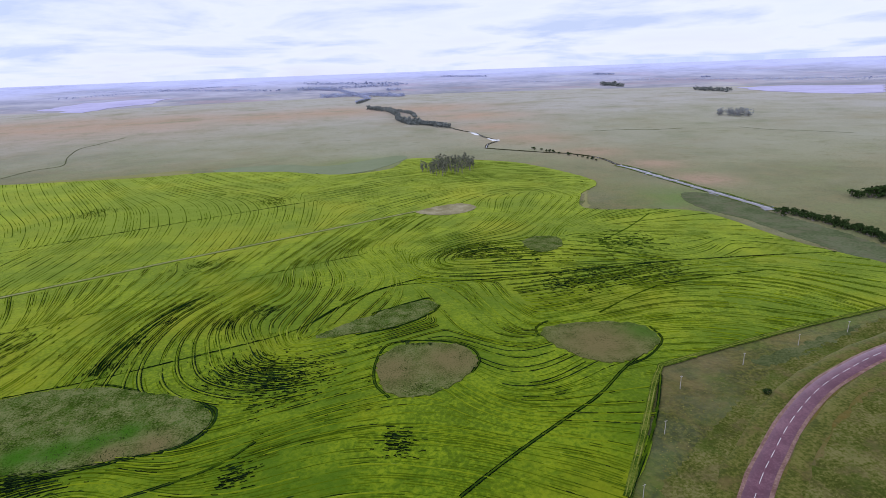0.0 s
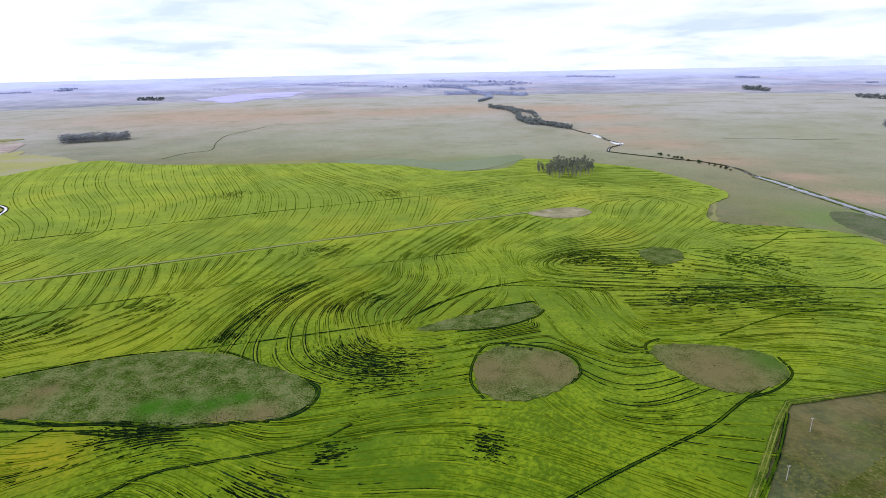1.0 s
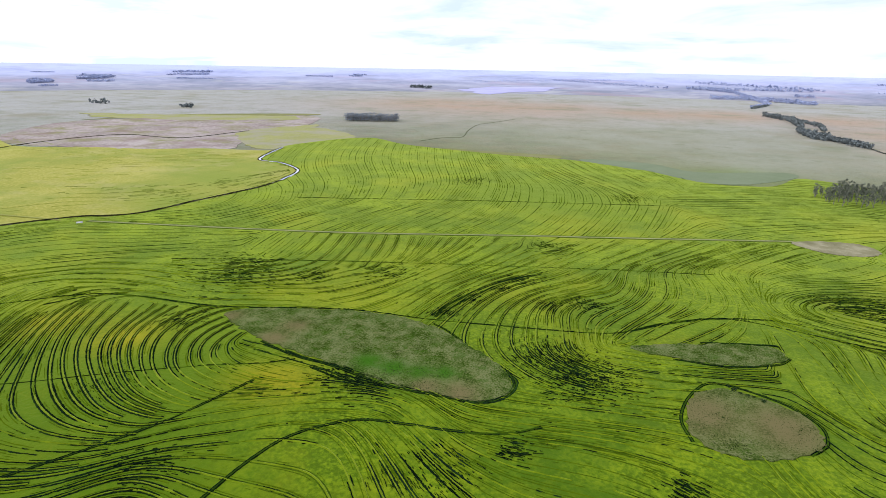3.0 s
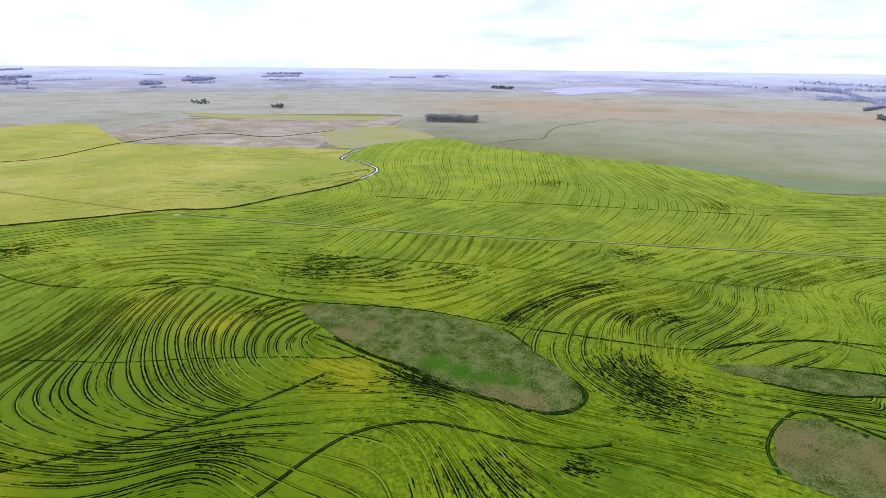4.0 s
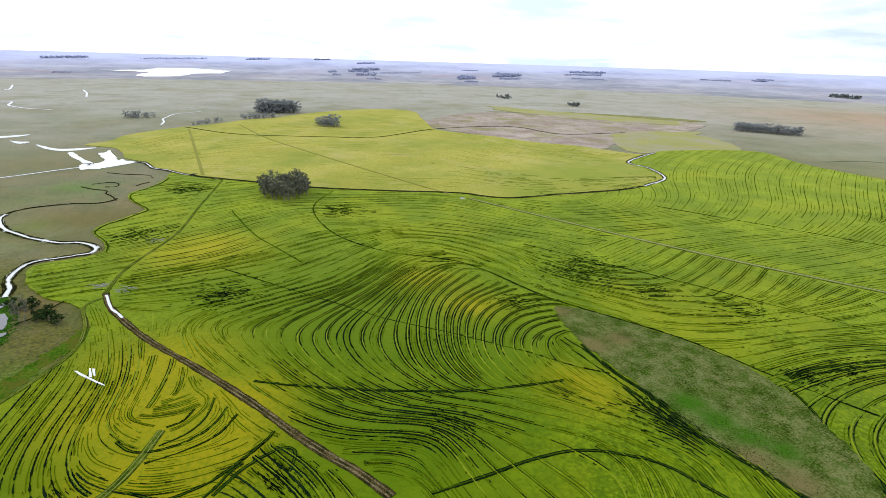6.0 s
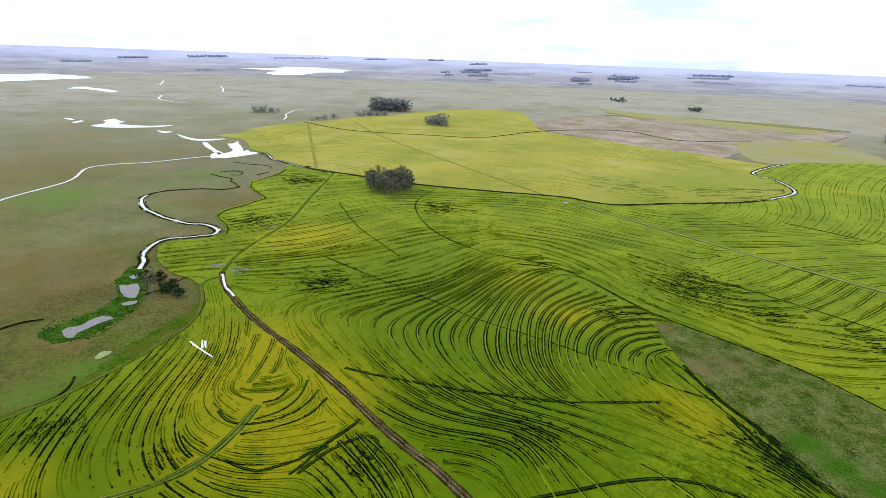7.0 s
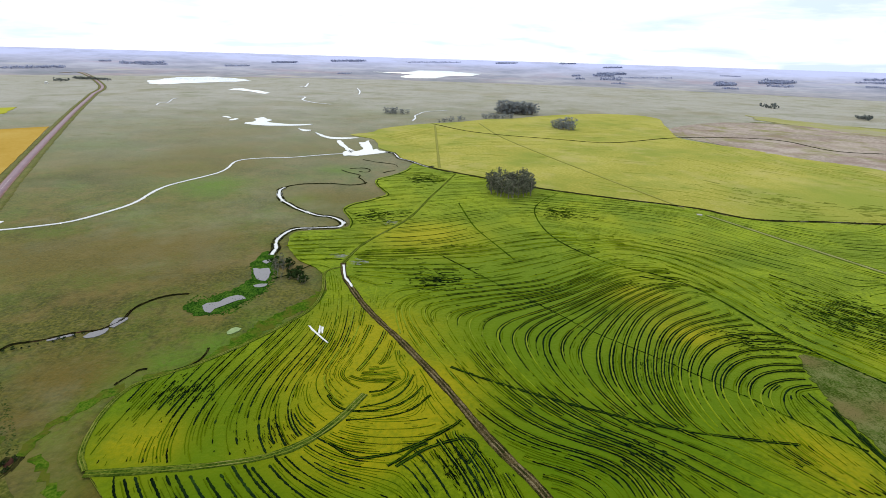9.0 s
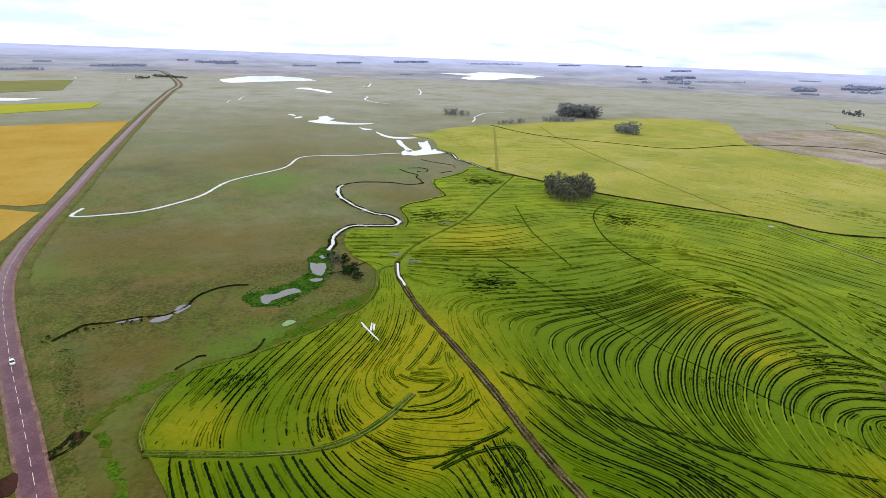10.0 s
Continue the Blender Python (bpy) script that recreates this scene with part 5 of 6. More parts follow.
class RowField:
    """Rows that follow the flow over the whole field, evenly spaced, each ending where it would run into a neighbour."""
    CELL = 8.0

    def __init__(self, outline, holes, lanes=()):
        f = np.array(FLOW)
        ring = np.array(outline, float)
        self.lo = ring.min(0) - 10
        nx, ny = ((ring.max(0) + 20 - self.lo) / self.CELL).astype(int) + 2
        gx, gy = np.meshgrid(self.lo[0] + self.CELL * np.arange(nx), self.lo[1] + self.CELL * np.arange(ny), indexing="ij")
        pts = np.stack([gx.ravel(), gy.ravel()], 1)
        self.grid = np.zeros((len(pts), 4))
        for s in range(0, len(pts), 1500):
            p = pts[s:s + 1500]
            d2 = ((p[:, None, :] - f[None, :, :2]) ** 2).sum(2)
            w = 1.0 / (d2 + 60.0) ** 1.8
            w /= w.sum(1)[:, None]
            self.grid[s:s + 1500] = w @ f[:, 2:6]
            near = np.sqrt(d2.min(1))
            self.grid[s:s + 1500, 2] *= np.clip(1.15 - near / 90, 0.45, 1)
        self.grid = self.grid.reshape(nx, ny, 4)
        fine = 4.0
        self.fine, mx, my = fine, int((ring.max(0)[0] - self.lo[0]) / fine) + 3, int((ring.max(0)[1] - self.lo[1]) / fine) + 3
        qx, qy = np.meshgrid(self.lo[0] + fine * np.arange(mx), self.lo[1] + fine * np.arange(my), indexing="ij")
        self.free = self.mask(qx, qy, ring)
        for h in holes:
            self.free &= ~self.mask(qx, qy, np.array(h, float))
        for pts, width in lanes:
            for q in smooth_line(pts, 2.0):
                i0, j0 = int((q[0] - self.lo[0]) / fine), int((q[1] - self.lo[1]) / fine)
                i1, j1 = max(0, i0 - 1), max(0, j0 - 1)
                near = np.hypot(qx[i1:i0 + 3, j1:j0 + 3] - q[0], qy[i1:i0 + 3, j1:j0 + 3] - q[1]) < width
                self.free[i1:i0 + 3, j1:j0 + 3] &= ~near
        self.taken = {}

    @staticmethod
    def mask(qx, qy, ring):
        odd = np.zeros(qx.shape, bool)
        for (x1, y1), (x2, y2) in zip(ring, np.roll(ring, -1, 0)):
            if y1 == y2:
                continue
            odd ^= ((y1 > qy) != (y2 > qy)) & (qx < (x2 - x1) * (qy - y1) / (y2 - y1) + x1)
        return odd

    def at(self, x, y):
        u, v = (x - self.lo[0]) / self.CELL, (y - self.lo[1]) / self.CELL
        i, j = int(u), int(v)
        if not (0 <= i < self.grid.shape[0] - 1 and 0 <= j < self.grid.shape[1] - 1):
            return None
        u, v, g = u - i, v - j, self.grid
        return (g[i, j] * (1 - u) + g[i + 1, j] * u) * (1 - v) + (g[i, j + 1] * (1 - u) + g[i + 1, j + 1] * u) * v

    def is_free(self, x, y):
        i, j = int(round((x - self.lo[0]) / self.fine)), int(round((y - self.lo[1]) / self.fine))
        return 0 <= i < self.free.shape[0] and 0 <= j < self.free.shape[1] and self.free[i, j]

    def crowded(self, x, y, sep, own):
        i, j = int(x // 6), int(y // 6)
        r = 1 if sep <= 6 else 2
        for a in range(i - r, i + r + 1):
            for b in range(j - r, j + r + 1):
                for px, py, who in self.taken.get((a, b), ()):
                    if who != own and (px - x) ** 2 + (py - y) ** 2 < sep * sep:
                        return True
        return False

    def gap(self, g):
        return min(9.5, max(2.8, g[3]))

    def trace(self, x, y, own, most=150):
        """One row through a point, both ways."""
        halves = []
        for sign in (1, -1):
            px, py, out, old = x, y, [], None
            for _ in range(most):
                g = self.at(px, py)
                if g is None:
                    break
                a = 0.5 * math.atan2(g[1], g[0])
                dx, dy = math.cos(a), math.sin(a)
                if old is None:
                    dx, dy = dx * sign, dy * sign
                elif dx * old[0] + dy * old[1] < 0:
                    dx, dy = -dx, -dy
                if old and dx * old[0] + dy * old[1] < 0.80:
                    break
                old = (dx, dy)
                px, py = px + 2.0 * dx, py + 2.0 * dy
                if not self.is_free(px, py) or self.crowded(px, py, 0.55 * self.gap(g), own):
                    break
                out.append((px, py))
            halves.append(out)
        return halves[1][::-1] + [(x, y)] + halves[0]

    def rows(self, rng):
        seeds = [(f[0], f[1]) for f in FLOW]
        rng.shuffle(seeds)
        ring_lo, ring_hi = self.lo, self.lo + np.array(self.free.shape) * self.fine
        extra = [(rng.uniform(ring_lo[0], ring_hi[0]), rng.uniform(ring_lo[1], ring_hi[1])) for _ in range(9000)]
        made = []
        for x, y in seeds + extra:
            if not self.is_free(x, y):
                continue
            g = self.at(x, y)
            if g is None or self.crowded(x, y, 0.9 * self.gap(g), -1):
                continue
            line = self.trace(x, y, len(made))
            if len(line) < 6:
                continue
            for p in line:
                self.taken.setdefault((int(p[0] // 6), int(p[1] // 6)), []).append((p[0], p[1], len(made)))
            made.append(np.array(line))
        return made


family(17, 0.8, [(-226.5, -34.5), (-194, -43.5), (-172, -48), (-158.5, -48.5), (-140.5, -40)], [(-205.5, -13.5), (-184.5, -21), (-167, -21.5), (-155.5, -19), (-140, -13.5)])
family(12, 0.75, [(-194, -43.5), (-169.5, -50), (-154.5, -51.5), (-142, -49)], [(-174, -74.5), (-159, -75), (-150, -76.5), (-144, -76)])
family(14, 0.85, [(-137.5, -56.5), (-129.5, -50), (-121.5, -44.5)], [(-140, -28), (-132, -21), (-124, -14)], [(-144.5, -12.5), (-133.5, -2), (-127.5, 13)])
family(3, 0.6, [(-183, -3), (-173, 0.5), (-169.5, 7.5), (-175.5, 14), (-183, 17)], [(-175.5, -7.5), (-165.5, -0.5), (-161.5, 10.5), (-168.5, 21.5), (-179, 29.5)])
family(2, 0.6, [(-153, -6.5), (-143.5, 2.5), (-142.5, 12.5), (-148.5, 24.5), (-157.5, 36.5)], [(-144, -10), (-137, 0), (-136, 17), (-144, 27.5), (-151.5, 39)])
family(10, 0.55, [(-292, -20), (-249.5, -12), (-226.5, -7.5), (-207.5, -8)], [(-218, 13.5), (-209.5, 7), (-201.5, 3), (-196, -1)])
family(3, 0.5, [(-278, -24), (-251, -19.5), (-229, -21.5), (-210.5, -23)], [(-276.5, -17), (-249.5, -12), (-227, -10), (-208.5, -11.5)])
family(9, 0.9, [(-149.5, 34), (-140.5, 39), (-128.5, 44)], [(-140, 22), (-134.5, 25), (-125, 29)])
family(2, 0.9, [(-148, 42), (-136.5, 40.5), (-125, 37)], [(-142.5, 49), (-132, 51.5), (-121.5, 46.5)])
family(5, 0.7, [(-276.5, 79.5), (-270, 48), (-260.5, 19), (-254.5, 13.5), (-233, 18.5), (-200.5, 31.5), (-175, 41.5)], [(-267, 89.5), (-263.5, 64.5), (-256.5, 41), (-249.5, 25.5), (-214, 37), (-177, 50.5), (-159, 63)], [(-258, 99.5), (-246.5, 82), (-239.5, 66), (-226.5, 54.5), (-195.5, 59), (-169.5, 70), (-152, 81.5)], [(-249, 109), (-237.5, 96.5), (-230, 86), (-214.5, 77), (-192.5, 78.5), (-171, 83.5), (-154.5, 94.5)], [(-238, 113), (-224.5, 101), (-214.5, 92.5), (-205, 86.5), (-191, 85), (-178, 88), (-165.5, 92.5)])
family(3, 0.9, [(-281.5, 156), (-260.5, 129), (-229.5, 107), (-203.5, 95.5), (-181.5, 91.5), (-169, 94)], [(-263.5, 160), (-244.5, 136.5), (-221, 121), (-196, 109.5), (-179, 103.5), (-163, 105)], [(-240.5, 161.5), (-233, 145), (-219, 132.5), (-203.5, 125.5), (-181, 116.5), (-164.5, 117)], [(-225, 172), (-221.5, 154.5), (-206.5, 139.5), (-188, 127.5), (-175.5, 122.5), (-162, 122.5)], [(-210, 187), (-212.5, 170.5), (-204, 153.5), (-186, 138), (-173.5, 133.5), (-162, 132)], [(-194, 180), (-197, 169), (-193, 155.5), (-181, 143), (-172.5, 140.5), (-160.5, 140.5)], [(-184.5, 176), (-185, 167), (-180.5, 156), (-173.5, 147.5), (-163.5, 145), (-155.5, 146.5)], [(-173.5, 172), (-172.5, 164.5), (-171, 160), (-167.5, 156), (-161.5, 154.5), (-156, 154)])
family(5, 1, [(-167.5, 167.5), (-143, 170.5), (-121, 171), (-99, 169)], [(-171.5, 170.5), (-145.5, 175.5), (-124.5, 179), (-100, 180)])
family(5, 0.55, [(-158, 43.5), (-146.5, 56.5), (-146.5, 71.5), (-146, 83), (-136.5, 87), (-120.5, 85)], [(-178, 44), (-158.5, 55), (-152.5, 71.5), (-150.5, 91), (-138.5, 98), (-117.5, 100.5)], [(-152, 81.5), (-151, 97.5), (-142, 110), (-129.5, 117), (-115.5, 121.5), (-108, 123.5)], [(-151, 112.5), (-144.5, 130.5), (-133.5, 140), (-119, 143.5), (-104.5, 141.5)])
family(3, 0.25, [(-138, 58), (-137.5, 67), (-133, 78), (-124, 80), (-117, 78.5)], [(-125, 61.5), (-126.5, 67), (-123.5, 71), (-118, 73)])
family(7, 0.42, [(-289.5, -4), (-280, 31), (-279.5, 61), (-300, 97.5), (-326.5, 127)], [(-315.5, -5.5), (-319.5, 33), (-324.5, 67.5), (-341, 107.5), (-353.5, 151.5)])
family(7, 0.3, [(-315.5, -5.5), (-319.5, 33), (-324.5, 67.5), (-341, 107.5), (-353.5, 151.5)], [(-344, 6.5), (-350, 42), (-383, 84.5), (-400.5, 122.5), (-373, 158.5)], [(-406, 21), (-425, 55.5), (-439, 84.5), (-445, 114), (-422, 151.5)])
family(8, 0.6, [(-260.5, 82), (-280, 109), (-308.5, 139.5), (-316, 161.5)], [(-249, 109), (-268, 131.5), (-281.5, 158), (-269.5, 177)])
family(9, 0.35, [(-308.5, 174), (-259.5, 185.5), (-218.5, 192.5), (-190, 202), (-164.5, 208), (-134.5, 221)], [(-324.5, 222.5), (-238, 223.5), (-208.5, 233), (-183.5, 241.5), (-173.5, 267.5)])
family(7, 0.25, [(-395, 166), (-367.5, 201), (-311, 235.5), (-249.5, 250.5)], [(-439.5, 161.5), (-422.5, 226), (-359, 266), (-302.5, 294)])
family(6, 1, [(-261.5, 230), (-250.5, 244), (-227, 243)], [(-232, 212.5), (-214, 218.5), (-209, 230)])
family(5, 0.6, [(-86, 318), (-101.5, 290.5), (-108.5, 260), (-109.5, 232.5)], [(-57, 298.5), (-71, 279), (-76.5, 256.5), (-74, 240)], [(-49, 297.5), (-60, 284), (-63, 266.5), (-55, 248)], [(-30.5, 288.5), (-41.5, 284), (-46, 270), (-38.5, 255)])
family(3, 1, [(-86.5, 320), (-102.5, 293), (-109, 262.5), (-112, 233.5)], [(-85, 315), (-100, 287.5), (-105.5, 258), (-106.5, 232.5)])
family(4, 0.9, [(-91.5, 232), (-86, 215.5), (-74.5, 203.5), (-55, 192.5)], [(-68, 239), (-64, 222), (-53, 208), (-35.5, 196.5)], [(-52, 242.5), (-49, 225.5), (-36.5, 210), (-22, 206.5)], [(-38.5, 248.5), (-35, 231.5), (-20.5, 224.5), (4, 232.5)])
family(7, 1, [(-54.5, 212.5), (-41, 208), (-23.5, 201.5)], [(-40, 224), (-29, 218), (-14.5, 214.5)])
family(7, 0.5, [(-25.5, 225), (-7, 228), (15, 235)], [(-49.5, 176), (-23.5, 191), (5, 213)])
family(5, 0.8, [(-39.5, 348), (-32.5, 324), (-33.5, 300), (-44, 267)], [(-16.5, 358), (-7.5, 330), (-11, 297), (-21, 263)], [(7, 362.5), (20, 337.5), (22.5, 312), (1, 287)], [(26.5, 360.5), (31.5, 333), (41.5, 312.5), (61.5, 306)])
family(6, 0.6, [(126, 394), (76, 372), (46.5, 344.5), (45, 322), (68, 316), (107, 312)], [(114.5, 348.5), (87, 353), (66, 339.5), (74.5, 327), (94, 324), (109, 320)])
family(8, 0.45, [(-300, 276), (-295.5, 257.5), (-288.5, 242.5)], [(-228, 325.5), (-216.5, 299.5), (-208, 272.5)], [(-191.5, 343.5), (-178.5, 316.5), (-169.5, 290)], [(-139.5, 367), (-138.5, 334.5), (-143.5, 301.5)], [(-64, 401), (-73.5, 370.5), (-85, 327.5)], [(12.5, 438.5), (-5, 401), (-33, 350.5)], [(51, 451), (27.5, 415.5), (-3, 360.5)])
family(7, 0.35, [(-319, 404), (-321.5, 349), (-330.5, 305)], [(-227, 447), (-237.5, 387), (-239, 341)], [(-167, 479), (-161, 422), (-169, 372.5)], [(-105, 508), (-103.5, 448.5), (-106.5, 401)], [(-38, 539), (-38.5, 478), (-39.5, 431.5)])
family(7, 0.35, [(-419, 457), (-379, 429), (-355, 401)], [(-393, 563), (-338, 495), (-298, 427)], [(-253, 617), (-219, 550), (-198, 473)], [(-223, 631), (-186, 566), (-162, 489)], [(-177, 644), (-127, 577), (-107, 515)], [(-121, 632), (-68, 574), (-52, 535)])
family(8, 1, [(-254, 600), (-228, 553), (-216, 505)], [(-236, 609), (-219, 557), (-205, 510)])
family(8, 0.4, [(-269, 179.5), (-273.5, 217.5), (-266, 243.5)], [(-165, 215.5), (-159.5, 249), (-152, 294.5)], [(-116, 232), (-116.5, 267.5), (-97.5, 318.5)])
family(6, 0.25, [(-367, 196.5), (-340.5, 231.5), (-321, 280.5)], [(-312.5, 164.5), (-295.5, 189), (-286.5, 232.5)])
family(6, 1, [(-272.5, 240.5), (-252, 247.5), (-236, 259)], [(-230.5, 217.5), (-219.5, 227), (-217, 237.5)])
family(4, 1, [(-184, 280), (-170, 277.5), (-163, 289.5)], [(-176, 251), (-163.5, 254.5), (-157, 269)])
family(4, 1, [(-111.5, 375), (-96.5, 367), (-87.5, 378)], [(-96.5, 353), (-84.5, 352), (-77, 368.5)])
family(7, 0.8, [(-98, 138.5), (-85, 129), (-75, 116.5)], [(-76, 146.5), (-59, 137), (-44.5, 129.5)], [(-74, 159.5), (-54, 148), (-37, 143.5), (-15.5, 147.5)])
family(6, 0.4, [(-53.5, 151.5), (-35.5, 156), (-18.5, 163.5), (8, 160.5)], [(-50, 170), (-31, 176.5), (-12.5, 186), (8, 195)])
family(6, 0.45, [(-52, 182), (-28.5, 185), (-8, 191.5), (5.5, 194)], [(-33.5, 156.5), (-16, 161), (10.5, 162), (36, 151.5)], [(-28.5, 142.5), (-8.5, 145.5), (12, 142), (29, 131.5)])
family(8, 0.5, [(-31.5, 226.5), (-12.5, 229.5), (5.5, 233)], [(-44, 180), (-25, 190), (1, 195.5)])
family(4, 0.6, [(54, 204.5), (62, 197.5), (71, 195), (79.5, 198)], [(48.5, 197.5), (53.5, 185.5), (63.5, 179.5), (75.5, 181.5), (87, 189)], [(43, 189), (48, 173.5), (60, 163.5), (73.5, 160), (84, 159)], [(35, 182.5), (43, 162.5), (55.5, 151), (65.5, 150.5)])
family(4, 1, [(49, 198), (54, 186), (63.5, 180.5), (74.5, 182), (87, 189)], [(48, 194.5), (53, 183), (62.5, 177.5), (76, 179), (87.5, 186.5)])
family(5, 0.55, [(78, 160.5), (87, 156.5), (101.5, 155)], [(59.5, 145.5), (71, 140), (79, 130)], [(43.5, 138.5), (54.5, 128), (65, 120.5)])
family(8, 0.2, [(130, 260.5), (167, 267), (202, 266.5), (240, 246.5), (253.5, 210.5)], [(125, 232), (159, 237), (186, 229.5), (207.5, 209.5), (210.5, 199)], [(141.5, 208.5), (153.5, 205.5), (167, 196)])
family(5, 1, [(108, 279.5), (151, 283), (196, 290.5)], [(105, 263.5), (150, 267.5), (192.5, 279)])
family(5, 0.6, [(159, 369), (191, 344.5), (207, 301.5)], [(145, 326), (173.5, 311.5), (199.5, 296)])
family(3, 0.6, [(206.5, 307.5), (230.5, 312.5), (251, 332.5)], [(201, 292), (233.5, 299.5), (260, 330)])
family(7, 0.5, [(134.5, 480.5), (123.5, 441.5), (105.5, 410.5)], [(196, 471), (160.5, 419.5), (130, 386)], [(200.5, 431.5), (164, 391.5), (153, 371)], [(271.5, 401.5), (207.5, 394.5), (180, 386.5)])
family(6, 0.15, [(192, 382.5), (243, 357.5), (294.5, 333.5)], [(216.5, 316.5), (258.5, 316.5), (301.5, 278.5)])
family(4, 0.7, [(58.5, 272.5), (63, 259.5), (64, 252)], [(78, 279.5), (77, 259.5), (79, 251.5)])
family(4, 0.9, [(6.5, 160.5), (12, 157), (17.5, 154.5)], [(8, 155), (12.5, 152), (17, 151.5)])
family(5, 0.8, [(-182.5, 50), (-159, 63), (-149, 76), (-144.5, 88.5), (-139.5, 95), (-128.5, 93.5)], [(-160.5, 56), (-147.5, 65.5), (-141, 78.5), (-136, 85), (-130, 86.5), (-122.5, 82.5)])
family(6, 0.3, [(-133.5, 99.5), (-132.5, 122.5), (-128, 143), (-116, 156)], [(-116.5, 125.5), (-113, 136), (-100.5, 143), (-85.5, 149)])
family(7, 0.2, [(65.5, 473.5), (137, 531), (199, 537), (220, 487)], [(-25, 575), (62, 621), (165, 636), (232, 629)])
family(3, 0.04, [(-186, 0), (-181.5, 6), (-183.5, 14)], [(-198, -1), (-194, 9.5), (-196, 20)])
family(3, 0.05, [(-156.5, -10), (-147.5, 2.5), (-148, 14)], [(-164.5, -7.5), (-156.5, 3.5), (-156.5, 17.5)])
family(3, 0.06, [(-222, 18.5), (-192, 31), (-168, 41)], [(-221, 25.5), (-191, 37), (-174, 46)])
family(4, 0.05, [(143, 202.5), (172.5, 203.5), (220, 206)], [(169.5, 220), (197.5, 215.5), (238, 208)])
family(3, 0.7, [(-150, -2.5), (-144.5, 4), (-143, 8.5), (-144.5, 16.5), (-148, 23.5), (-153.5, 31.5), (-157.5, 36.5), (-161, 39.5)], [(-136.5, 7), (-139.5, 15), (-142.5, 20), (-147, 28), (-151, 36), (-151, 41.5)])

for pts, width, share in DARK_LINES:
    line = smooth_line(pts, 0.8)
    for k in (-1, 1):
        dark_rows.add(line, width * 0.34, 0.32, share - (0.16 if share < 0.9 else 0.04), row_rng, offset=k * width * 0.36, clump=30, fray=2.5)
    mid_rows.add(line, width * 0.9, 0.12, 1.0, row_rng, base=0.52)

far_rows, berms = Rows(), Rows()
row_field = RowField(MAIN_FIELD, [h[1] for h in HOLLOWS], [(FARM_TRACK, 3.2), (STRAIGHT_TRACK, 3.2), (LOOP_TRACK, 2.6), (GRASS_TRACK, 2.4)])
for rough in row_field.rows(row_rng):
    line = rough
    reach_out = np.hypot(*rough.T).min()
    if reach_out < 620:
        line = resample([tuple(q) for q in rough], int(len(rough) * (3.2 if reach_out < 330 else 2.0)))
    info = np.array([row_field.at(*q) for q in line])
    dist = np.hypot(*line.T)
    gap, share = np.clip(info[:, 3], 2.8, 9.5), info[:, 2]
    vigour = row_rng.uniform(0.70, 1.20)
    broad_patch = np.array([noise.noise((q[0] / 60, q[1] / 60, 8.0)) for q in line])
    strong = np.array([max([math.exp(-((q[0] - x) ** 2 + (q[1] - y) ** 2) / (1.6 * r) ** 2) for x, y, r in WEED_PATCHES + STRONG_ROWS]) for q in line])
    cut = np.clip(0.07 + (0.74 + 0.95 * broad_patch) * share * vigour + 0.42 * strong, 0.0, 0.97)
    wide = np.minimum(0.20 + 0.22 * share + 0.12 * strong, gap * 0.16) * np.clip(1.55 - dist / 800, 0.85, 1.4)
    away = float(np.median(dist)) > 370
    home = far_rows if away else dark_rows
    if away:
        cut, wide = np.clip(cut + 0.20 + 0.60 * broad_patch, 0, 0.95), wide * row_rng.uniform(0.8, 1.3)
    off = min(0.80, float(np.median(gap)) * 0.14)
    steady = np.clip(0.50 + 0.45 * broad_patch[np.linspace(0, len(line) - 1, len(rough)).astype(int)] + row_rng.uniform(-0.1, 0.2), 0.15, 0.85)
    reach = 0.24 + 0.00035 * np.hypot(*rough.T)
    for s in ((-off, off) if off > 0.48 and not away else (0.0,)):
        mid_rows.add(rough, reach * 1.15, 0.14, steady, row_rng, base=0.52, offset=s, fray=11.0)
    cut = np.clip(cut - 0.07 + 0.10 * strong - np.clip(0.22 - 0.08 * (gap - 2.4), 0, 0.14) * (1 - strong), 0.0, 0.95)
    if off > 0.48 and not away:
        berms.add(rough, off * 1.05, 0.30, np.clip(info[:, 2][np.linspace(0, len(line) - 1, len(rough)).astype(int)] * 0.6 + 0.35, 0, 0.95), row_rng, base=0.5)
        for s in (-1, 1):
            home.add(line, wide * 1.05, 0.30, np.clip(cut + row_rng.uniform(-0.12, 0.08), 0, 0.95), row_rng, offset=s * off, fray=3.0)
    else:
        home.add(line, wide * 1.2, 0.32, cut, row_rng, fray=14.0 if away else 3.0)
    for s in (-0.36, 0.0, 0.36):
        furrows.add(rough, 0.30 + 0.0003 * np.hypot(*rough.T), 0.10, 0.52 if s else 0.72, row_rng, base=0.53, offset=s * float(np.median(gap)))
berms.finish("crop_berms", BERM, "low light green berms between the dark rows")
far_rows.finish("crop_rows", HAZED_ROW, "thin dark green rows in the far crop")
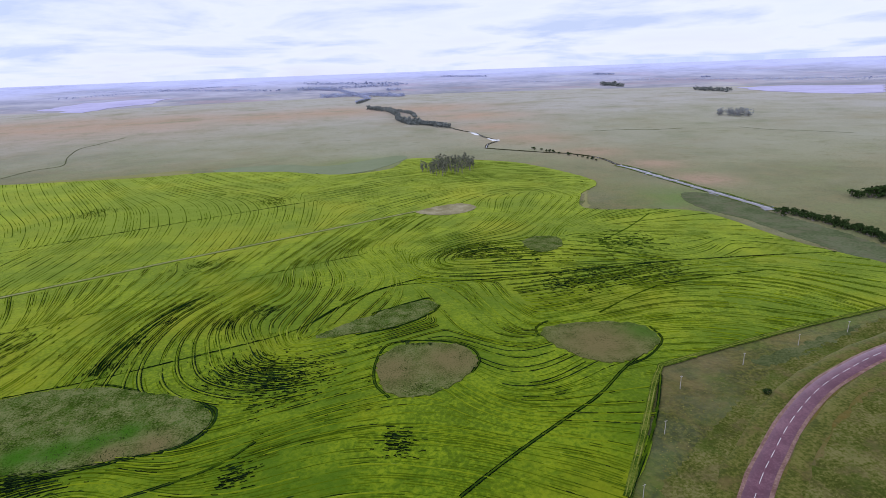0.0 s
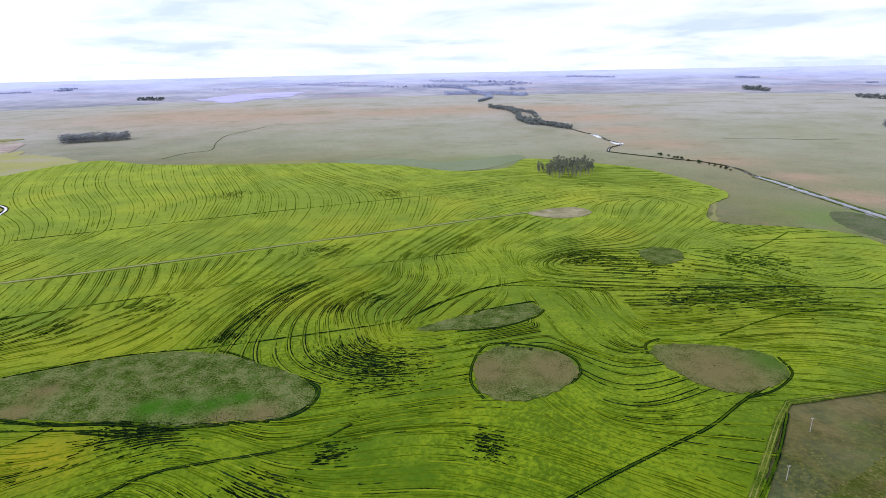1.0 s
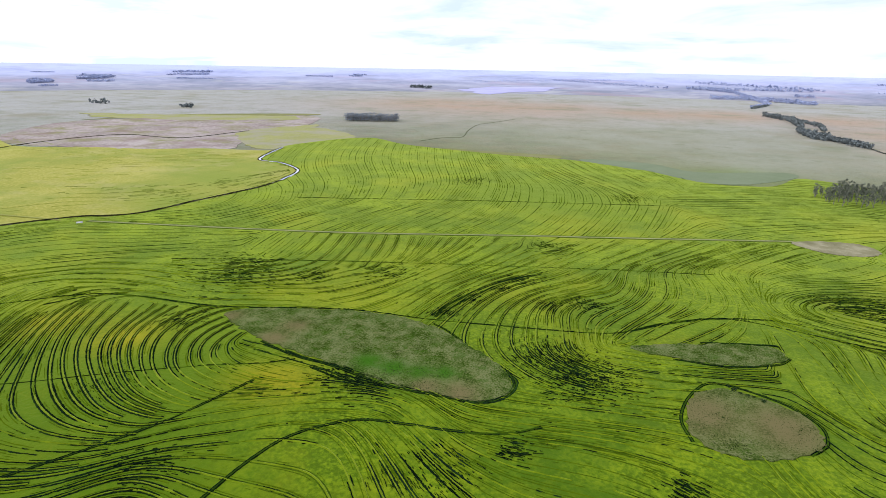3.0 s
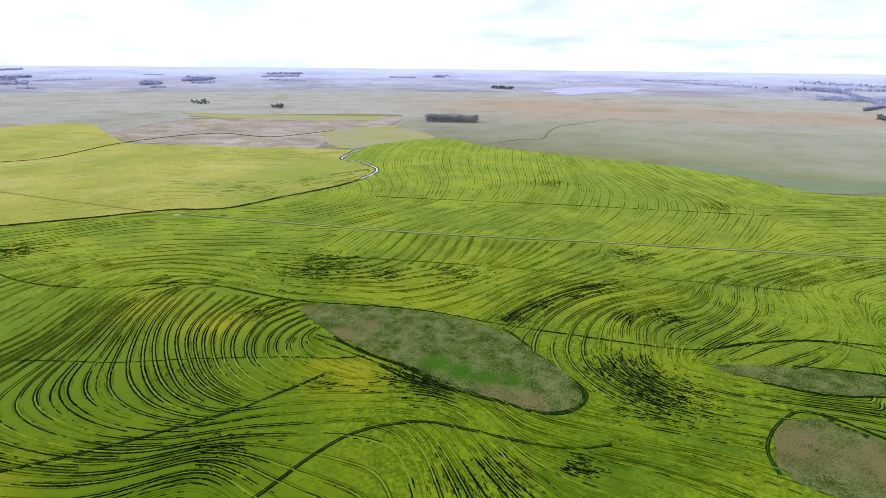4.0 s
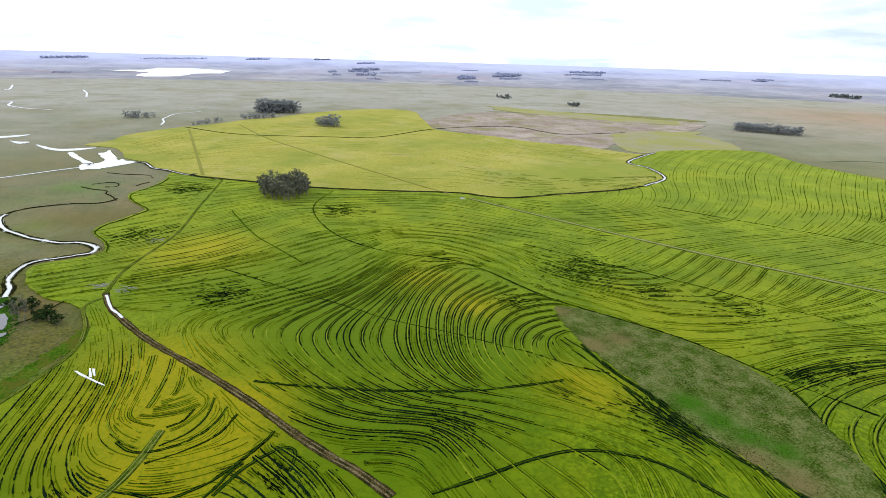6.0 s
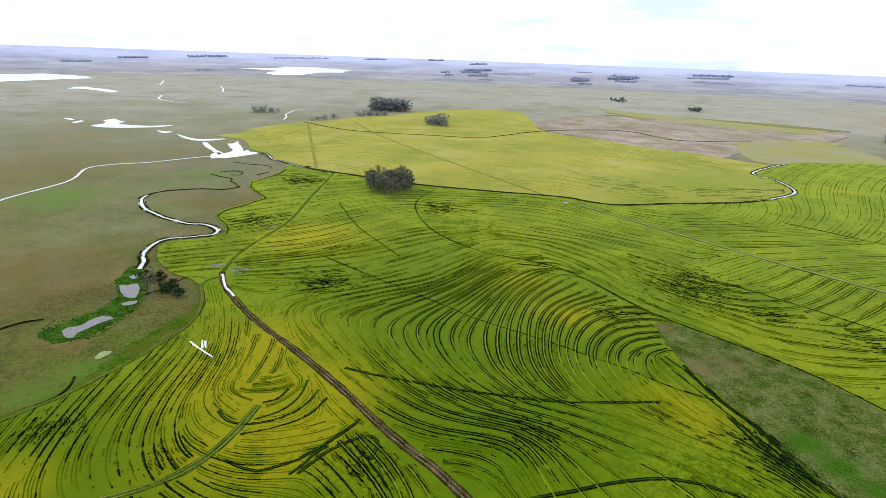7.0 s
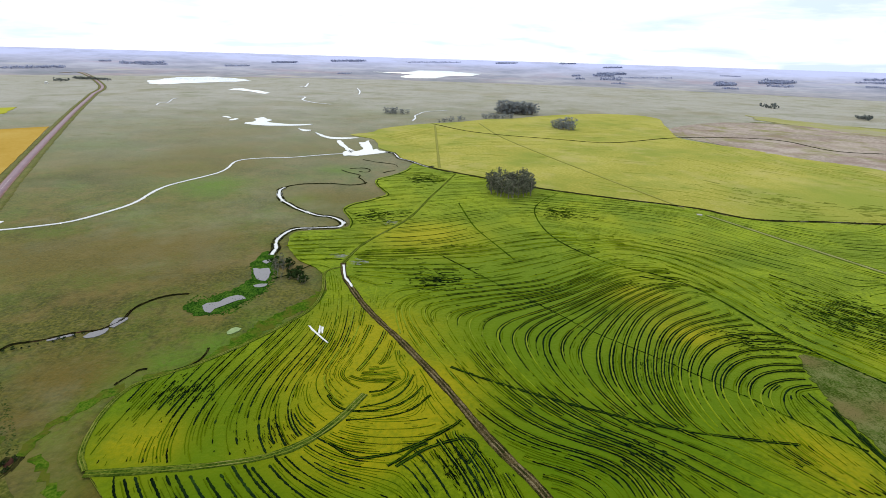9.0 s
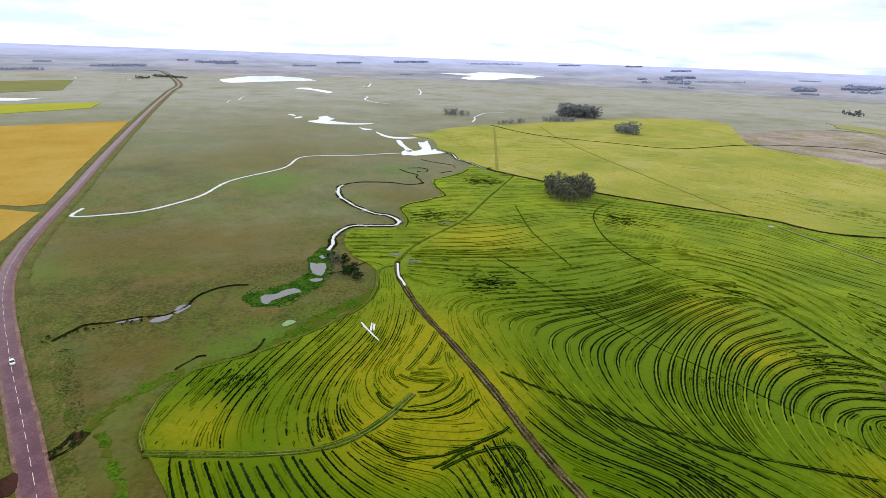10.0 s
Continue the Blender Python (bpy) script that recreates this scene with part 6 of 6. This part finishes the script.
for x, y, r in WEED_PATCHES:
    away = max(1.0, math.hypot(x, y) / 260)
    for _ in range(min(800, int(r * r * (2.0 if math.hypot(x, y) < 300 else 1.0)) + 40)):
        q = (x + row_rng.gauss(0, 0.95) * r, y + row_rng.gauss(0, 0.95) * r)
        if row_field.is_free(*q):
            g = row_field.at(*q)
            an = 0.5 * math.atan2(g[1], g[0]) + row_rng.gauss(0, 0.07)
            reach = row_rng.choice((0.25, 0.45, 0.7, 1.1, 1.7)) * away
            step = np.array((math.cos(an), math.sin(an))) * reach
            line = np.array([np.array(q) + step * k for k in (-1, -0.5, 0, 0.5, 1)])
            home = dark_rows if row_rng.random() < (0.95 if away < 1.2 else 0.45) else mid_rows
            home.add(line, row_rng.uniform(0.09, 0.22) * away ** 0.3, 0.30, 1.0, row_rng)
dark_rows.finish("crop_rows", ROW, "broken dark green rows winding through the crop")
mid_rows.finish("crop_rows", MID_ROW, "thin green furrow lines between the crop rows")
furrows.finish("crop_furrows", FAINT, "faint darker furrows in the crop")

wet_rows = Rows()
for x, y, r, many in ((-321, -19, 4.2, 34), (-310, -7.5, 4.2, 34), (-392, 8, 5.0, 30)):
    for _ in range(many):
        q = np.array((x + row_rng.gauss(0, 0.6) * r, y + row_rng.gauss(0, 0.6) * r))
        g = row_field.at(*q)
        an = 0.5 * math.atan2(g[1], g[0]) + row_rng.gauss(0, 0.1)
        step = np.array((math.cos(an), math.sin(an))) * row_rng.uniform(0.3, 1.5)
        wet_rows.add(np.array([q + step * k for k in (-1, -0.5, 0, 0.5, 1)]), row_rng.uniform(0.2, 0.5), 0.06, 1.0, row_rng, base=0.62)
wet_rows.finish("wet_patches", WETSOIL, "pale wet soil showing between drowned rows")

yellow_rows = Rows()
ra, rb = resample(YELLOW_GUIDE_LOW, 240), resample(YELLOW_GUIDE_HIGH, 240)
for k in range(34):
    f = (k + row_rng.uniform(-0.3, 0.3)) / 34
    line = ra * (1 - f) + rb * f
    line = line + np.array([(noise.noise((q[0] / 60, q[1] / 60, 2.0)), noise.noise((q[0] / 60, q[1] / 60, 7.0))) for q in line]) * 6
    yellow_rows.add(line, 1.1, 0.15, 0.44, row_rng, base=0.36, clump=90.0, fray=40.0)
green_rows = Rows()
for k in range(26):
    f = 0.015 + 0.0075 * k
    line = (ra * (1 - f) + rb * f)[165 - 2 * k:236]
    green_rows.add(line, 0.8, 0.15, 0.40, row_rng, base=0.40, clump=22.0, fray=9.0)
green_rows.finish("crop_rows", FAINT, "green rows near the canal bend in the ripening crop")
yellow_rows.finish("crop_rows", FADED, "faint green rows in the ripening crop")


# ---------- water ----------
def stream(name, pts, width, mat, label, banks=True, up=0.62, wobble=0.35):
    line = smooth_line(pts, max(2.0, width * 0.4))
    rng = random.Random(int(width * 10) + len(pts))
    ob = ribbon(name, line, width, up, mat, label, "stream", rag=width * wobble * (0.85 if banks else 0.35), seed=len(pts), vary=0.75 if width < 1.2 else 0.40 if banks or width > 5.5 else 0.15)
    if banks:
        tang = np.gradient(line, axis=0)
        side = np.stack([-tang[:, 1], tang[:, 0]], 1)
        side /= np.linalg.norm(side, axis=1)[:, None] + 1e-9
        fine_line = resample([tuple(q) for q in line[::2]] + [tuple(line[-1])], max(8, int(np.hypot(*np.diff(line, axis=0).T).sum() / 0.9))) if width < 4 else line
        tang = np.gradient(fine_line, axis=0)
        side = np.stack([-tang[:, 1], tang[:, 0]], 1)
        side /= np.linalg.norm(side, axis=1)[:, None] + 1e-9
        for s in (-1, 1):
            bank = Rows()
            thick = 0.22 if width < 1.1 else 0.65 if width < 4 else 1.3
            for k in (-0.25, 0.15, 0.6, 1.1)[:4 if width > 1.1 else 2]:
                bank.add(fine_line + side * s * (width * 0.5 + k), thick, 0.3, 0.70 - 0.18 * abs(k), rng, base=up - 0.04, clump=9, fray=2.2)
            b = mesh_object("bank", bank.verts, bank.faces, REEDS if width < 4 else GRASSY, ob)
    return ob


for args in STREAMS:
    stream(*args)
for name, pts, mat, up, step, label in POOLS:
    sheet(name, pts, mat, up, step, label, "pool", 0.4, 0, 0.1 if step < 2 else 0.16 * step, smooth=name == "pool")

# ---------- road ----------
road_line = smooth_line(ROAD, 6.0)
road = ribbon("road", road_line, 8.8, 0.20, SHOULDER, "two-lane reddish asphalt road with gravel shoulders", "road", crown=0.06, rag=0.15)
ribbon("carriageway", road_line, 6.6, 0.30, TARMAC, parent=road, crown=0.07)
marks = smooth_line(ROAD, 1.0)
near = [i for i in range(len(marks) - 6) if math.hypot(*marks[i]) < 620]
for i in near[::8]:
    seg = marks[i:i + 6]
    ribbon("lane_mark", seg, 0.15, 0.40, PAINT, parent=road)
for i, s in ((0, -1), (1, 1)):
    tang = np.gradient(road_line, axis=0)
    side = np.stack([-tang[:, 1], tang[:, 0]], 1)
    side /= np.linalg.norm(side, axis=1)[:, None] + 1e-9
    verge = ribbon("verge", road_line + side * s * 7.6, 6.0, 0.06, VERGE, "green grass verge along the road", "verge", rag=0.8, seed=i)


# ---------- trees ----------
def leaf_clump(verts, faces, rng, c, r, count, size):
    for _ in range(count):
        d = Vector((rng.gauss(0, 1), rng.gauss(0, 1), rng.gauss(0, 0.8))).normalized()
        p = c + d * r * rng.uniform(0.55, 1.0)
        u = Vector((rng.uniform(-1, 1), rng.uniform(-1, 1), rng.uniform(-1, 1))).normalized()
        v = d.cross(u).normalized() if d.cross(u).length > 0.1 else Vector((1, 0, 0))
        u = v.cross(d)
        s = size * rng.uniform(0.6, 1.3)
        o = len(verts)
        verts += [p + u * s, p + v * s * 0.7, p - u * s, p - v * s * 0.7 + d * s * 0.3]
        faces.append((o, o + 1, o + 2, o + 3))


def limb(verts, faces, a, b, ra, rb, sides=6):
    d = (b - a).normalized()
    u = d.orthogonal().normalized()
    v = d.cross(u)
    o = len(verts)
    for p, r in ((a, ra), (a.lerp(b, 0.5) + u * ra * 0.4, (ra + rb) / 2), (b, rb)):
        for k in range(sides):
            an = 2 * math.pi * k / sides
            verts.append(p + (u * math.cos(an) + v * math.sin(an)) * r)
    for j in (0, 1):
        for k in range(sides):
            k2 = (k + 1) % sides
            faces.append((o + j * sides + k, o + j * sides + k2, o + (j + 1) * sides + k2, o + (j + 1) * sides + k))
    faces.append(tuple(o + 2 * sides + k for k in range(sides)))


def tree_mould(seed, height, spread, low, clumps, label, leaf=None):
    """A eucalyptus: tapered trunk, forking limbs and a crown of loose leaf clumps with gaps."""
    rng = random.Random(seed)
    base = new("tree")
    tv, tf, cv, cf = [], [], [], []
    top = Vector((rng.uniform(-0.6, 0.6), rng.uniform(-0.6, 0.6), height * 0.72))
    limb(tv, tf, Vector((0, 0, -0.4)), top, height * 0.022, height * 0.008, 7)
    for k in range(clumps):
        f = low + (1 - low) * (k + rng.random()) / clumps
        an = rng.uniform(0, 6.283)
        reach = spread * rng.uniform(0.25, 1.0) * math.sqrt(max(0.05, 1 - abs(2 * f - low - 1) ** 2.2 * 0.8))
        c = Vector((math.cos(an) * reach, math.sin(an) * reach, height * f))
        start = top * min(0.95, f * 0.95)
        limb(tv, tf, start, start.lerp(c, 0.85), height * 0.006, height * 0.002, 4)
        r = height * rng.uniform(0.055, 0.10)
        leaf_clump(cv, cf, rng, c, r, 26, height * 0.026)
    mesh_object("trunk", tv, tf, BARK, base)
    mesh_object("crown", cv, cf, leaf or LEAF, base)
    return tagged(base, label, "tree", kind="thing")


def bush_mould(seed, label):
    rng = random.Random(seed)
    base = new("bush")
    sv, sf, cv, cf = [], [], [], []
    for k in range(9):
        an, reach = rng.uniform(0, 6.283), rng.uniform(0.05, 0.55)
        c = Vector((math.cos(an) * reach, math.sin(an) * reach, rng.uniform(0.25, 0.8)))
        limb(sv, sf, Vector((c.x * 0.15, c.y * 0.15, -0.1)), c, 0.03, 0.012, 4)
        leaf_clump(cv, cf, rng, c, rng.uniform(0.16, 0.28), 26, 0.085)
    mesh_object("stem", sv, sf, BARK, base)
    mesh_object("crown", cv, cf, SHRUB, base)
    return tagged(base, label, "bush", kind="thing")


TALL = [tree_mould(11 + k, 20.0, 2.9 + 0.5 * k, 0.26, 22, "tall grey-green eucalyptus with a pale trunk") for k in range(4)]
BROAD = [tree_mould(71 + k, 20.0, 5.6 + 0.8 * k, 0.12, 26, "broad eucalyptus of a distant copse, blue-grey haze in its leaf colour", HAZED_CROWN) for k in range(3)]
THIN = [tree_mould(31 + k, 16.0, 3.4, 0.42, 11, "thin greyish eucalyptus with a bare pale trunk") for k in range(3)]
BUSH = [bush_mould(51 + k, "dense dark green shrub") for k in range(3)]
spare = set(TALL + BROAD + THIN + BUSH)


def plant(mould, x, y, height, turn, group):
    p, s = lay(x, y, 0.02 + 0.0003 * math.hypot(x, y))
    h = 1.0 if mould in BUSH else 16.0 if mould in THIN else 20.0
    k = height / h * s
    m = Matrix.LocRotScale(p, Euler((0, 0, turn)), None)
    wide = 1.9 if mould in BROAD else 1.25
    mould.scale = (k * wide, k * wide, k)
    made = copy_thing(mould, m)
    tagged(made, group=group)
    return made


FAR_COPSES = []
tree_rng = random.Random(77)
for group, count, height, pts, moulds, lift_up in GROVES:
    ring = [tuple(q) for q in pts]
    if math.hypot(*pts[0]) > 1500:
        FAR_COPSES.append((pts[0], pts[2], height))
        continue
    xs, ys = [q[0] for q in ring], [q[1] for q in ring]
    placed, tries = [], 0
    gap = 0.6 * math.sqrt(max(1.0, (max(xs) - min(xs)) * (max(ys) - min(ys)) * 0.6) / count)
    while len(placed) < count and tries < 4000:
        tries += 1
        q = (tree_rng.uniform(min(xs), max(xs)), tree_rng.uniform(min(ys), max(ys)))
        if not inside(q, ring) or any(math.hypot(q[0] - r[0], q[1] - r[1]) < gap for r in placed):
            continue
        placed.append(q)
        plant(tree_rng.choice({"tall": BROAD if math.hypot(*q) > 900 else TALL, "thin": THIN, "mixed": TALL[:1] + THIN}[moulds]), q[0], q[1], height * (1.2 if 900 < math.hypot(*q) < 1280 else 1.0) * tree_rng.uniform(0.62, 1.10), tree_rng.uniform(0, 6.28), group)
for group, count, height, pts, spread in HEDGES:
    line = resample(pts, count)
    for q in line:
        plant(tree_rng.choice(BUSH), q[0] + tree_rng.gauss(0, spread), q[1] + tree_rng.gauss(0, spread), height * tree_rng.uniform(0.6, 1.25), tree_rng.uniform(0, 6.28), group)
for mould in spare:
    for o in (*mould.children_recursive, mould):
        bpy.data.objects.remove(o)


def far_woods(rows, mat, label):
    """Far belts of trees as one mesh of many small leafy tops."""
    rng = random.Random(9)
    verts, faces = [], []
    for a, b, h in rows:
        a, b = np.array(a, float), np.array(b, float)
        n = max(6, int(np.hypot(*(b - a)) / (h * 0.30)))
        for k in range(min(n, 60)):
            q = a + (b - a) * (k + rng.random()) / min(n, 60)
            q = q * (1 + rng.uniform(0, 0.02))
            p, s = lay(q[0], q[1], 0.0)
            hh = h * s * rng.uniform(0.6, 1.1)
            for _ in range(3):
                c = p + Vector((rng.uniform(-0.5, 0.5) * hh, rng.uniform(-0.5, 0.5) * hh, hh * rng.uniform(0.2, 0.75)))
                leaf_clump(verts, faces, rng, c, hh * 0.3, 9, hh * 0.2)
    tagged(mesh_object("far_woods", verts, faces, mat), label, "woods", kind="stuff")


far_woods([r for r in FAR_WOODS if math.hypot(*r[0]) > 2200], HAZED_LEAF, "belts of woodland far across the plain, blue-grey haze in their colour")
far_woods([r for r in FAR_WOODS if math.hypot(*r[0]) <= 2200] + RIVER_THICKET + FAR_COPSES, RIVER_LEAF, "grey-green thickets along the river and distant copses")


# ---------- small things ----------
def box(bm, lo, hi, bevel=0.0):
    lo, hi = Vector(lo), Vector(hi)
    r = bmesh.ops.create_cube(bm, size=1.0, matrix=Matrix.Translation((lo + hi) / 2) @ Matrix.Diagonal((*(hi - lo), 1)))
    if bevel:
        bmesh.ops.bevel(bm, geom=[e for e in bm.edges if all(v in r["verts"] for v in e.verts)], offset=bevel, segments=2, affect="EDGES")


def pole(x, y):
    base = tagged(new("utility_pole"), "slim pale concrete utility pole on the grass verge", "pole", "poles along the road", "thing")
    base.location = (x, y, 0)
    bm = bmesh.new()
    bmesh.ops.create_cone(bm, cap_ends=True, segments=10, radius1=0.15, radius2=0.09, depth=5.6, matrix=Matrix.Translation((0, 0, 2.7)))
    part("shaft", bm, TIMBER, base)
    bm = bmesh.new()
    box(bm, (-0.5, -0.05, 5.1), (0.5, 0.05, 5.2), 0.02)
    part("crossarm", bm, TIMBER, base)
    for dx in (-0.42, 0.0, 0.42):
        bm = bmesh.new()
        bmesh.ops.create_cone(bm, cap_ends=True, segments=8, radius1=0.06, radius2=0.03, depth=0.2, matrix=Matrix.Translation((dx, 0, 5.29)))
        part("insulator", bm, WHITE, base)


for x, y in POLES:
    pole(x, y)


def car(x, y, heading):
    base = tagged(new("car"), "small white hatchback car on the asphalt road", "car", kind="thing")
    base.matrix_world = pose(x, y, 0.34, 0, 0, heading)
    bm = bmesh.new()
    box(bm, (-0.86, -2.0, 0.28), (0.86, 2.0, 0.86), 0.12)
    part("body", bm, WHITE, base)
    bm = bmesh.new()
    vs = [bm.verts.new(v) for v in ((-0.78, -1.7, 0.85), (0.78, -1.7, 0.85), (0.78, 0.95, 0.85), (-0.78, 0.95, 0.85), (-0.62, -1.35, 1.45), (0.62, -1.35, 1.45), (0.62, 0.25, 1.45), (-0.62, 0.25, 1.45))]
    for f in ((0, 1, 5, 4), (1, 2, 6, 5), (2, 3, 7, 6), (3, 0, 4, 7)):
        bm.faces.new([vs[k] for k in f])
    part("window", bm, GLASS, base, "dark side and end windows")
    bm = bmesh.new()
    box(bm, (-0.64, -1.38, 1.43), (0.64, 0.3, 1.50), 0.03)
    part("roof", bm, WHITE, base)
    for dx in (-0.8, 0.8):
        for dy in (-1.25, 1.3):
            bm = bmesh.new()
            bmesh.ops.create_cone(bm, cap_ends=True, segments=16, radius1=0.31, radius2=0.31, depth=0.2, matrix=Matrix.Translation((dx, dy, 0.31)) @ Matrix.Rotation(math.pi / 2, 4, "Y"))
            wheel = part("wheel", bm, TYRE, base)
            bm = bmesh.new()
            bmesh.ops.create_cone(bm, cap_ends=True, segments=12, radius1=0.19, radius2=0.17, depth=0.03, matrix=Matrix.Translation((dx * 1.13, dy, 0.31)) @ Matrix.Rotation(math.pi / 2, 4, "Y"))
            part("rim", bm, TIN, wheel, "pale metal wheel rim")
    for dx in (-0.6, 0.6):
        bm = bmesh.new()
        box(bm, (dx - 0.16, 1.96, 0.58), (dx + 0.16, 2.02, 0.72), 0.01)
        part("headlight", bm, GLASS, base)


car(*CAR)


def culvert(x, y, turn):
    base = tagged(new("culvert"), "pale concrete culvert where the track crosses the canal", "culvert", kind="thing")
    base.matrix_world = pose(x, y, 0.5, 0, 0, turn)
    bm = bmesh.new()
    box(bm, (-2.0, -1.8, 0.0), (2.0, 1.8, 0.25), 0.05)
    part("deck", bm, CONCRETE, base)
    for s in (-1, 1):
        bm = bmesh.new()
        box(bm, (-2.2, s * 1.9 - 0.15, -0.4), (2.2, s * 1.9 + 0.15, 0.5), 0.04)
        part("headwall", bm, CONCRETE, base)


culvert(*CULVERT)


def house(x, y, turn, w, d, label):
    base = tagged(new("house"), label, "house", kind="thing")
    p, s = lay(x, y, 0.6)
    base.matrix_world = Matrix.LocRotScale(p, Euler((0, 0, radians(turn))), (s, s, s))
    bm = bmesh.new()
    box(bm, (-w, -d, -0.8), (w, d, 3.2), 0.05)
    part("wall", bm, WHITE, base)
    bm = bmesh.new()
    vs = [bm.verts.new(v) for v in ((-w - 0.5, -d - 0.5, 3.1), (w + 0.5, -d - 0.5, 3.1), (w + 0.5, d + 0.5, 3.1), (-w - 0.5, d + 0.5, 3.1), (-w - 0.5, 0, 5.6), (w + 0.5, 0, 5.6))]
    for f in ((0, 1, 5, 4), (2, 3, 4, 5), (1, 2, 5), (3, 0, 4), (3, 2, 1, 0)):
        bm.faces.new([vs[k] for k in f])
    part("roof", bm, TIN, base, "pale tin roof")
    for k in (-0.55, 0.0, 0.55):
        bm = bmesh.new()
        box(bm, (k * w - 0.6, -d - 0.06, 0.8 if k else 0.0), (k * w + 0.6, -d + 0.02, 2.2))
        part("window" if k else "door", bm, GLASS, base)


for args in HOUSES:
    house(*args)
